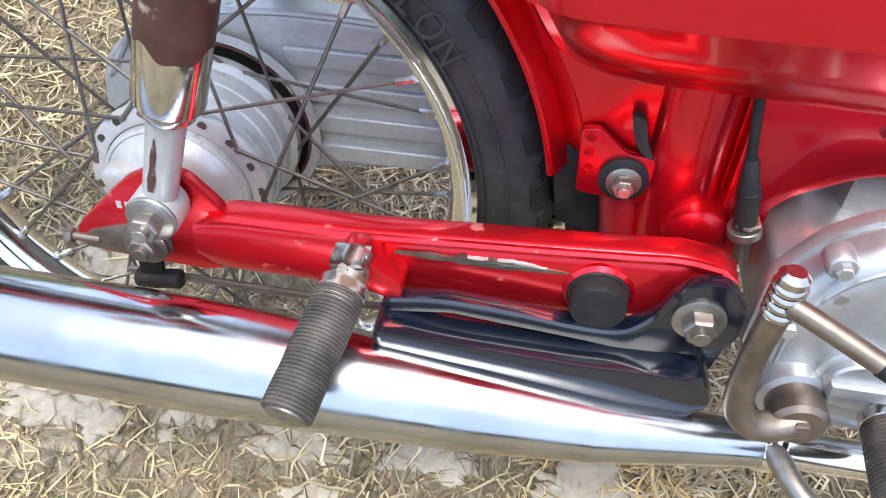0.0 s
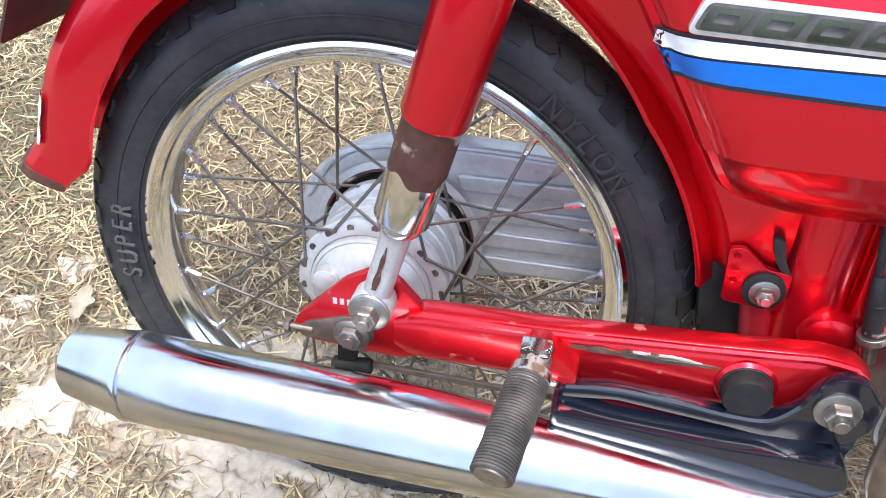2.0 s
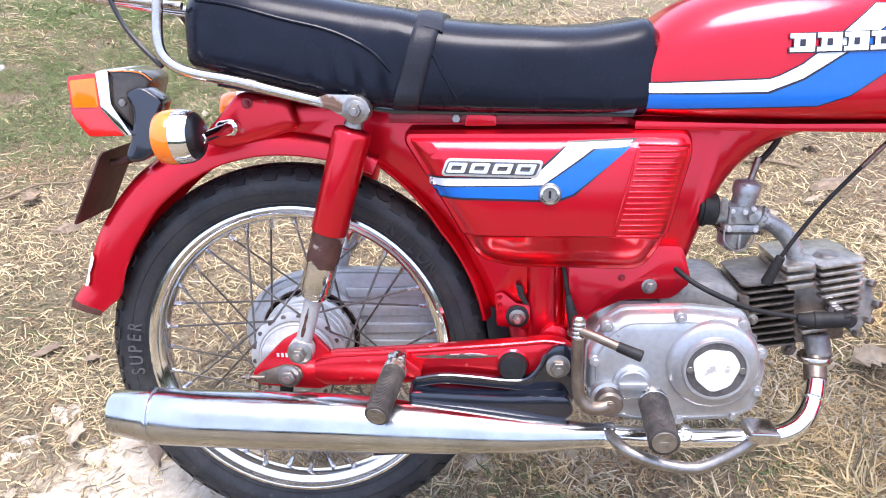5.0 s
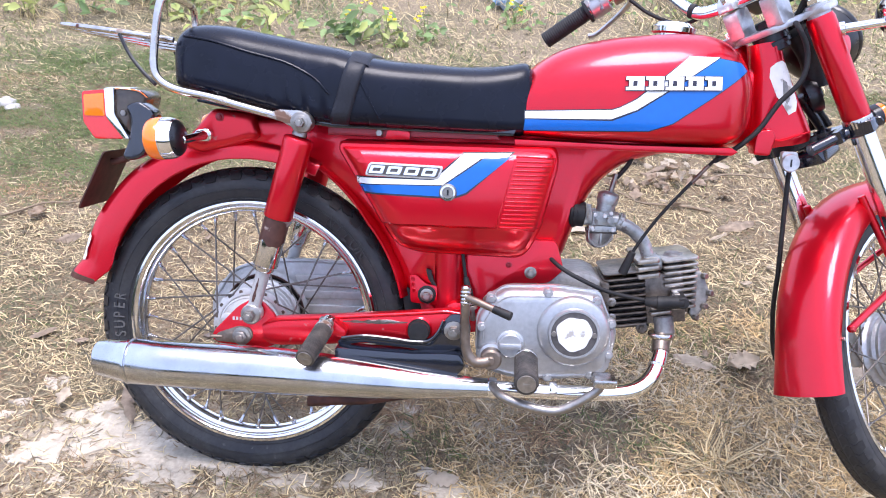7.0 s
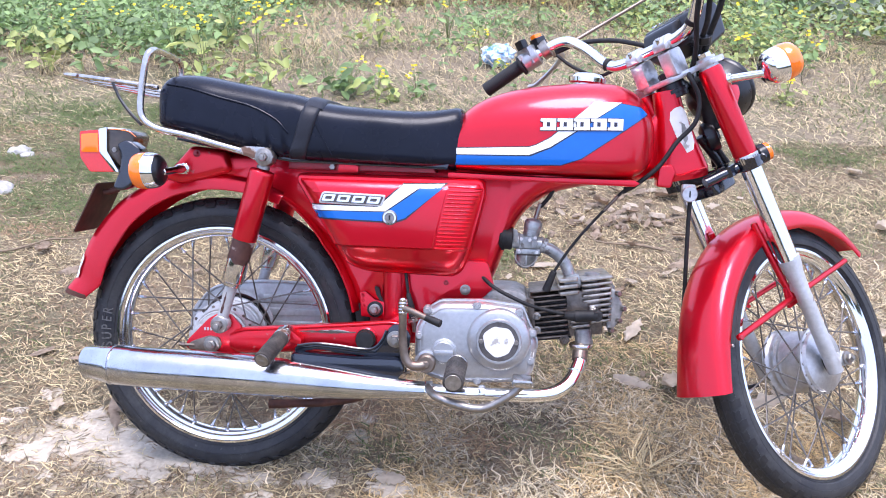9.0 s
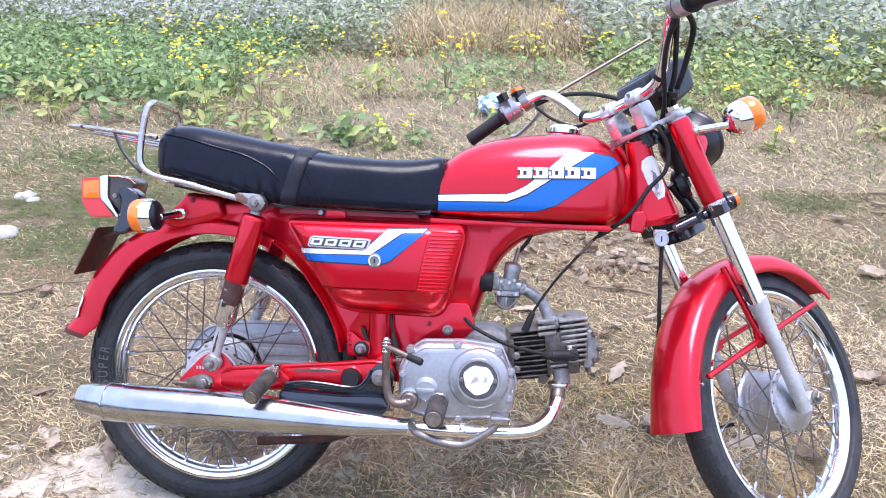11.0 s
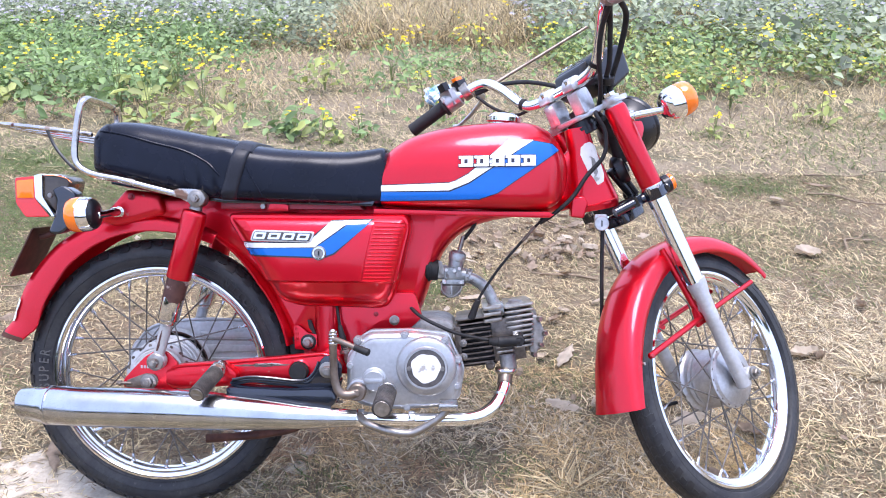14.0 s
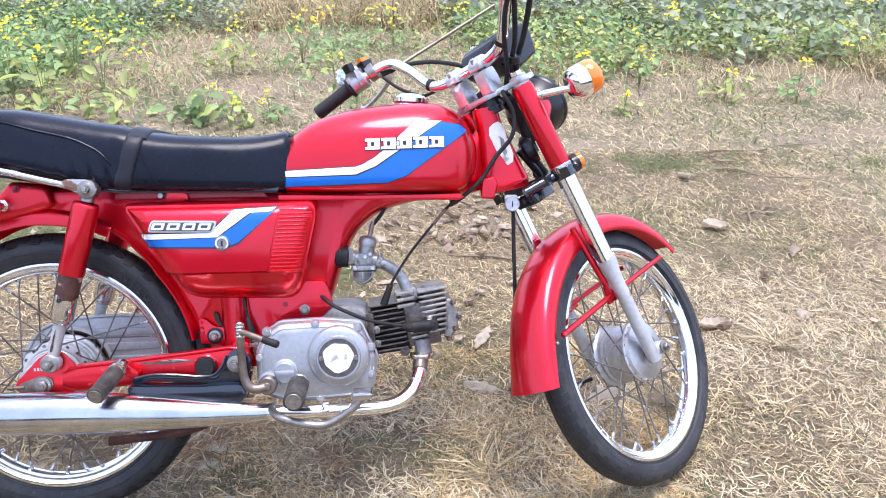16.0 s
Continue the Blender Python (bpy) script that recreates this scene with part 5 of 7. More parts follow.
rail = part("grab_rail", merge(tube([(0.095, -0.124, 0.650), (0.05, -0.124, 0.661), (0.017, -0.124, 0.669), (-0.03, -0.124, 0.681), (-0.078, -0.124, 0.690), (-0.106, -0.123, 0.702), (-0.119, -0.121, 0.724), (-0.116, -0.119, 0.77), (-0.108, -0.117, 0.818), (-0.103, -0.105, 0.834), (-0.11, -0.06, 0.838), (-0.13, 0.06, 0.838), (-0.138, 0.105, 0.834), (-0.140, 0.117, 0.818), (-0.138, 0.119, 0.77), (-0.130, 0.121, 0.724), (-0.106, 0.123, 0.702), (-0.03, 0.124, 0.681), (0.095, 0.124, 0.650)], 0.0065, 16, 6),
                           slab(rounded([(0.06, 0.653), (0.075, 0.652), (0.118, 0.630), (0.137, 0.645), (0.12, 0.664), (0.08, 0.665)], 0.007), -0.130, -0.125, 0.0015)), CHROME_OLD, bike, "chrome passenger grab rail with brown tarnish")
part("rail_bolt", merge(bolt((0.117, -0.13, 0.646), 0.0080, 0.016), lathe([(0.0165, -0.001), (0.0165, 0.0015), (0.014, 0.0025), (0.008, 0.0025)], 28, across(0.117, -0.13, 0.646))), STEEL, rail)

# rear carrier
def carrier(x, y, z):
    """A place on the carrier, drawn in towards the grab rail."""
    return (-0.095 + (x + 0.095) * 0.83, y, z - 0.016 - 0.05 * (y + 0.1) * max(0.0, 1 + (x + 0.095) / 0.27))


rack = part("rear_carrier", tube([carrier(*p) for p in ((-0.095, -0.098, 0.784), (-0.20, -0.096, 0.795), (-0.30, -0.08, 0.804), (-0.345, -0.05, 0.807), (-0.352, 0.0, 0.805), (-0.345, 0.05, 0.802), (-0.30, 0.08, 0.795), (-0.20, 0.098, 0.785), (-0.10, 0.10, 0.778))], 0.0046, 10, 5), CHROME_OLD, bike, "weathered chrome rear luggage carrier")
for y in (-0.05, 0.0, 0.05):
    part("carrier_rod", tube([carrier(*p) for p in ((-0.345, y * 0.8, 0.803 - y * 0.04), (-0.22, y, 0.790 - y * 0.06), (-0.10, y, 0.779 - y * 0.06))], 0.0036, 8), CHROME_OLD, rack)
for x in (-0.29, -0.21, -0.13):
    part("carrier_bar", rod(carrier(x, -0.088, 0.789 + (x + 0.13) * -0.09), carrier(x, 0.088, 0.780 + (x + 0.13) * -0.09), 0.0034, 8), RUST, rack)
for y in (-0.1, 0.1):
    part("carrier_strut", tube([(-0.183, y * 0.98, 0.776), (-0.168, y * 1.03, 0.748), (-0.146, y * 1.1, 0.722), (-0.118, y * 1.2, 0.698)], 0.0030, 8), PLASTIC, rack, "thin black wire strut")

# tail lamp
HOOD = material("brown_smoked_plastic", (0.075, 0.06, 0.045), 0.25, coat=0.3, grain=0.2, scale=80)
hood = slab(rounded([(-0.228, 0.688), (-0.212, 0.691), (-0.184, 0.687), (-0.172, 0.676), (-0.186, 0.645), (-0.192, 0.612), (-0.200, 0.606), (-0.228, 0.642)], 0.006), -0.062, 0.062, 0.010, 3)
for v in hood.verts:
    v.co.y *= lerp(v.co.x, [-0.214, -0.172], [1.0, 0.5])
tail = part("tail_lamp", hood, HOOD, bike, "boxy tail lamp with brown hood and chrome bezel")
part("bezel", slab(rounded([(-0.229, 0.690), (-0.212, 0.693), (-0.213, 0.648), (-0.189, 0.607), (-0.198, 0.606), (-0.228, 0.643)], 0.004), -0.068, 0.068, 0.003), CHROME, tail, "thin chrome bezel")
part("hood_strip", tube([(-0.213, -0.061, 0.690), (-0.198, -0.050, 0.690), (-0.182, -0.038, 0.686), (-0.172, -0.030, 0.676)], 0.0022, 8), CHROME, tail)
part("red_lens", slab(rounded([(-0.268, 0.684), (-0.228, 0.688), (-0.228, 0.642), (-0.199, 0.607), (-0.249, 0.606), (-0.268, 0.634)], 0.006), -0.067, 0.067, 0.004, 3), REDLENS, tail, "red plastic lens")
part("amber_panel", slab(rounded([(-0.2645, 0.679), (-0.230, 0.682), (-0.230, 0.644), (-0.2645, 0.644)], 0.003), -0.0685, -0.058, 0.0015), ORANGE, tail, "amber side reflector")
arm = part("lamp_bracket", slab(rounded([(-0.198, 0.662), (-0.174, 0.671), (-0.146, 0.652), (-0.158, 0.622), (-0.163, 0.60), (-0.166, 0.583), (-0.186, 0.570), (-0.208, 0.574), (-0.196, 0.60), (-0.190, 0.62), (-0.188, 0.64)], 0.010), -0.062, -0.026, 0.010, 3), BLACK, bike, "black curved tail lamp bracket")
part("bracket_bolt", hexnut((-0.199, -0.060, 0.650), 0.0055, 0.006), STEEL, arm)
plate = part("number_plate", moved(slab(rounded([(-0.055, -0.055), (0.055, -0.055), (0.055, 0.055), (-0.055, 0.055)], 0.006), -0.0012, 0.0012), pose(-0.262, -0.01, 0.535, 0, 27, 0) @ pose(0, 0, 0, 0, 0, 90)), PLATE, bike, "bare rusty brown number plate")
part("plate_arm", tube([(-0.21, -0.03, 0.572), (-0.23, -0.03, 0.566), (-0.24, -0.03, 0.565)], 0.006, 10), RUST, plate)


def indicator(m, mount, label, ear):
    """A round turn signal: lens to +x of m, chrome bowl behind it, stalk to the mount point."""
    turn = m @ pose(0, 0, 0, 0, 90, 0) @ Matrix.Diagonal((1.0, 1.0, 0.80 if ear else 0.92, 1))
    ob = part("turn_signal", lathe([(0.0295, -0.020), (0.0325, -0.012), (0.0338, 0.0), (0.0338, 0.006), (0.032, 0.0065)], 40, turn), CHROME, bike, label)
    part("lens", lathe([(0.0325, 0.0058), (0.0338, 0.008), (0.0335, 0.024), (0.0315, 0.034), (0.026, 0.039), (0.012, 0.0405)], 40, turn), ORANGE, ob, "amber plastic lens")
    # Rear bowls get a black back, which paints the dark reflection in their chrome.
    part("back", lathe([(0.009, -0.032), (0.019, -0.030), (0.026, -0.025), (0.0298, -0.019)], 32, turn), PLASTIC if ear else CHROME, ob)
    a = m @ Vector((-0.022, 0, -0.004))
    part("stalk", merge(rod(a, mount, 0.0068, 16, 0.0075), rod(mount, Vector(mount) + (Vector(mount) - a).normalized() * 0.008, 0.011, 20)), CHROME, ob)
    return ob


indicator(pose(-0.098, -0.126, 0.6145, 0, 0, 0) @ pose(0, 0, 0, 0, 4, 176), (-0.058, -0.070, 0.618), "amber rear turn signal with chrome body", True)
indicator(pose(-0.100, 0.124, 0.6145, 0, 0, 0) @ pose(0, 0, 0, 0, 4, 188), (-0.066, 0.070, 0.616), "amber rear turn signal with chrome body", True)
part("signal_mount", slab(rounded([(-0.080, 0.608), (-0.056, 0.607), (-0.046, 0.618), (-0.054, 0.629), (-0.076, 0.626)], 0.008), -0.072, -0.060, 0.002), CHROME, bike)
part("bracket_panel", panel([(-0.105, 0.60), (-0.075, 0.632), (-0.048, 0.662), (0.02, 0.655), (0.03, 0.615), (-0.02, 0.600), (-0.07, 0.588)], 0.010, [(0, -0.03), (0, -0.056), (0.003, -0.060), (0.007, -0.063), (0.014, -0.064)]), RED_WORN, bike, "red seat-rail bracket with chipped paint")
part("bracket_stud", bolt((-0.035, -0.064, 0.648), 0.0048, 0.008), RED_DULL, bike)

# ---- side cover detail ----
part("louvre_panel", drape(rounded([(0.455, 0.600), (0.517, 0.598), (0.489, 0.483), (0.430, 0.490)], 0.006), cover_tree, 0.0022, 0.012), RED, cover)
for i in range(16):
    z = 0.594 - i * 0.0070
    k = (0.598 - z) / 0.11
    x0, x1 = 0.4575 - 0.024 * k, 0.513 - 0.0275 * k
    line = []
    for x in np.linspace(x0, x1, 8):
        hit = cover_tree.ray_cast(Vector((x, -1, z)), Vector((0, 1, 0)))
        line.append(hit[0] + Vector((0, -0.0014, 0)))
    part("louvre", tube(line, 0.0021, 6, smooth=False), RED, cover)
edge = [(0.455, 0.602), (0.519, 0.600), (0.490, 0.481), (0.428, 0.488), (0.455, 0.602)]
part("louvre_frame", tube([cover_tree.ray_cast(Vector((x, -1, z)), Vector((0, 1, 0)))[0] + Vector((0, -0.002, 0)) for a, b in zip(edge, edge[1:]) for x, z in [(a[0] + (b[0] - a[0]) * t, a[1] + (b[1] - a[1]) * t) for t in np.linspace(0, 0.96, 12)]], 0.0015, 6, smooth=False), RED, cover)
key = part("cover_lock", lathe([(0.0135, 0.0), (0.014, 0.004), (0.0125, 0.006), (0.0085, 0.0062), (0.008, 0.0045), (0.004, 0.0045)], 36, across(0.350, -0.1222, 0.543)), STEEL, cover, "round chrome key lock")
part("lock_ring", lathe([(0.0118, 0.0050), (0.0118, 0.0066), (0.0092, 0.0068), (0.0090, 0.0050)], 36, across(0.350, -0.1222, 0.543), closed=True), CHROME, key)
part("key_slot", box(0.3485, 0.3515, -0.1288, -0.1262, 0.5385, 0.5475), PLASTIC, key)
badge = part("badge", slab(rounded([(0.217, 0.5655), (0.335, 0.5625), (0.3425, 0.584), (0.2245, 0.587)], 0.006), -0.1250, -0.1165, 0.0012), BADGE, cover, "satin metal model badge")
part("badge_recess", slab(rounded([(0.2205, 0.5685), (0.332, 0.5655), (0.3385, 0.581), (0.227, 0.584)], 0.004), -0.1253, -0.1240), WORN_RING, badge, "dark recess of the badge")
for i in range(4):
    x, dz = 0.2235 + i * 0.0277, -i * 0.0007
    outer = rounded([(x, 0.5700 + dz), (x + 0.0225, 0.5695 + dz), (x + 0.0272, 0.5820 + dz), (x + 0.0047, 0.5825 + dz)], 0.0022)
    inner = rounded([(x + 0.0062, 0.5735 + dz), (x + 0.0180, 0.5732 + dz), (x + 0.0203, 0.5785 + dz), (x + 0.0085, 0.5788 + dz)], 0.0009)
    ring = skin([[(p[0], y, p[1]) for p in line] for line, y in ((outer, -0.1245), (outer, -0.1272), (inner, -0.1272), (inner, -0.1245))], cap=False)
    part("badge_shape", ring, CHROME, badge, "bright raised link shape")

# tank emblem: five raised spool shapes in a row, where the maker's name stands
emblem_spots = [(0.6165 + i * 0.0292, 0.7080 + i * 0.0007) for i in range(5)]
emblem = part("tank_emblem", drape(rounded([(0.6165, 0.7065), (0.7610, 0.7100), (0.7610, 0.7115), (0.6165, 0.7080)], 0.0006), tank_tree, 0.0030, 0.008), DARKLINE, tank, "white raised maker's emblem with painted shadow edges")
SPOOL = [(0.0, 0.0), (0.0270, 0.0006), (0.0270, 0.0050), (0.0225, 0.0052), (0.0225, 0.0152), (0.0270, 0.0154), (0.0270, 0.0203), (0.0, 0.0198), (0.0, 0.0150), (0.0045, 0.0148), (0.0045, 0.0050), (0.0, 0.0048)]
for x, z in emblem_spots:
    shape = [(x + a, z + b) for a, b in SPOOL]
    # The dark rim paints the shadow round each raised shape.
    part("emblem_edge_shade", drape(shrink(shape, -0.0011), tank_tree, 0.0030, 0.006), DARKLINE, emblem)
    part("emblem_block", drape(shape, tank_tree, 0.0044, 0.006), WHITE, emblem)
    part("emblem_slot", drape([(x + 0.0105, z + 0.0064), (x + 0.0165, z + 0.0065), (x + 0.0165, z + 0.0140), (x + 0.0105, z + 0.0139)], tank_tree, 0.0050, 0.006), DARKLINE, emblem)

# ---- front end ----
def S(u, v, w):
    return STEER @ Vector((u, v, w))


def fork_leg(v):
    s = 1 if v > 0 else -1
    top, low = 0.020, 0.014
    leg = part("fork_leg", merge(lathe([(0.0125, 0), (0.0138, 0.004), (0.0142, 0.17), (0.0155, 0.20), (0.0198, 0.226), (0.0203, 0.238), (0.0185, 0.24)], 28, between(S(low, v, -0.605), S(top, v, 0)))), SILVER, bike, "telescopic fork leg with silver slider")
    part("stanchion", rod(S(low, v, -0.375), S(top, v, -0.15), 0.0190, 28), CHROME, leg, "bright chrome fork tube")
    part("fork_cover", lathe([(0.0208, 0), (0.0216, 0.003), (0.0218, 0.09), (0.0222, 0.165), (0.020, 0.172)], 32, between(S(top, v, -0.160), S(top + 0.002, v, 0.1))), RED, leg, "red upper fork shroud")
    part("collar", lathe([(0.0225, 0), (0.0235, 0.002), (0.0235, 0.014), (0.0225, 0.016)], 32, between(S(top, v, -0.176), S(top, v, 0.1))), CHROME_OLD, leg)
    part("axle_lug", merge(rod(S(low, v, -0.607), S(low, v, -0.57), 0.0138, 24), rod(S(AXLE_U, v - 0.010 * s, AXLE_W), S(AXLE_U, v + 0.010 * s, AXLE_W), 0.0135, 24), rod(S(low, v, -0.59), S(AXLE_U, v, AXLE_W), 0.011, 16)), SILVER, leg)
    part("axle_nut", bolt(S(AXLE_U, v + 0.014 * s, AXLE_W), 0.009, 0.014, STEER.to_3x3() @ Vector((0, s, 0))), STEEL, leg)
    part("guard_lug", rod(S(low + 0.0, v - 0.03 * s, -0.43), S(low, v + 0.004 * s, -0.425), 0.009, 16), SILVER, leg)
    part("ear", moved(slab(rounded([(0.0, -0.055), (0.042, -0.024), (0.046, -0.008), (0.0, 0.004)], 0.006), -0.006, 0.006, 0.001), STEER @ Matrix.Translation((top + 0.01, v, -0.03))), RED, leg)
    return leg


fork_leg(-0.076)
fork_leg(0.076)
part("hub_seal", lathe([(0.024, 0), (0.0245, 0.004), (0.018, 0.007), (0.010, 0.012)], 28, FW @ Matrix.Translation((0, 0, 0.052))), RUBBER, front_wheel, "black hub seal")
part("axle", rod(S(AXLE_U, -0.085, AXLE_W), S(AXLE_U, 0.085, AXLE_W), 0.007, 16), STEEL, front_wheel)
for k in range(18):
    a = 2 * math.pi * k / 18
    part("spoke_hole", lathe([(0.0024, 0), (0.0024, 0.0006)], 10, FW @ Matrix.Translation((0.0615 * math.cos(a), 0.0615 * math.sin(a), 0.0378))), FIN_DARK, front_wheel)
    part("spoke_hole", lathe([(0.0034, 0), (0.0034, 0.0009)], 12, RW @ Matrix.Translation((0.0640 * math.cos(a + 0.1), 0.0640 * math.sin(a + 0.1), 0.0298))), FIN_DARK, rear_wheel)

clamp = part("lower_fork_clamp", merge(moved(slab(rounded([(-0.035, -0.03), (0.03, -0.03), (0.055, 0.0), (0.03, 0.03), (-0.035, 0.03)], 0.01), -0.011, 0.011, 0.004), STEER @ Matrix.Translation((0, 0, -0.198)) @ pose(0, 0, 0, 90, 0, 0)), moved(box(-0.002, 0.020, -0.105, 0.105, -0.186, -0.166, 0.004), STEER), moved(box(-0.024, 0.002, -0.066, -0.040, -0.186, -0.166, 0.004), STEER), tube([S(-0.060, -0.030, -0.176), S(-0.03, -0.045, -0.176), S(0.0, -0.062, -0.176)], 0.0095, 12), rod(S(0.02, -0.076, -0.188), S(0.02, -0.076, -0.162), 0.0235, 28), rod(S(0.02, 0.076, -0.188), S(0.02, 0.076, -0.162), 0.0235, 28), rod(S(0.022, -0.104, -0.176), S(0.05, -0.090, -0.174), 0.008, 12)), BLACK, bike, "black lower fork yoke")
part("reflector", merge(rod(S(0.050, -0.090, -0.172), S(0.060, -0.096, -0.172), 0.0170, 28)), ORANGE, clamp, "round amber reflector")
part("reflector_rim", rod(S(0.040, -0.084, -0.172), S(0.053, -0.092, -0.172), 0.0185, 28), PLASTIC, clamp)
lock = part("steering_lock", merge(lathe([(0.0145, 0), (0.0152, 0.004), (0.0135, 0.007), (0.004, 0.0072)], 28, across(0.900, -0.042, 0.600)), slab(rounded([(0.886, 0.618), (0.912, 0.618), (0.913, 0.598), (0.90, 0.587), (0.888, 0.597)], 0.006), -0.043, -0.030, 0.002)), ALU_BRIGHT, bike, "chrome steering lock")
part("key_slot", box(0.8988, 0.9012, -0.0505, -0.0485, 0.594, 0.606), PLASTIC, lock)
def neck_rings():
    top, low = Vector((0.852, 0, 0.790)), Vector((0.894, 0, 0.626))
    rings = []
    for t in np.linspace(0, 1, 24):
        c = top.lerp(low, t)
        rx, ry = lerp(t, [0, 0.25, 0.7, 0.93, 1], [0.0235, 0.026, 0.042, 0.050, 0.046]), lerp(t, [0, 0.5, 0.93, 1], [0.028, 0.031, 0.036, 0.033])
        e = 0.75
        rings.append([(c.x + rx * abs(math.cos(a)) ** e * (1 if math.cos(a) > 0 else -1), ry * abs(math.sin(a)) ** e * (1 if math.sin(a) > 0 else -1), c.z + rx * 0.24 * math.cos(a)) for a in (2 * math.pi * k / 40 for k in range(40))])
    return rings


neck_bm = skin(neck_rings())
neck_bm.normal_update()
neck_tree = BVHTree.FromBMesh(neck_bm)
part("steering_neck", neck_bm, RED, main_frame, "red flared steering neck", smooth=60)
part("neck_seam", tube([(0.853, -0.038, 0.640), (0.88, -0.0395, 0.634), (0.908, -0.0385, 0.643), (0.93, -0.032, 0.650)], 0.0016, 6), RED, main_frame)
part("gusset_box", slab(rounded([(0.838, 0.612), (0.864, 0.610), (0.872, 0.64), (0.864, 0.654), (0.840, 0.650)], 0.005), -0.052, -0.02, 0.006, 3), RED, main_frame)
LABEL_EDGE = [(0.866, 0.758), (0.876, 0.762), (0.888, 0.755), (0.893, 0.735), (0.906, 0.698), (0.905, 0.683), (0.893, 0.676), (0.884, 0.690), (0.872, 0.705), (0.858, 0.735), (0.858, 0.750)]
part("torn_label", drape(LABEL_EDGE, neck_tree, 0.0010, 0.006), PAPER, main_frame, "torn white paper label")
part("label_print", drape([(0.879, 0.732), (0.886, 0.728), (0.893, 0.702), (0.889, 0.692), (0.882, 0.705)], neck_tree, 0.0017, 0.006), STEEL, main_frame, "worn grey print")
yoke_plan = rounded([(-0.034, -0.028), (-0.018, -0.050), (0.002, -0.058), (0.006, -0.098), (0.040, -0.104), (0.052, -0.082), (0.044, -0.04), (0.048, 0.0), (0.044, 0.04), (0.052, 0.082), (0.040, 0.104), (0.006, 0.098), (0.002, 0.058), (-0.018, 0.050), (-0.034, 0.028)], 0.010)
top_clamp = part("top_yoke", merge(moved(deck(yoke_plan, 0.016, 0.027, 0.003), STEER), rod(S(0.022, -0.076, 0.010), S(0.022, -0.076, 0.033), 0.018, 24), rod(S(0.022, 0.076, 0.010), S(0.022, 0.076, 0.033), 0.018, 24)), ALU_BRIGHT, bike, "silver top fork yoke")
for v in (-0.076, 0.076):
    part("fork_cap", merge(hexnut(S(0.022, v, 0.032), 0.0125, 0.010, STEER.to_3x3() @ Vector((0, 0, 1)))), CHROME, top_clamp)
part("steering_nut", merge(hexnut(S(0, 0, 0.027), 0.015, 0.012, STEER.to_3x3() @ Vector((0, 0, 1))), rod(S(0, 0, -0.014), S(0, 0, 0.017), 0.027, 28), rod(S(0, 0, -0.004), S(0, 0, 0.003), 0.030, 28)), PLASTIC, top_clamp)
for v in (-0.034, 0.034):
    base = slab(rounded([(-0.031, 0.024), (-0.030, 0.073), (0.007, 0.073), (0.010, 0.050), (0.006, 0.024)], 0.006), v - 0.0135, v + 0.0135, 0.003)
    cap = slab(rounded([(-0.034, 0.0755), (-0.033, 0.089), (-0.020, 0.101), (-0.005, 0.101), (0.009, 0.089), (0.010, 0.0755)], 0.004), v - 0.0145, v + 0.0145, 0.003)
    holder = part("bar_clamp", moved(merge(base, cap), STEER), ALU_BRIGHT, top_clamp, "chunky cast handlebar clamp")
    for u in (-0.027, 0.003):
        part("clamp_bolt", hexnut(S(u, v, 0.087), 0.0055, 0.014, STEER.to_3x3() @ Vector((0, 0, 1))), CHROME_OLD, holder)

BAR = [(-0.110, 0.335, 0.168), (-0.075, 0.285, 0.178), (-0.03, 0.225, 0.187), (-0.005, 0.185, 0.182), (-0.008, 0.145, 0.150), (-0.013, 0.105, 0.100), (-0.012, 0.065, 0.086), (-0.012, 0.0, 0.085), (-0.012, -0.065, 0.086), (-0.013, -0.105, 0.100), (-0.015, -0.145, 0.145), (-0.03, -0.185, 0.182), (-0.055, -0.225, 0.190), (-0.085, -0.285, 0.182), (-0.115, -0.335, 0.170)]
bar = part("handlebar", tube([S(*p) for p in BAR], 0.0112, 18, 6), CHROME, bike, "chrome braced-back handlebar")


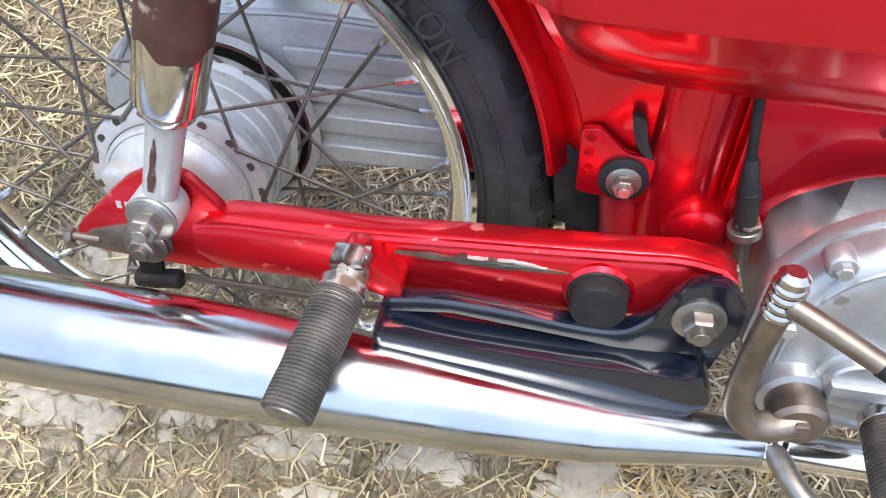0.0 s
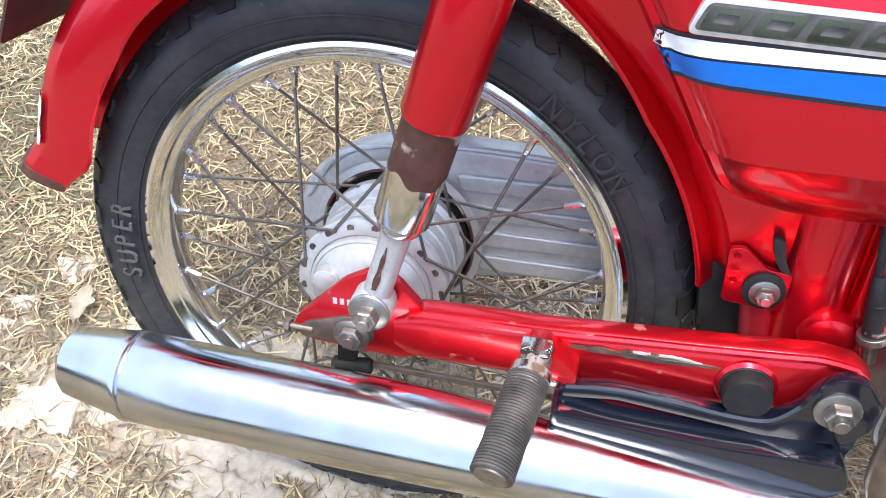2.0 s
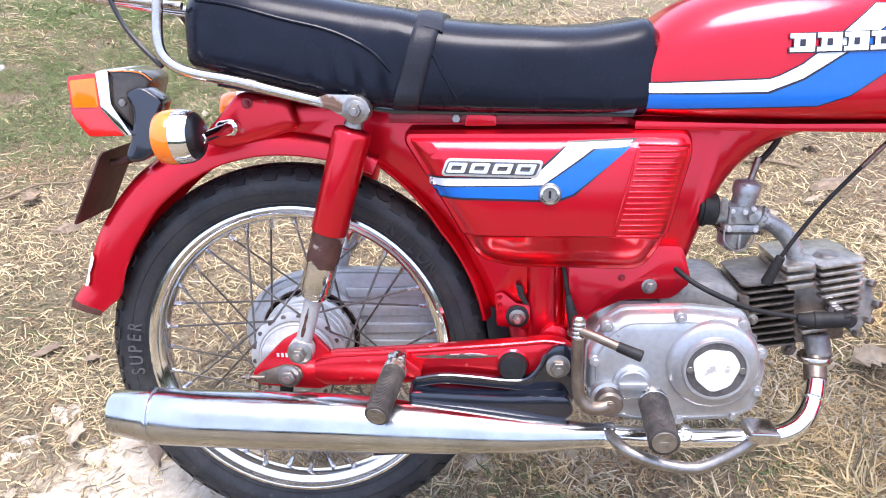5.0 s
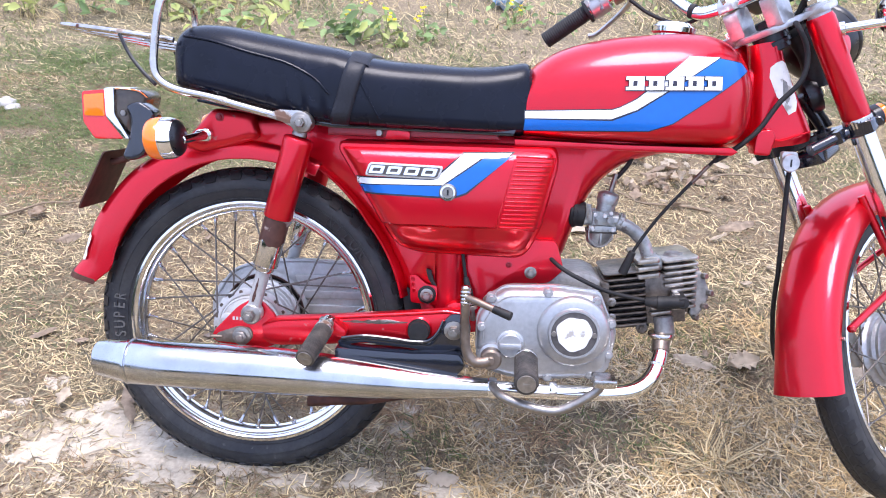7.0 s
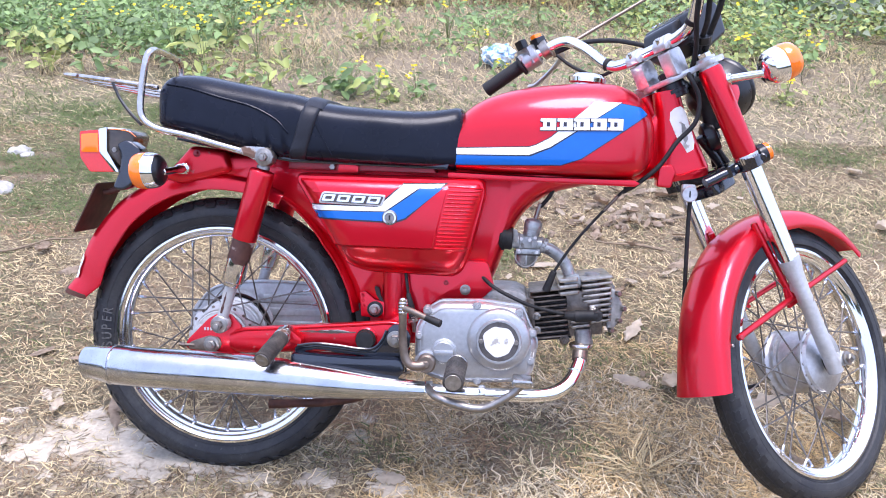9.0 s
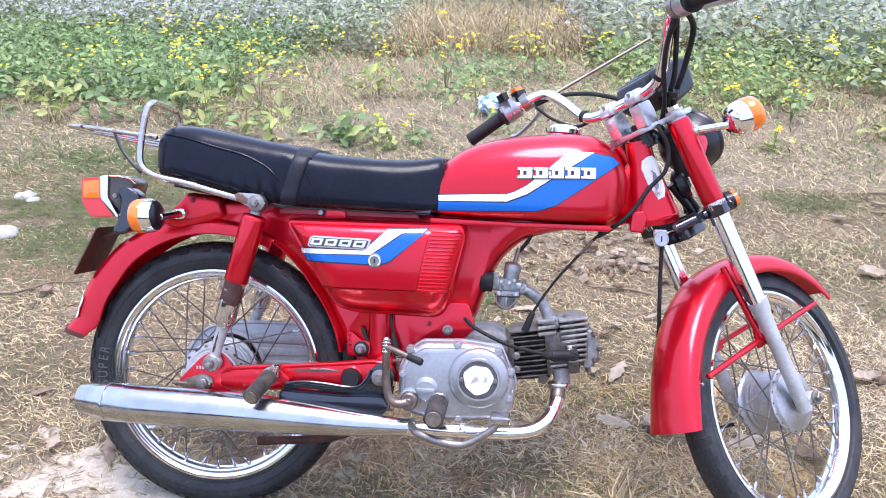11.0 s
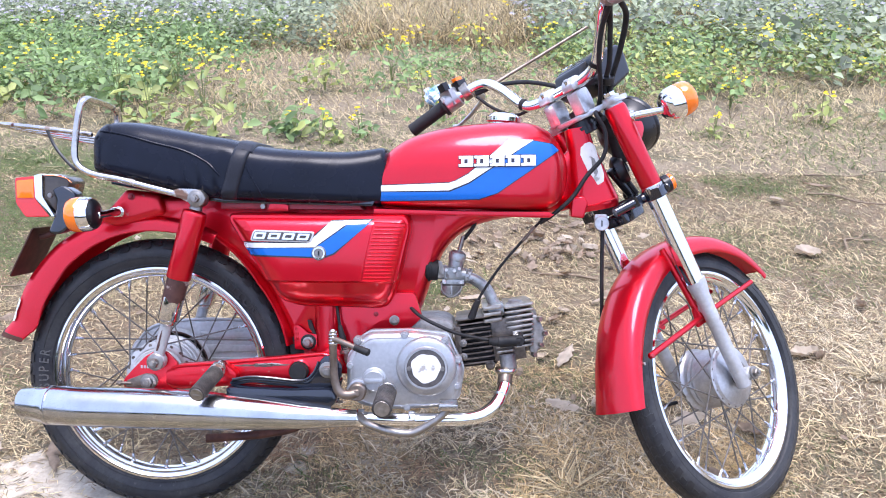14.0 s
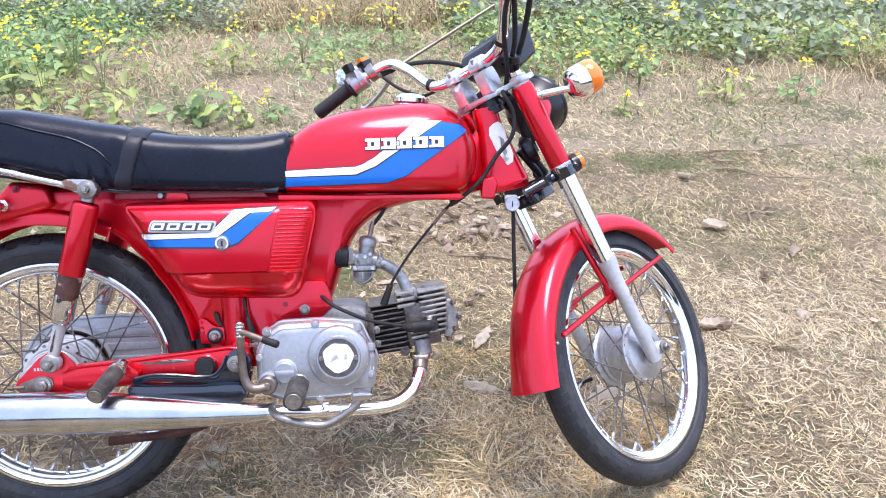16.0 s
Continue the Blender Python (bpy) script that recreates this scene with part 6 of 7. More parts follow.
def control(side):
    e, g, q = [Vector(p) for p in ((BAR[0], BAR[1], BAR[2]) if side > 0 else (BAR[-1], BAR[-2], BAR[-3]))]
    d = (e - g).normalized()
    grip = part("grip", moved(ribbed(tuple(g + (q - g) * 0.25), tuple(e + d * 0.012), 0.0150, 22, 0.0006), STEER), RUBBER, bar, "black ribbed rubber grip")
    part("grip_flange", moved(rod(g + (q - g) * 0.3, g + (q - g) * 0.22, 0.022, 24), STEER), RUBBER, bar)
    c = g + (q - g) * 0.55
    part("switch_box", merge(moved(rod(g + (q - g) * 0.32, g + (q - g) * 0.8, 0.0215, 20), STEER), moved(box(-0.015, 0.017, -0.018, 0.018, -0.012, 0.026, 0.004), STEER @ Matrix.Translation(c))), ALU, bar, "silver switch housing")
    part("perch", moved(merge(rod(q - (q - g) * 0.1, q + (q - g) * 0.14, 0.0195, 20), rod(q, q + Vector((0.035, 0.006 * side, -0.01)), 0.009, 14)), STEER), STEEL, bar)
    a = q + Vector((0.036, 0.004 * side, -0.012))
    part("lever", moved(tube([a, a + Vector((0.040, 0.03 * side, -0.010)), a + Vector((0.046, 0.08 * side, -0.024)), a + Vector((0.032, 0.125 * side, -0.036)), a + Vector((0.026, 0.142 * side, -0.034))], [0.008, 0.0075, 0.0065, 0.006, 0.008], 12, flat=0.7), STEER), ALU, bar, "aluminium hand lever")
    if side > 0:
        part("indicator_switch", moved(box(-0.008, 0.008, -0.01, 0.01, -0.006, 0.012, 0.002), STEER @ Matrix.Translation(c + Vector((-0.016, -0.008, 0.03)))), PLASTIC, bar)
        part("orange_knob", moved(box(-0.010, 0.010, -0.007, 0.007, -0.003, 0.006, 0.002), STEER @ Matrix.Translation(c + Vector((0.02, -0.02, 0.036)))), ORANGE, bar, "orange switch knob")
        part("black_box", moved(box(-0.013, 0.013, -0.011, 0.011, -0.012, 0.012, 0.003), STEER @ Matrix.Translation(c + Vector((0.02, -0.02, 0.022)))), PLASTIC, bar)
        part("horn_button", moved(rod(c + Vector((-0.018, 0.004, 0.008)), c + Vector((-0.026, 0.004, 0.010)), 0.007, 16), STEER), BADGE, bar)


control(1)
control(-1)
part("mirror_stem", tube([(0.655, 0.30, 0.888), (0.707, 0.33, 0.928), (0.80, 0.36, 0.988), (0.93, 0.40, 1.072)], [0.006, 0.0045, 0.0042, 0.004], 10), BRONZED, bike, "bare rusty mirror stem")

meter = part("speedometer", merge(moved(slab(rounded([(0.035, 0.075), (0.06, 0.125), (0.150, 0.128), (0.160, 0.112), (0.150, 0.060), (0.075, 0.045)], 0.010), -0.058, 0.055, 0.010, 3), STEER), moved(slab(rounded([(0.012, 0.085), (0.03, 0.118), (0.07, 0.122), (0.07, 0.08)], 0.008), -0.035, 0.035, 0.006), STEER)), PLASTIC, bike, "black box-shaped speedometer housing")
part("meter_glass", moved(slab(rounded([(-0.045, -0.032), (0.045, -0.032), (0.045, 0.032), (-0.045, 0.032)], 0.012), -0.002, 0.0), STEER @ pose(0.105, 0, 0.1285, 0, 0, 90) @ pose(0, 0, 0, -90, 0, 0)), GLASS, meter)
lamp = part("headlamp", moved(lathe([(0.017, -0.070), (0.037, -0.062), (0.054, -0.042), (0.062, -0.012), (0.064, 0.0), (0.0645, 0.004)], 48), STEER @ pose(0.140, 0.0, -0.040, 0, 80, 0)), PLASTIC, bike, "black headlamp shell with chrome rim")
part("lamp_rim", moved(lathe([(0.0645, 0.002), (0.067, 0.006), (0.067, 0.012), (0.063, 0.018), (0.060, 0.016)], 48), STEER @ pose(0.140, 0.0, -0.040, 0, 80, 0)), PLASTIC, lamp)
part("lamp_glass", moved(lathe([(0.060, 0.014), (0.05, 0.022), (0.026, 0.027), (0.005, 0.028)], 48), STEER @ pose(0.140, 0.0, -0.040, 0, 80, 0)), GLASS, lamp)
part("steering_boot", tube([S(0.045, -0.02, 0.0), S(0.06, -0.02, -0.05), S(0.055, -0.015, -0.10)], 0.02, 14), RUBBER, bike, "black wiring sleeve")
part("horn", merge(moved(lathe([(0.018, -0.02), (0.030, -0.012), (0.032, 0.0), (0.030, 0.008), (0.014, 0.01), (0.011, 0.014)], 32), STEER @ pose(0.05, -0.005, -0.11, 0, 90, -50)), rod(S(0.02, 0, -0.10), S(0.06, 0, -0.20), 0.008, 10)), PLASTIC, bike, "black electric horn behind the fork")
part("wiring_bundle", merge(*[tube([S(0.02 + 0.02 * k, 0.02 - 0.012 * k, 0.02), S(0.07 + 0.012 * k, -0.01 + 0.01 * k, -0.04), S(0.05 + 0.01 * k, 0.005 * k, -0.10), S(0.055, 0.01 * k - 0.01, -0.17)], 0.0055, 8) for k in range(4)]), RUBBER, bike, "bundle of black wires behind the headlamp")
indicator(STEER @ Matrix.Translation((0.085, -0.160, -0.034)) @ pose(0, 0, 0, 0, 0, -30), S(0.038, -0.098, -0.022), "amber front turn signal with chrome body", False)
indicator(STEER @ Matrix.Translation((0.085, 0.160, -0.034)), S(0.038, 0.098, -0.022), "amber front turn signal with chrome body", False)

# front mudguard stays
for s in (-1, 1):
    c = S(0.008, s * 0.056, -0.445)
    part("guard_stay", merge(rod(c, S(-0.178, s * 0.055, -0.436), 0.006, 12), rod(c, S(0.228, s * 0.052, -0.462), 0.0055, 12), rod(c, S(0.0, s * 0.048, -0.285), 0.0065, 12), moved(slab(rounded([(-0.022, -0.012), (0.024, -0.014), (0.012, 0.026), (-0.012, 0.026)], 0.005), -0.003, 0.003, 0.001), Matrix.Translation(c) @ STEER.to_3x3().to_4x4())), RED, front_guard, "red mudguard stay")
    part("stay_bolt", hexnut(S(-0.178, s * 0.058, -0.436), 0.005, 0.005, STEER.to_3x3() @ Vector((0, s, 0))), RED_DULL, front_guard)
part("guard_rivet", rod(S(-0.20, -0.05, -0.44), S(-0.20, -0.056, -0.44), 0.003, 10), STEEL, front_guard)

# cables
part("speedometer_cable", tube([S(0.045, -0.02, 0.01), (0.882, -0.06, 0.815), (0.901, -0.062, 0.777), (0.899, -0.060, 0.733), (0.868, -0.056, 0.694), (0.838, -0.06, 0.650), (0.80, -0.06, 0.616), (0.775, -0.058, 0.600)], 0.0042, 10), RUBBER, bike, "black outer cable round the steering head")
part("clutch_cable", tube([(0.797, -0.06, 0.620), (0.772, -0.06, 0.598), (0.732, -0.06, 0.553), (0.693, -0.06, 0.505), (0.658, -0.06, 0.450), (0.643, -0.055, 0.409)], 0.0028, 8), RUBBER, bike, "thin black control cable")
part("cable_ferrule", rod((0.797, -0.06, 0.620), (0.779, -0.06, 0.604), 0.0058, 12), RUBBER, bike)
part("cable_ferrule", rod((0.656, -0.06, 0.447), (0.642, -0.055, 0.408), 0.006, 12, 0.008), RUBBER, bike)
part("cable_thread", rod((0.767, -0.06, 0.593), (0.742, -0.06, 0.564), 0.0033, 10), BRONZED, bike)
part("throttle_cable", tube([(0.652, -0.028, 0.605), (0.642, -0.028, 0.585), (0.626, -0.028, 0.565)], 0.004, 10), RUBBER, bike)
part("front_brake_cable", tube([(0.905, -0.03, 0.60), (0.905, -0.028, 0.52), (0.908, -0.022, 0.42), (0.915, 0.0, 0.33), (0.95, 0.05, 0.23), (1.03, 0.10, 0.185), (1.10, 0.105, 0.20)], 0.004, 10), RUBBER, bike, "black front brake cable")
part("cable_tie", rod(S(-0.013, -0.108, 0.103), S(-0.0125, -0.10, 0.098), 0.0125, 18), RUBBER, bar)
part("cable_tie", rod(S(-0.013, 0.108, 0.103), S(-0.0125, 0.10, 0.098), 0.0125, 18), RUBBER, bar)
part("bar_cable", tube([S(*p) for p in ((-0.02, 0.21, 0.172), (0.012, 0.17, 0.168), (0.028, 0.11, 0.145), (0.034, 0.06, 0.115), (0.04, 0.03, 0.09))], 0.0046, 10), RUBBER, bike, "black cable along the handlebar")
part("bar_cable", tube([S(*p) for p in ((-0.03, 0.20, 0.165), (-0.030, 0.17, 0.125), (-0.022, 0.13, 0.090), (-0.008, 0.10, 0.085))], 0.0034, 10), RUBBER, bike)
part("bar_cable", tube([S(*p) for p in ((-0.04, -0.205, 0.176), (-0.028, -0.16, 0.148), (-0.024, -0.125, 0.105), (-0.004, -0.085, 0.055), (0.02, -0.04, 0.02))], 0.0048, 10), RUBBER, bike, "black throttle cable tied to the handlebar")
part("bar_cable", tube([S(*p) for p in ((-0.02, -0.215, 0.178), (0.015, -0.19, 0.150), (0.022, -0.14, 0.100), (0.024, -0.09, 0.055), (0.03, -0.05, 0.0))], 0.0056, 10), RUBBER, bike)
part("bar_cable", tube([S(*p) for p in ((-0.03, -0.20, 0.180), (-0.005, -0.165, 0.150), (0.006, -0.12, 0.09), (0.014, -0.08, 0.055), (0.03, -0.05, 0.01))], 0.005, 10), RUBBER, bike)
part("wiring_clip", merge(rod(S(0.012, -0.098, 0.070), S(0.014, -0.09, 0.058), 0.014, 18)), PLASTIC, bar)
sticker = []
for k, a in enumerate((150.5, 152.5, 154.5, 156.5, 158.5)):
    rr = lerp((a - 66) / 99, [0.62, 0.8, 0.93, 1], [0.342, 0.333, 0.322, 0.338])
    row = []
    for u in (0.40, 0.50, 0.58, 0.635 + 0.01 * math.sin(2.3 * k)):
        h, d = 0.0575 * math.sin(u / 0.85 * math.pi / 2), -0.014 * min(1, u / 0.62) ** 2 - 0.047 * max(0, (u - 0.62) / 0.38)
        b = radians(a + (0.7 * math.sin(9 * u + k) if k in (0, 4) else 0))
        row.append(RW @ Vector(((rr + d + 0.0014) * math.cos(b), (rr + d + 0.0014) * math.sin(b), h)))
    sticker.append(row)
part("torn_sticker", skin(sticker, closed=False, cap=False), PAPER, rear_guard, "torn white sticker")

# ---- grass, straw, clay, leaves and weeds ----
rng = np.random.default_rng(7)
STRAW = material("straw", (0.445, 0.375, 0.245), 0.7, random_tint=0.8, through_light=0.25)
# Brown, and kept dark to paint shade into the gaps under the straw.
STRAW_DARK = material("old_straw", (0.20, 0.14, 0.085), 0.85, random_tint=0.5)
GRASS = material("green_grass", (0.135, 0.18, 0.062), 0.7, random_tint=0.45, through_light=0.35)
WEED_LEAF = material("weed_leaf", (0.21, 0.31, 0.125), 0.55, random_tint=0.5, through_light=0.35)
LIME_LEAF = material("yellow_green_leaf", (0.36, 0.41, 0.14), 0.55, random_tint=0.5, through_light=0.35)
PALE_LEAF = material("pale_weed_leaf", (0.31, 0.36, 0.25), 0.6, random_tint=0.45, through_light=0.3)
STEM = material("weed_stem", (0.20, 0.24, 0.09), 0.7, random_tint=0.3)
PETAL = material("yellow_petal", (0.85, 0.68, 0.03), 0.6, random_tint=0.2)
FLUFF = material("pale_flower_fluff", (0.45, 0.43, 0.47), 0.8, random_tint=0.25)
CLAY = material("dry_pale_clay", (0.54, 0.465, 0.355), 0.95, grain=0.22, scale=130, bump=0.9, blotch=0.3, blotch_scale=16, wear=(0.33, 0.26, 0.18), wear_at=0.60, wear_scale=38)


DEAD_LEAF = material("dead_leaf", (0.50, 0.385, 0.275), 0.8, grain=0.3, scale=60, blotch=0.25, blotch_scale=30, wear=(0.18, 0.11, 0.065), wear_at=0.67, wear_scale=90)
PALE_DEAD_LEAF = material("pale_dead_leaf", (0.64, 0.545, 0.42), 0.8, grain=0.2, scale=60)
TWIG = material("dry_twig", (0.27, 0.2, 0.13), 0.85, grain=0.4, scale=80)

CLAY_SPOTS = [(-0.30, 0.05, 0.15, 0.075), (-0.16, 0.0, 0.13, 0.06), (-0.42, 0.0, 0.06, 0.045), (-0.03, -0.02, 0.08, 0.035), (0.07, -0.05, 0.06, 0.025), (-0.17, -0.055, 0.08, 0.022), (0.35, -0.055, 0.06, 0.03), (-0.17, 0.11, 0.07, 0.04), (0.20, -0.04, 0.06, 0.03)]


def bare(x, y):
    """How bare the clay is at a place, 0 to 1."""
    v = 0.0
    for cx, cy, a, b in CLAY_SPOTS:
        v = np.maximum(v, 1.25 - ((x - cx) / a) ** 2 - ((y - cy) / b) ** 2)
    return np.clip(v, 0, 1)


def heights(x, y):
    return np.array([ground_height(float(a), float(b)) for a, b in zip(x, y)])


def blades(name, x, y, length, width, rise, mat, label, droop=0.6, sway=0.5):
    """Many thin bent strips, rooted at x, y."""
    n = len(x)
    z = heights(x, y)
    th = rng.uniform(0, 2 * np.pi, n)
    dx, dy = np.cos(th), np.sin(th)
    e = rise * rng.uniform(0.35, 1.3, n)
    L, W = length * rng.uniform(0.5, 1.35, n), width * rng.uniform(0.6, 1.4, n)
    sw, sw2 = rng.normal(0, sway, n), rng.normal(0, sway * 0.55, n)
    st = np.array([0, 0.34, 0.68, 1.0])
    pts = []
    for k, s in enumerate(st):
        r = L * s * np.cos(e)
        h = L * (np.sin(e) * s - droop * np.sin(e) * s * s * rng.uniform(0.6, 1.2, n))
        lat = L * (sw * s * s * 0.7 + sw2 * math.sin(s * 2 * math.pi * 0.95) * 0.35)
        cx, cy, cz = x + dx * r - dy * lat, y + dy * r + dx * lat, z + np.maximum(h, 0.001 + 0.002 * k) - (0.006 if k == 0 else 0)
        w = W * (1 - 0.45 * s) * 0.5
        if k < 3:
            pts += [np.stack([cx - dy * w, cy + dx * w, cz], 1), np.stack([cx + dy * w, cy - dx * w, cz + w * 0.5], 1)]
        else:
            pts.append(np.stack([cx, cy, cz], 1))
    v = np.stack(pts, 1).reshape(-1, 3)
    b = (np.arange(n) * 7)[:, None]
    quads = np.concatenate([b + np.array([0, 1, 3, 2]), b + np.array([2, 3, 5, 4])])
    tris = b + np.array([4, 5, 6])
    loops = np.concatenate([quads.ravel(), tris.ravel()])
    starts = np.concatenate([np.arange(len(quads)) * 4, len(quads) * 4 + np.arange(n) * 3])
    return raw_mesh(name, v, loops, starts, mat, label)


def raw_mesh(name, v, loops, starts, mat, label, category="grass", kind="stuff"):
    me = bpy.data.meshes.new(name)
    me.vertices.add(len(v))
    me.vertices.foreach_set("co", v.astype(np.float32).ravel())
    me.loops.add(len(loops))
    me.loops.foreach_set("vertex_index", loops.astype(np.int32))
    me.polygons.add(len(starts))
    me.polygons.foreach_set("loop_start", starts.astype(np.int32))
    me.update(calc_edges=True)
    me.validate()
    me.materials.append(mat)
    return tagged(new(name, me), label, category, kind=kind)


def scatter(n, x0, x1, y0, y1, keep=None):
    x, y = rng.uniform(x0, x1, n), rng.uniform(y0, y1, n)
    if keep is not None:
        m = rng.uniform(0, 1, n) < keep(x, y)
        x, y = x[m], y[m]
    return x, y


def clumped(x, y, sc, lo, hi, seed):
    v = np.array([noise.noise(Vector((float(a) * sc + seed, float(b) * sc, seed))) for a, b in zip(x, y)])
    return np.clip((v - lo) / (hi - lo), 0, 1)


NEAR = (-1.9, 2.5, -0.4, 2.3)
GREEN_SPOTS = [(0.56, 1.0, 0.16, 0.16, 1.0), (1.87, 2.1, 0.34, 0.16, 1.3), (-1.4, 1.70, 0.40, 0.30, 1.5), (-1.06, 1.32, 0.32, 0.16, 1.1), (-1.45, 2.45, 0.6, 0.35, 1.4), (-0.9, 2.2, 0.4, 0.3, 0.6), (0.68, 0.10, 0.12, 0.07, 0.8), (-0.67, 1.42, 0.3, 0.25, 0.6), (0.33, 0.06, 0.16, 0.06, 0.4), (0.80, 0.46, 0.2, 0.16, 0.5), (1.8, 1.1, 0.3, 0.2, 0.35), (-1.1, 1.1, 0.25, 0.15, 0.5), (-0.75, 1.75, 0.5, 0.45, 1.1), (-1.3, 0.7, 0.35, 0.25, 0.7), (-0.3, 2.0, 0.35, 0.25, 0.6), (1.5, 1.5, 0.3, 0.2, 0.3)]


def lush(x, y):
    """How green a place is, 0 to 1."""
    v = 0.0 * x
    for cx, cy, a, b, k in GREEN_SPOTS:
        v = np.maximum(v, k * np.exp(-((x - cx) / a) ** 2 - ((y - cy) / b) ** 2))
    return v


x, y = scatter(170000, *NEAR, lambda a, b: (1 - 0.66 * bare(a, b)) * (1 - 0.75 * lush(a, b)) * (0.3 + 0.7 * clumped(a, b, 3.0, -0.3, 0.25, 3)))
blades("dry_grass", x, y, 0.044, 0.0027, 0.42, STRAW, "tangled straw-coloured dead grass over the field", sway=0.42)
x, y = scatter(120000, *NEAR, lambda a, b: 1 - 0.93 * bare(a, b))
blades("old_grass", x, y, 0.036, 0.0024, 0.38, STRAW_DARK, "brown rotted grass, darkened as shade under the straw", sway=0.45)
x, y = scatter(90000, *NEAR, lambda a, b: (1 - bare(a, b)) * 0.75 * clumped(a, b, 1.7, 0.02, 0.5, 11) * clumped(a, b, 6.0, -0.2, 0.3, 17))
blades("green_grass", x, y, 0.042, 0.0018, 0.7, GRASS, "thin green grass among the straw", droop=0.5)
spots = [(rng.normal(cx, a * 0.62, int(56000 * a * b * k)), rng.normal(cy, b * 0.62, int(56000 * a * b * k))) for cx, cy, a, b, k in GREEN_SPOTS]
x, y = np.concatenate([s[0] for s in spots]), np.concatenate([s[1] for s in spots])
m = clumped(x, y, 8.0, -0.45, 0.15, 31) > rng.uniform(0, 1, len(x))
blades("green_patches", x[m], y[m], 0.040, 0.0021, 0.6, GRASS, "soft patches of short green grass", droop=0.5)
for x0, x1 in ((2.45, 4.6), (-3.6, -1.85)):
    x, y = scatter(22000, x0, x1, 0.0, 2.3)
    blades("dry_grass_side", x, y, 0.065, 0.0026, 0.45, STRAW, "dead grass beside the parked machine")
    x, y = scatter(10000, x0, x1, 0.0, 2.3, lambda a, b: clumped(a, b, 1.4, -0.05, 0.5, 14))
    blades("green_grass_side", x, y, 0.07, 0.0034, 0.7, GRASS, "green grass beside the parked machine", droop=0.5)
x, y = scatter(150000, -5.0, 6.0, 2.2, 6.5, lambda a, b: 0.35 + 0.65 * clumped(a, b, 1.2, -0.3, 0.3, 5))
blades("dry_grass_beyond", x, y, 0.065, 0.0034, 0.5, STRAW, "dead grass further out in the field")
x, y = scatter(52000, -5.0, 6.0, 2.0, 6.5, lambda a, b: clumped(a, b, 0.9, -0.1, 0.4, 9))
blades("green_grass_beyond", x, y, 0.075, 0.0042, 0.75, GRASS, "greener grass further out in the field", droop=0.4)
x, y = scatter(20000, -13.0, 12.0, 6.2, 16.0)
blades("far_grass", x, y, 0.34, 0.016, 0.9, STRAW, "tall dry grass behind the weeds", droop=0.4)
x, y = scatter(34000, -3.6, 4.6, -3.2, -0.38, lambda a, b: np.clip(2.4 - 2.2 * np.hypot((a - 0.5) / 4.0, (b + 0.4) / 2.8), 0, 1))
blades("dry_grass_front", x, y, 0.065, 0.0034, 0.4, STRAW, "dead grass where the viewer stands", sway=0.7)
PALE_STRAW = material("bleached_straw", (0.60, 0.52, 0.38), 0.7, random_tint=0.5, through_light=0.25)
x, y = scatter(40000, 0.95, 3.0, -0.6, 1.5, lambda a, b: np.clip(1.9 - 2.0 * np.hypot((a - 1.9) / 0.95, (b - 0.4) / 0.95), 0, 1) * clumped(a, b, 2.2, -0.35, 0.25, 71))
blades("bleached_straw", x, y, 0.060, 0.0024, 0.30, PALE_STRAW, "bleached flat straw on the open side of the field", sway=0.35)
GOLD_STRAW = material("golden_straw", (0.52, 0.385, 0.205), 0.7, random_tint=0.55, through_light=0.25)
x, y = scatter(22000, 0.30, 1.35, -0.12, 0.55, lambda a, b: (1 - bare(a, b)) * (1 - 0.8 * lush(a, b)) * clumped(a, b, 4.0, -0.35, 0.25, 81))
blades("golden_straw", x, y, 0.046, 0.0025, 0.45, GOLD_STRAW, "golden curled straw beside the machine", sway=0.42)
# Pale blades put extra brightness into turf that lies in the machine's shadow.
x, y = scatter(9000, 0.10, 1.30, -0.20, 0.40, lambda a, b: (1 - bare(a, b)) * clumped(a, b, 5.0, -0.2, 0.3, 91))
blades("shade_lift_straw", x, y, 0.055, 0.0026, 0.55, PALE_STRAW, "loose pale straw brightening the turf in the machine's shadow", sway=0.45)
ROTTED = material("rotted_straw", (0.34, 0.215, 0.125), 0.85, random_tint=0.5)
for cx, cy, a, b in ((0.243, 0.125, 0.05, 0.035), (0.469, 0.106, 0.06, 0.03), (0.15, 0.23, 0.12, 0.06), (-1.05, 1.08, 0.18, 0.04), (-1.7, 2.2, 0.12, 0.06)):
    blades("rotted_straw", rng.normal(cx, a, 700), rng.normal(cy, b, 700), 0.036, 0.0022, 0.35, ROTTED, "reddish brown rotted straw patch", sway=0.5)
x, y = scatter(5200, 3.9, 6.0, 3.7, 6.2)
blades("dry_stalks", x, y, 0.38, 0.006, 1.15, STRAW, "tall dry stalks beside the weeds", droop=0.45)
# tall dry tufts at the back and a pale tuft near the front wheel
x, y = scatter(9000, -0.6, 3.0, 6.0, 8.5)
blades("tall_dry_grass", x, y, 0.55, 0.008, 1.2, STRAW, "tall dry grass clump", droop=0.45)
for cx, cy, n, size in ((0.86, 0.05, 75, 0.10), (1.06, 0.42, 70, 0.08), (1.7, 0.5, 90, 0.1)):
    a = rng.uniform(0, 2 * np.pi, n)
    r = np.abs(rng.normal(0, 0.02, n))
    blades("straw_tuft", cx + r * np.cos(a), cy + r * np.sin(a), size, 0.0028, 0.5, STRAW, "pale straw tuft", droop=0.3, sway=0.25)


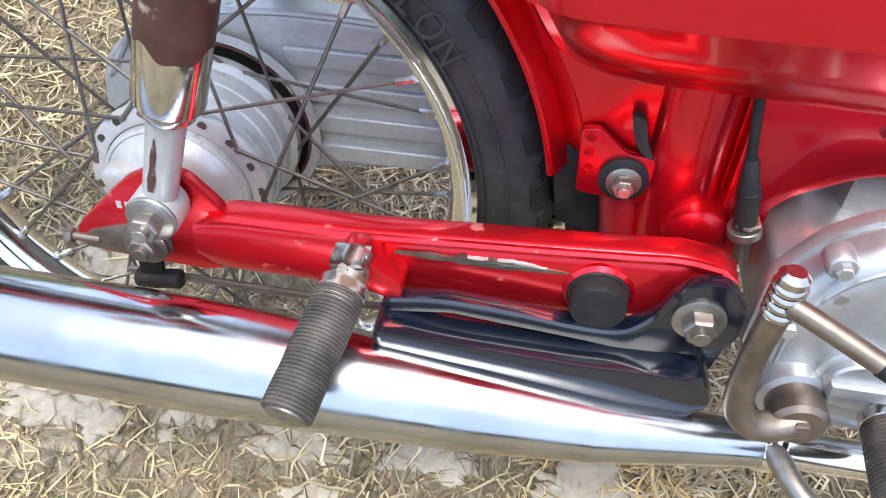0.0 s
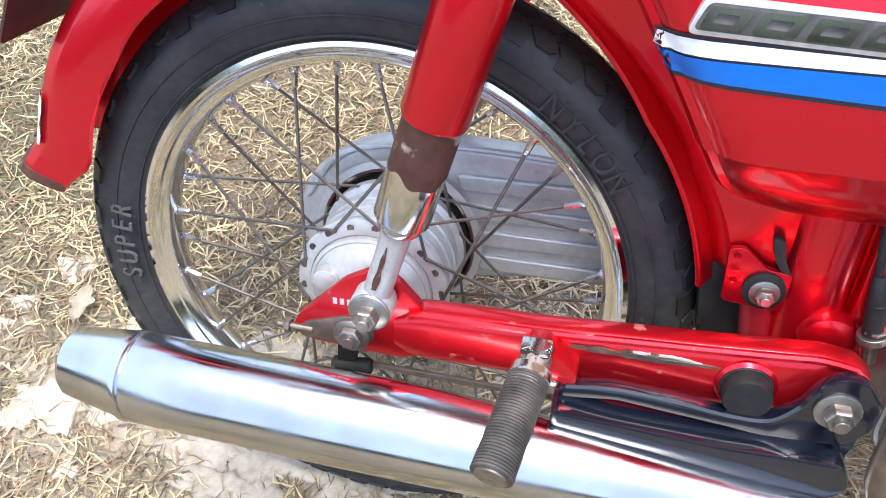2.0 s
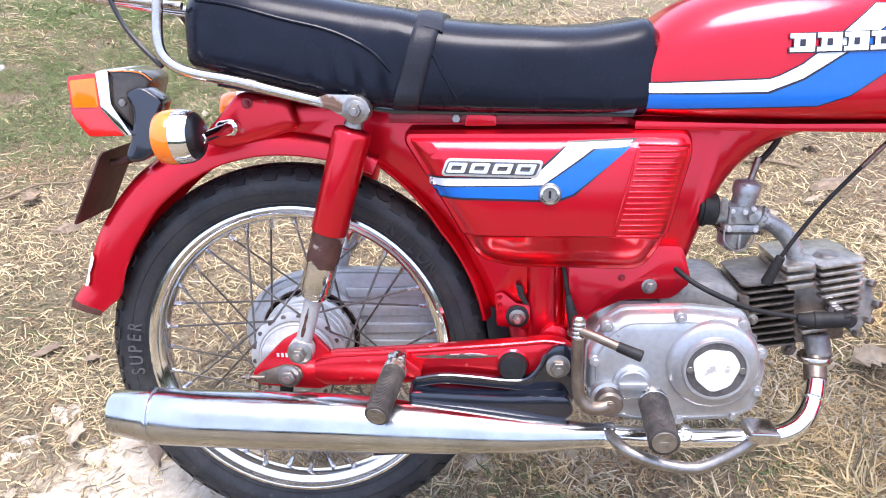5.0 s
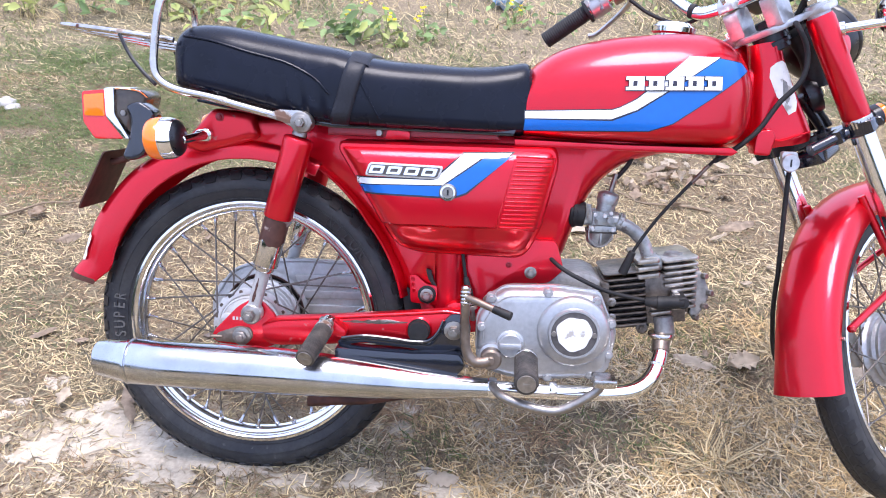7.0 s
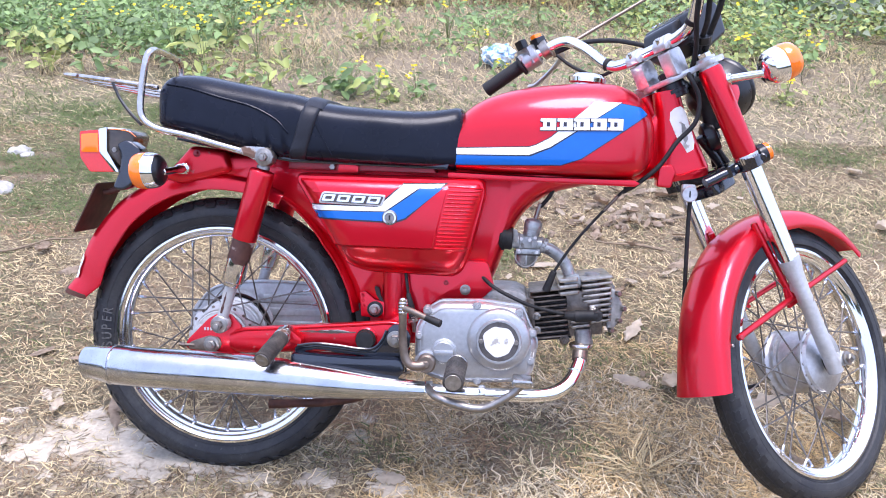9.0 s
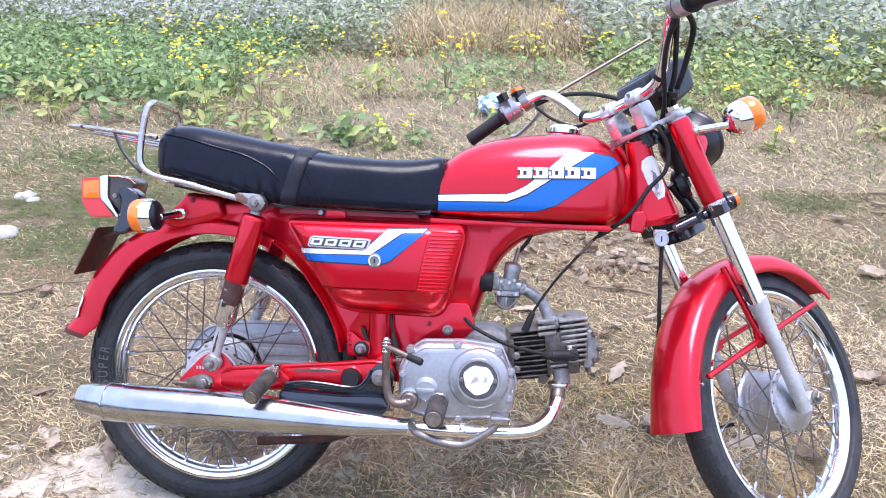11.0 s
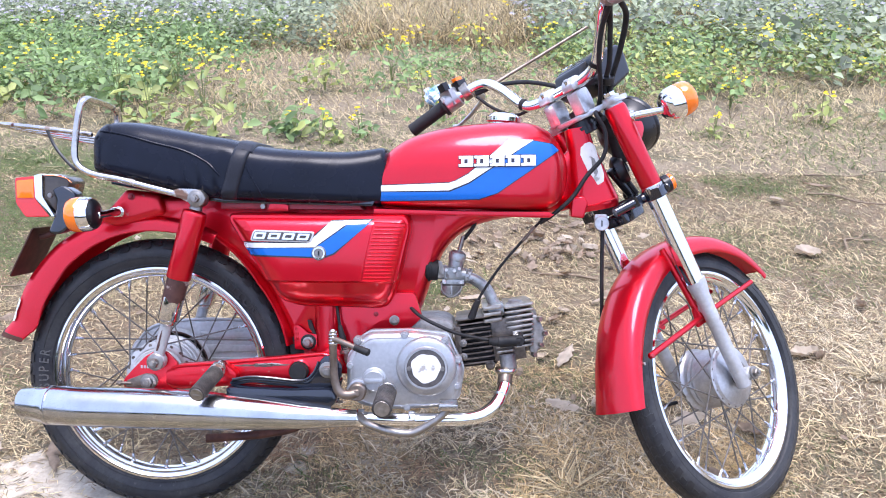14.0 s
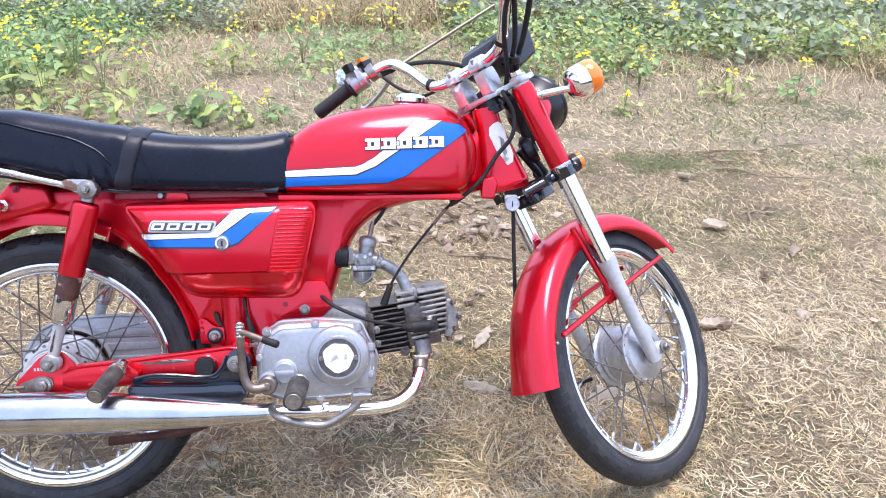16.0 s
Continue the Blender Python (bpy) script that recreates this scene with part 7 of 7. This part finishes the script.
# clay crusts
def clay_crust(cx, cy, a, b, i):
    rnd = random.Random(40 + i)
    ph = [rnd.uniform(0, 6.28) for _ in range(4)]
    rings = []
    for k, (s, h) in enumerate(((1.0, -0.010), (0.985, 0.002), (0.95, 0.0045), (0.7, 0.0055), (0.42, 0.006), (0.12, 0.006))):
        ring = []
        for j in range(72):
            t = 2 * math.pi * j / 72
            q = s * (1 + 0.16 * math.sin(3 * t + ph[0]) + 0.12 * math.sin(5 * t + ph[1]) + 0.10 * math.sin(9 * t + ph[2]) + 0.07 * math.sin(16 * t + ph[3]) + 0.06 * noise.noise(Vector((math.cos(t) * 9, math.sin(t) * 9, i))))
            x, y = cx + a * q * math.cos(t), cy + b * q * math.sin(t)
            ring.append((x, y, ground_height(x, y) + h + 0.0022 * noise.noise(Vector((x * 45, y * 45, i))) + 0.003 * noise.noise(Vector((x * 12, y * 12, i)))))
        rings.append(ring)
    ob = part("clay_crust", skin(rings), CLAY, None, smooth=70)
    return tagged(ob, "pale dried clay crust on the soil", "clay crust", "clay crusts by the rear wheel")


for i, (cx, cy, a, b) in enumerate(CLAY_SPOTS):
    clay_crust(cx, cy, a * 0.80, b * 0.80, i)
rnd = random.Random(5)
for i in range(60):
    x, y = rnd.uniform(-0.55, 0.5), rnd.uniform(-0.14, 0.2)
    if bare(np.array([x]), np.array([y]))[0] > 0.2 or rnd.random() < 0.4:
        r = rnd.uniform(0.008, 0.032)
        clay_crust(x, y, r, r * rnd.uniform(0.5, 0.9), 60 + i)


# pale rubble lying in the grass behind the machine
RUBBLE = material("pale_rubble", (0.47, 0.45, 0.41), 0.9, grain=0.25, scale=90, bump=0.5, blotch=0.3, blotch_scale=25)
for i, (x, y, r) in enumerate(((-1.385, 1.42, 0.055), (-1.56, 1.88, 0.045), (-1.50, 1.83, 0.028), (-1.47, 1.44, 0.03))):
    bm = bmesh.new()
    bmesh.ops.create_icosphere(bm, subdivisions=3, radius=r)
    for v in bm.verts:
        v.co *= 1 + 0.45 * noise.noise(v.co * (0.9 / r) + Vector((i * 7, 0, 0))) + 0.12 * noise.noise(v.co * (3 / r))
        v.co.z *= 0.5
    tagged(part("stone", moved(bm, pose(x, y, ground_height(x, y) + r * 0.2, 0, 0, 50 * i)), RUBBLE, None, smooth=30), "pale chalky lump of rubble in the grass", "stone", "rubble lumps")


# fallen leaves
def leaf_mesh(length, width, curl, seed, ragged=0.0):
    rnd = random.Random(seed)
    bm = bmesh.new()
    n, rows = 12, []
    for i in range(n + 1):
        t = i / n
        w = width * math.sin(math.pi * min(1, t * 0.96 + 0.02)) ** 0.8 * (1 + ragged * rnd.uniform(-0.5, 0.3))
        rows.append([bm.verts.new(((t - 0.5) * length, k / 2 * w, curl * (abs(k / 2) ** 2 * width + 0.25 * length * (t - 0.5) ** 2) + 0.07 * width * rnd.uniform(-1, 1))) for k in (-2, -1, 0, 1, 2)])
    for a, b in zip(rows, rows[1:]):
        for k in range(4):
            bm.faces.new((a[k], a[k + 1], b[k + 1], b[k]))
    bmesh.ops.solidify(bm, geom=bm.faces[:], thickness=0.0008)
    return bm


LEAVES = [(0.882, 0.367, 0.095, 0.030, -18, 2), (0.985, 0.365, 0.075, 0.036, 12, 2), (1.12, 1.0, 0.12, 0.034, 20, 1), (1.85, 1.31, 0.10, 0.05, 5, 2), (0.911, 0.60, 0.13, 0.022, 65, 2), (1.566, 0.60, 0.085, 0.035, 10, 2), (0.35, -0.03, 0.06, 0.025, 10, 2), (1.49, 2.75, 0.14, 0.03, 40, 1), (1.18, 0.31, 0.10, 0.03, 20, 2), (-0.44, 0.13, 0.06, 0.018, 100, 2), (-0.30, 0.12, 0.12, 0.014, -60, 1), (1.17, 1.58, 0.12, 0.05, 15, 1), (2.05, 1.1, 0.13, 0.025, 60, 1), (2.2, 2.1, 0.12, 0.02, -20, 1), (-0.75, 0.78, 0.07, 0.03, 30, 1), (-0.9, 0.9, 0.06, 0.03, 80, 1), (0.68, 0.95, 0.14, 0.02, 20, 2), (1.95, 1.9, 0.07, 0.03, -60, 2), (-0.6, 0.35, 0.06, 0.02, 45, 1), (1.3, 0.25, 0.07, 0.025, 130, 1), (0.95, 1.35, 0.10, 0.04, -15, 1)]
for i, (x, y, l, w, turn, kind) in enumerate(LEAVES):
    bm = moved(leaf_mesh(l, w * 0.8, 0.45 if i % 2 else -0.3, i, 0.8), pose(x, y, ground_height(x, y) + 0.016, 6 * math.sin(i), 5 * math.cos(i * 2), turn))
    tagged(part("fallen_leaf", bm, PALE_DEAD_LEAF if kind == 2 else DEAD_LEAF, None), "pale curled dead leaf on the grass" if kind == 2 else "brown curled dead leaf on the grass", "leaf", "fallen leaves")

lit = random.Random(77)
for i in range(72):
    x, y, l = lit.gauss(0.92, 0.17), lit.gauss(1.40, 0.16), lit.uniform(0.03, 0.065)
    bm = moved(leaf_mesh(l, l * lit.uniform(0.16, 0.42), lit.uniform(-0.9, 0.9), 300 + i, 0.9), pose(x, y, ground_height(x, y) + 0.016 + lit.uniform(0, 0.012), lit.uniform(-25, 25), lit.uniform(-25, 25), lit.uniform(0, 360)))
    tagged(part("fallen_leaf", bm, DEAD_LEAF if i % 3 else PALE_DEAD_LEAF, None), "brown curled dead leaf in the leaf litter", "leaf", "fallen leaves")
for i in range(60):
    x, y, l = lit.uniform(-0.9, 2.4), lit.uniform(0.0, 2.2), lit.uniform(0.018, 0.05)
    bm = moved(leaf_mesh(l, l * lit.uniform(0.2, 0.5), lit.uniform(-0.8, 0.8), 400 + i, 0.9), pose(x, y, ground_height(x, y) + 0.016, lit.uniform(-20, 20), lit.uniform(-20, 20), lit.uniform(0, 360)))
    tagged(part("fallen_leaf", bm, DEAD_LEAF if i % 2 else PALE_DEAD_LEAF, None), "small dry leaf scrap on the grass", "leaf", "fallen leaves")

for i, (x, y, l, turn) in enumerate(((2.35, 1.9, 0.5, -25), (2.5, 2.3, 0.6, 12), (-0.95, 0.95, 0.35, 25), (1.2, 1.35, 0.4, 5), (0.9, 1.15, 0.35, 160), (2.1, 1.5, 0.25, 50))):
    pts = [(k / 5 * l - l / 2, 0.02 * math.sin(k * 1.7 + i), 0.012 + 0.006 * math.sin(k * 2.3 + i)) for k in range(6)]
    tagged(part("twig", moved(tube(pts, [0.004, 0.004, 0.0035, 0.003, 0.0025, 0.0015], 7, 3), pose(x, y, ground_height(x, y), 0, 0, turn)), TWIG, None), "thin dry twig lying on the grass", "twig", "twigs")


# weeds: leafy stems, drawn as real leaf blades
def leaf_cloud(centres, normals, size, ratio):
    """Folded oval leaves at the given places; returns vertices and face loops."""
    n = len(centres)
    d = normals / (np.linalg.norm(normals, axis=1, keepdims=True) + 1e-9)
    ref = rng.normal(0, 1, (n, 3))
    t = np.cross(d, ref)
    t /= np.linalg.norm(t, axis=1, keepdims=True) + 1e-9
    b = np.cross(d, t)
    L = (size * rng.uniform(0.6, 1.35, n))[:, None]
    W = L * ratio
    v = np.stack([centres - t * L * 0.5, centres - t * L * 0.15 + b * W * 0.5 + d * W * 0.18, centres + t * L * 0.25 + b * W * 0.38 + d * W * 0.14, centres + t * L * 0.55 - d * L * 0.08, centres + t * L * 0.25 - b * W * 0.38 + d * W * 0.14, centres - t * L * 0.15 - b * W * 0.5 + d * W * 0.18], 1)
    k = (np.arange(n) * 6)[:, None]
    loops = np.concatenate([k + np.array([0, 1, 2, 3]), k + np.array([0, 3, 4, 5])])
    return v.reshape(-1, 3), loops


def weed_bed(name, x, y, height, leaf, mat, label, per=9, ratio=0.55, spread=0.06):
    n = len(x)
    z = heights(x, y)
    h = height * rng.uniform(0.55, 1.2, n)
    cx, cy = np.repeat(x, per), np.repeat(y, per)
    f = rng.uniform(0.12, 1.0, n * per)
    c = np.stack([cx + rng.normal(0, spread, n * per), cy + rng.normal(0, spread, n * per), np.repeat(z, per) + np.repeat(h, per) * f], 1)
    nr = np.stack([rng.normal(0, 0.5, n * per), rng.normal(-0.25, 0.5, n * per), np.abs(rng.normal(0.9, 0.3, n * per))], 1)
    v, loops = leaf_cloud(c, nr, leaf, ratio)
    return raw_mesh(name, v, loops.ravel(), np.arange(len(loops)) * 4, mat, label, "weeds")


def petals(name, x, y, z, size, mat, label):
    """Small four-petalled flowers."""
    n = len(x)
    c = np.repeat(np.stack([x, y, z], 1), 4, 0)
    a = np.tile(np.arange(4) * np.pi / 2, n) + np.repeat(rng.uniform(0, 1.5, n), 4)
    c = c + np.stack([np.cos(a), np.sin(a), np.zeros(n * 4)], 1) * size * 0.45
    nr = np.stack([np.cos(a) * 0.6, np.sin(a) * 0.4 - 0.9, 0.6 + 0.5 * rng.uniform(-1, 1, n * 4)], 1)
    v, loops = leaf_cloud(c, nr, size, 0.8)
    return raw_mesh(name, v, loops.ravel(), np.arange(len(loops)) * 4, mat, label, "flowers")


def left_bed(a, b):
    return np.where((b > 3.45 + 0.25 * np.sin(a * 2.1)) & (a < -1.35 + 0.2 * np.sin(b * 3)), 1.0, 0.0)


def right_bed(a, b):
    return np.where((b > 4.0 + 0.3 * np.sin(a * 2.6) + 0.25 * (a > 3.6)) & (a > 1.35 + 0.15 * np.sin(b * 2.0)), 1.0, 0.0)


def middle_bed(a, b):
    return 0.06 + 0.7 * clumped(a, b, 1.1, 0.12, 0.5, 21)


x, y = scatter(5200, -7.5, -1.0, 3.2, 7.5, left_bed)
m = clumped(x, y, 1.3, -0.25, 0.1, 41) > rng.uniform(0, 1, len(x))
x, y = x[m], y[m]
weed_bed("weeds_left", x, y, 0.27, 0.047, WEED_LEAF, "dense green broad-leaved weeds", per=12)
x, y = scatter(3600, -8.0, -0.6, 5.8, 9.5, lambda a, b: (b > 5.6 - 0.2 * a) * 0.9)
weed_bed("pale_weeds_left", x, y, 0.5, 0.06, PALE_LEAF, "pale dusty weeds at the back", per=10, ratio=0.4)
x, y = scatter(5400, 1.0, 8.0, 3.6, 8.0, right_bed)
m = clumped(x, y, 1.3, -0.3, 0.1, 43) > rng.uniform(0, 1, len(x))
x, y = x[m], y[m]
half = len(x) // 2
weed_bed("bright_weeds_right", x[half:], y[half:], 0.30, 0.042, LIME_LEAF, "yellow-green weeds among the dry grass", per=9)
x, y = x[:half], y[:half]
weed_bed("weeds_right", x, y, 0.34, 0.048, WEED_LEAF, "dense green weeds with yellow flowers", per=9)
x, y = scatter(2800, 1.2, 8.0, 5.2, 9.5, lambda a, b: np.where(a > 1.0, 0.8, 0))
weed_bed("pale_weeds_right", x, y, 0.62, 0.07, PALE_LEAF, "pale flowering weeds at the back", per=10, ratio=0.5)
x, y = scatter(300, 2.9, 5.5, 4.3, 5.8, lambda a, b: 0.35 + 0 * a)
weed_bed("broad_weeds", x, y, 0.45, 0.082, PALE_LEAF, "large pale round leaves among the weeds", per=4, ratio=0.9, spread=0.1)
x, y = scatter(2300, -1.7, 1.6, 3.0, 8.0, middle_bed)
weed_bed("weeds_middle", x, y, 0.20, 0.038, WEED_LEAF, "scattered green weeds on the dry verge", per=7)
x, y = scatter(1500, -4.5, 6.5, 3.4, 7.5, lambda a, b: 0.7 * clumped(a, b, 1.1, 0.08, 0.45, 51))
weed_bed("lime_weeds", x, y, 0.22, 0.036, LIME_LEAF, "scattered yellow-green weeds", per=8)
x, y = scatter(34000, -4.0, 7.0, 3.2, 8.0, lambda a, b: 0.25 + 0.75 * clumped(a, b, 1.6, -0.15, 0.35, 61))
blades("verge_grass", x, y, 0.19, 0.0042, 1.0, STRAW, "upright dry grass stalks between the weeds", droop=0.4)
x, y = scatter(5000, -9.0, 9.0, 9.0, 15.0)
weed_bed("far_weeds", x, y, 0.9, 0.16, PALE_LEAF, "far pale weeds and shrubs", per=6, ratio=0.5, spread=0.2)

n = 110
x, y = np.concatenate([rng.uniform(-2.6, -0.5, 40), rng.uniform(1.3, 6.0, 50), rng.uniform(-1.0, 1.3, 20)]), np.concatenate([rng.normal(4.5, 0.8, 40), rng.normal(5.0, 0.9, 50), rng.normal(4.6, 1.0, 20)])
k = 4
xs, ys = np.repeat(x, k) + rng.normal(0, 0.03, n * k), np.repeat(y, k) + rng.normal(0, 0.03, n * k)
petals("yellow_flowers", xs, ys, np.repeat(rng.uniform(0.22, 0.5, n), k) + rng.normal(0, 0.02, n * k), 0.013, PETAL, "small yellow mustard flowers above the weeds")
x, y = np.concatenate([rng.uniform(-7, -0.9, 2600), rng.uniform(1.0, 7, 2400)]), np.concatenate([rng.uniform(5.6, 9.0, 2600), rng.uniform(5.4, 9.0, 2400)])
petals("pale_flowers", x, y, rng.uniform(0.3, 0.75, 5000), 0.02, FLUFF, "pale lilac flower heads on the far weeds")


# single plants that stand out near the machine
def weed_plant(x, y, height, leaf, count, flowers, seed):
    g = np.random.default_rng(seed)
    z = ground_height(x, y)
    stems, tips = [], []
    for i in range(max(3, count // 7)):
        a = g.uniform(0, 6.28)
        r = g.uniform(0.02, 0.35) * height
        tip = (x + r * math.cos(a), y + r * math.sin(a), z + height * g.uniform(0.6, 1.1))
        stems.append(tube([(x, y, z - 0.01), (x + 0.3 * r * math.cos(a), y + 0.3 * r * math.sin(a), z + height * 0.4), tip], [0.003, 0.0022, 0.0014], 6, 3))
        tips.append(tip)
    ob = part("weed_plant", merge(*stems), STEM, None)
    tagged(ob, "leafy green weed with small yellow flowers" if flowers else "low leafy green weed", "plant", "weeds near the motorcycle")
    c = np.array([[x + g.normal(0, 0.38 * height), y + g.normal(0, 0.38 * height), z + height * g.uniform(0.05, 0.8)] for _ in range(count)])
    nr = np.stack([g.normal(0, 0.45, count), g.normal(-0.3, 0.4, count), np.abs(g.normal(0.9, 0.3, count))], 1)
    v, loops = leaf_cloud(c, nr, leaf, 0.55)
    foliage = raw_mesh("foliage", v, loops.ravel(), np.arange(len(loops)) * 4, LIME_LEAF if seed % 2 else WEED_LEAF, "", "", "")
    foliage.parent = ob
    if flowers:
        t = np.array(tips)
        t = t[::2]
        q = np.repeat(t, 4, 0) + g.normal(0, 0.013, (len(t) * 4, 3))
        fl = petals("blossom", q[:, 0], q[:, 1], q[:, 2] + 0.01, 0.0115, PETAL, "")
        fl.parent = ob
        for o in (fl,):
            for key in ("category", "kind"):
                if key in o:
                    del o[key]
    for key in ("category", "kind", "label"):
        if key in foliage:
            del foliage[key]


PLANTS = [(-0.32, 3.0, 0.20, 0.075, 46, 1), (-0.15, 2.85, 0.16, 0.06, 30, 1), (0.05, 2.95, 0.16, 0.05, 30, 1), (-0.75, 2.95, 0.22, 0.09, 22, 0), (-0.95, 3.1, 0.15, 0.08, 14, 0), (-1.25, 3.3, 0.35, 0.08, 40, 1), (-1.5, 3.5, 0.4, 0.07, 50, 1), (-1.05, 3.7, 0.4, 0.07, 40, 1), (-1.35, 4.1, 0.5, 0.06, 50, 1), (-0.35, 4.2, 0.30, 0.07, 46, 1), (0.1, 4.4, 0.34, 0.06, 50, 1), (0.35, 3.9, 0.25, 0.05, 30, 1), (0.5, 3.3, 0.14, 0.05, 20, 1), (0.75, 5.2, 0.4, 0.06, 40, 1), (1.55, 3.7, 0.3, 0.06, 40, 1), (1.9, 3.55, 0.22, 0.05, 36, 1), (2.3, 3.7, 0.24, 0.055, 36, 1), (2.7, 3.3, 0.18, 0.05, 30, 1), (3.1, 3.2, 0.24, 0.05, 30, 1), (2.0, 3.0, 0.12, 0.045, 24, 1), (-1.9, 3.3, 0.28, 0.08, 40, 0), (-2.3, 3.4, 0.3, 0.085, 46, 0), (-2.8, 3.5, 0.3, 0.08, 46, 1), (-3.3, 3.6, 0.3, 0.085, 46, 0)]
for i, p in enumerate(PLANTS):
    weed_plant(*p, 200 + i)

# crumpled plastic bag
bag = bmesh.new()
bmesh.ops.create_icosphere(bag, subdivisions=4, radius=0.095)
for v in bag.verts:
    v.co *= 1 + 0.35 * noise.noise(v.co * 22) + 0.2 * noise.noise(v.co * 50)
    v.co.z *= 0.7
BAG = material("printed_plastic_film", (0.72, 0.8, 0.86), 0.3, coat=0.3, blotch=0.9, blotch_scale=28, tint=(0.05, 0.22, 0.45))
tagged(part("plastic_bag", moved(bag, pose(0.47, 3.72, 0.07)), BAG, None, smooth=20), "crumpled blue and white plastic bag on the grass", "plastic bag")
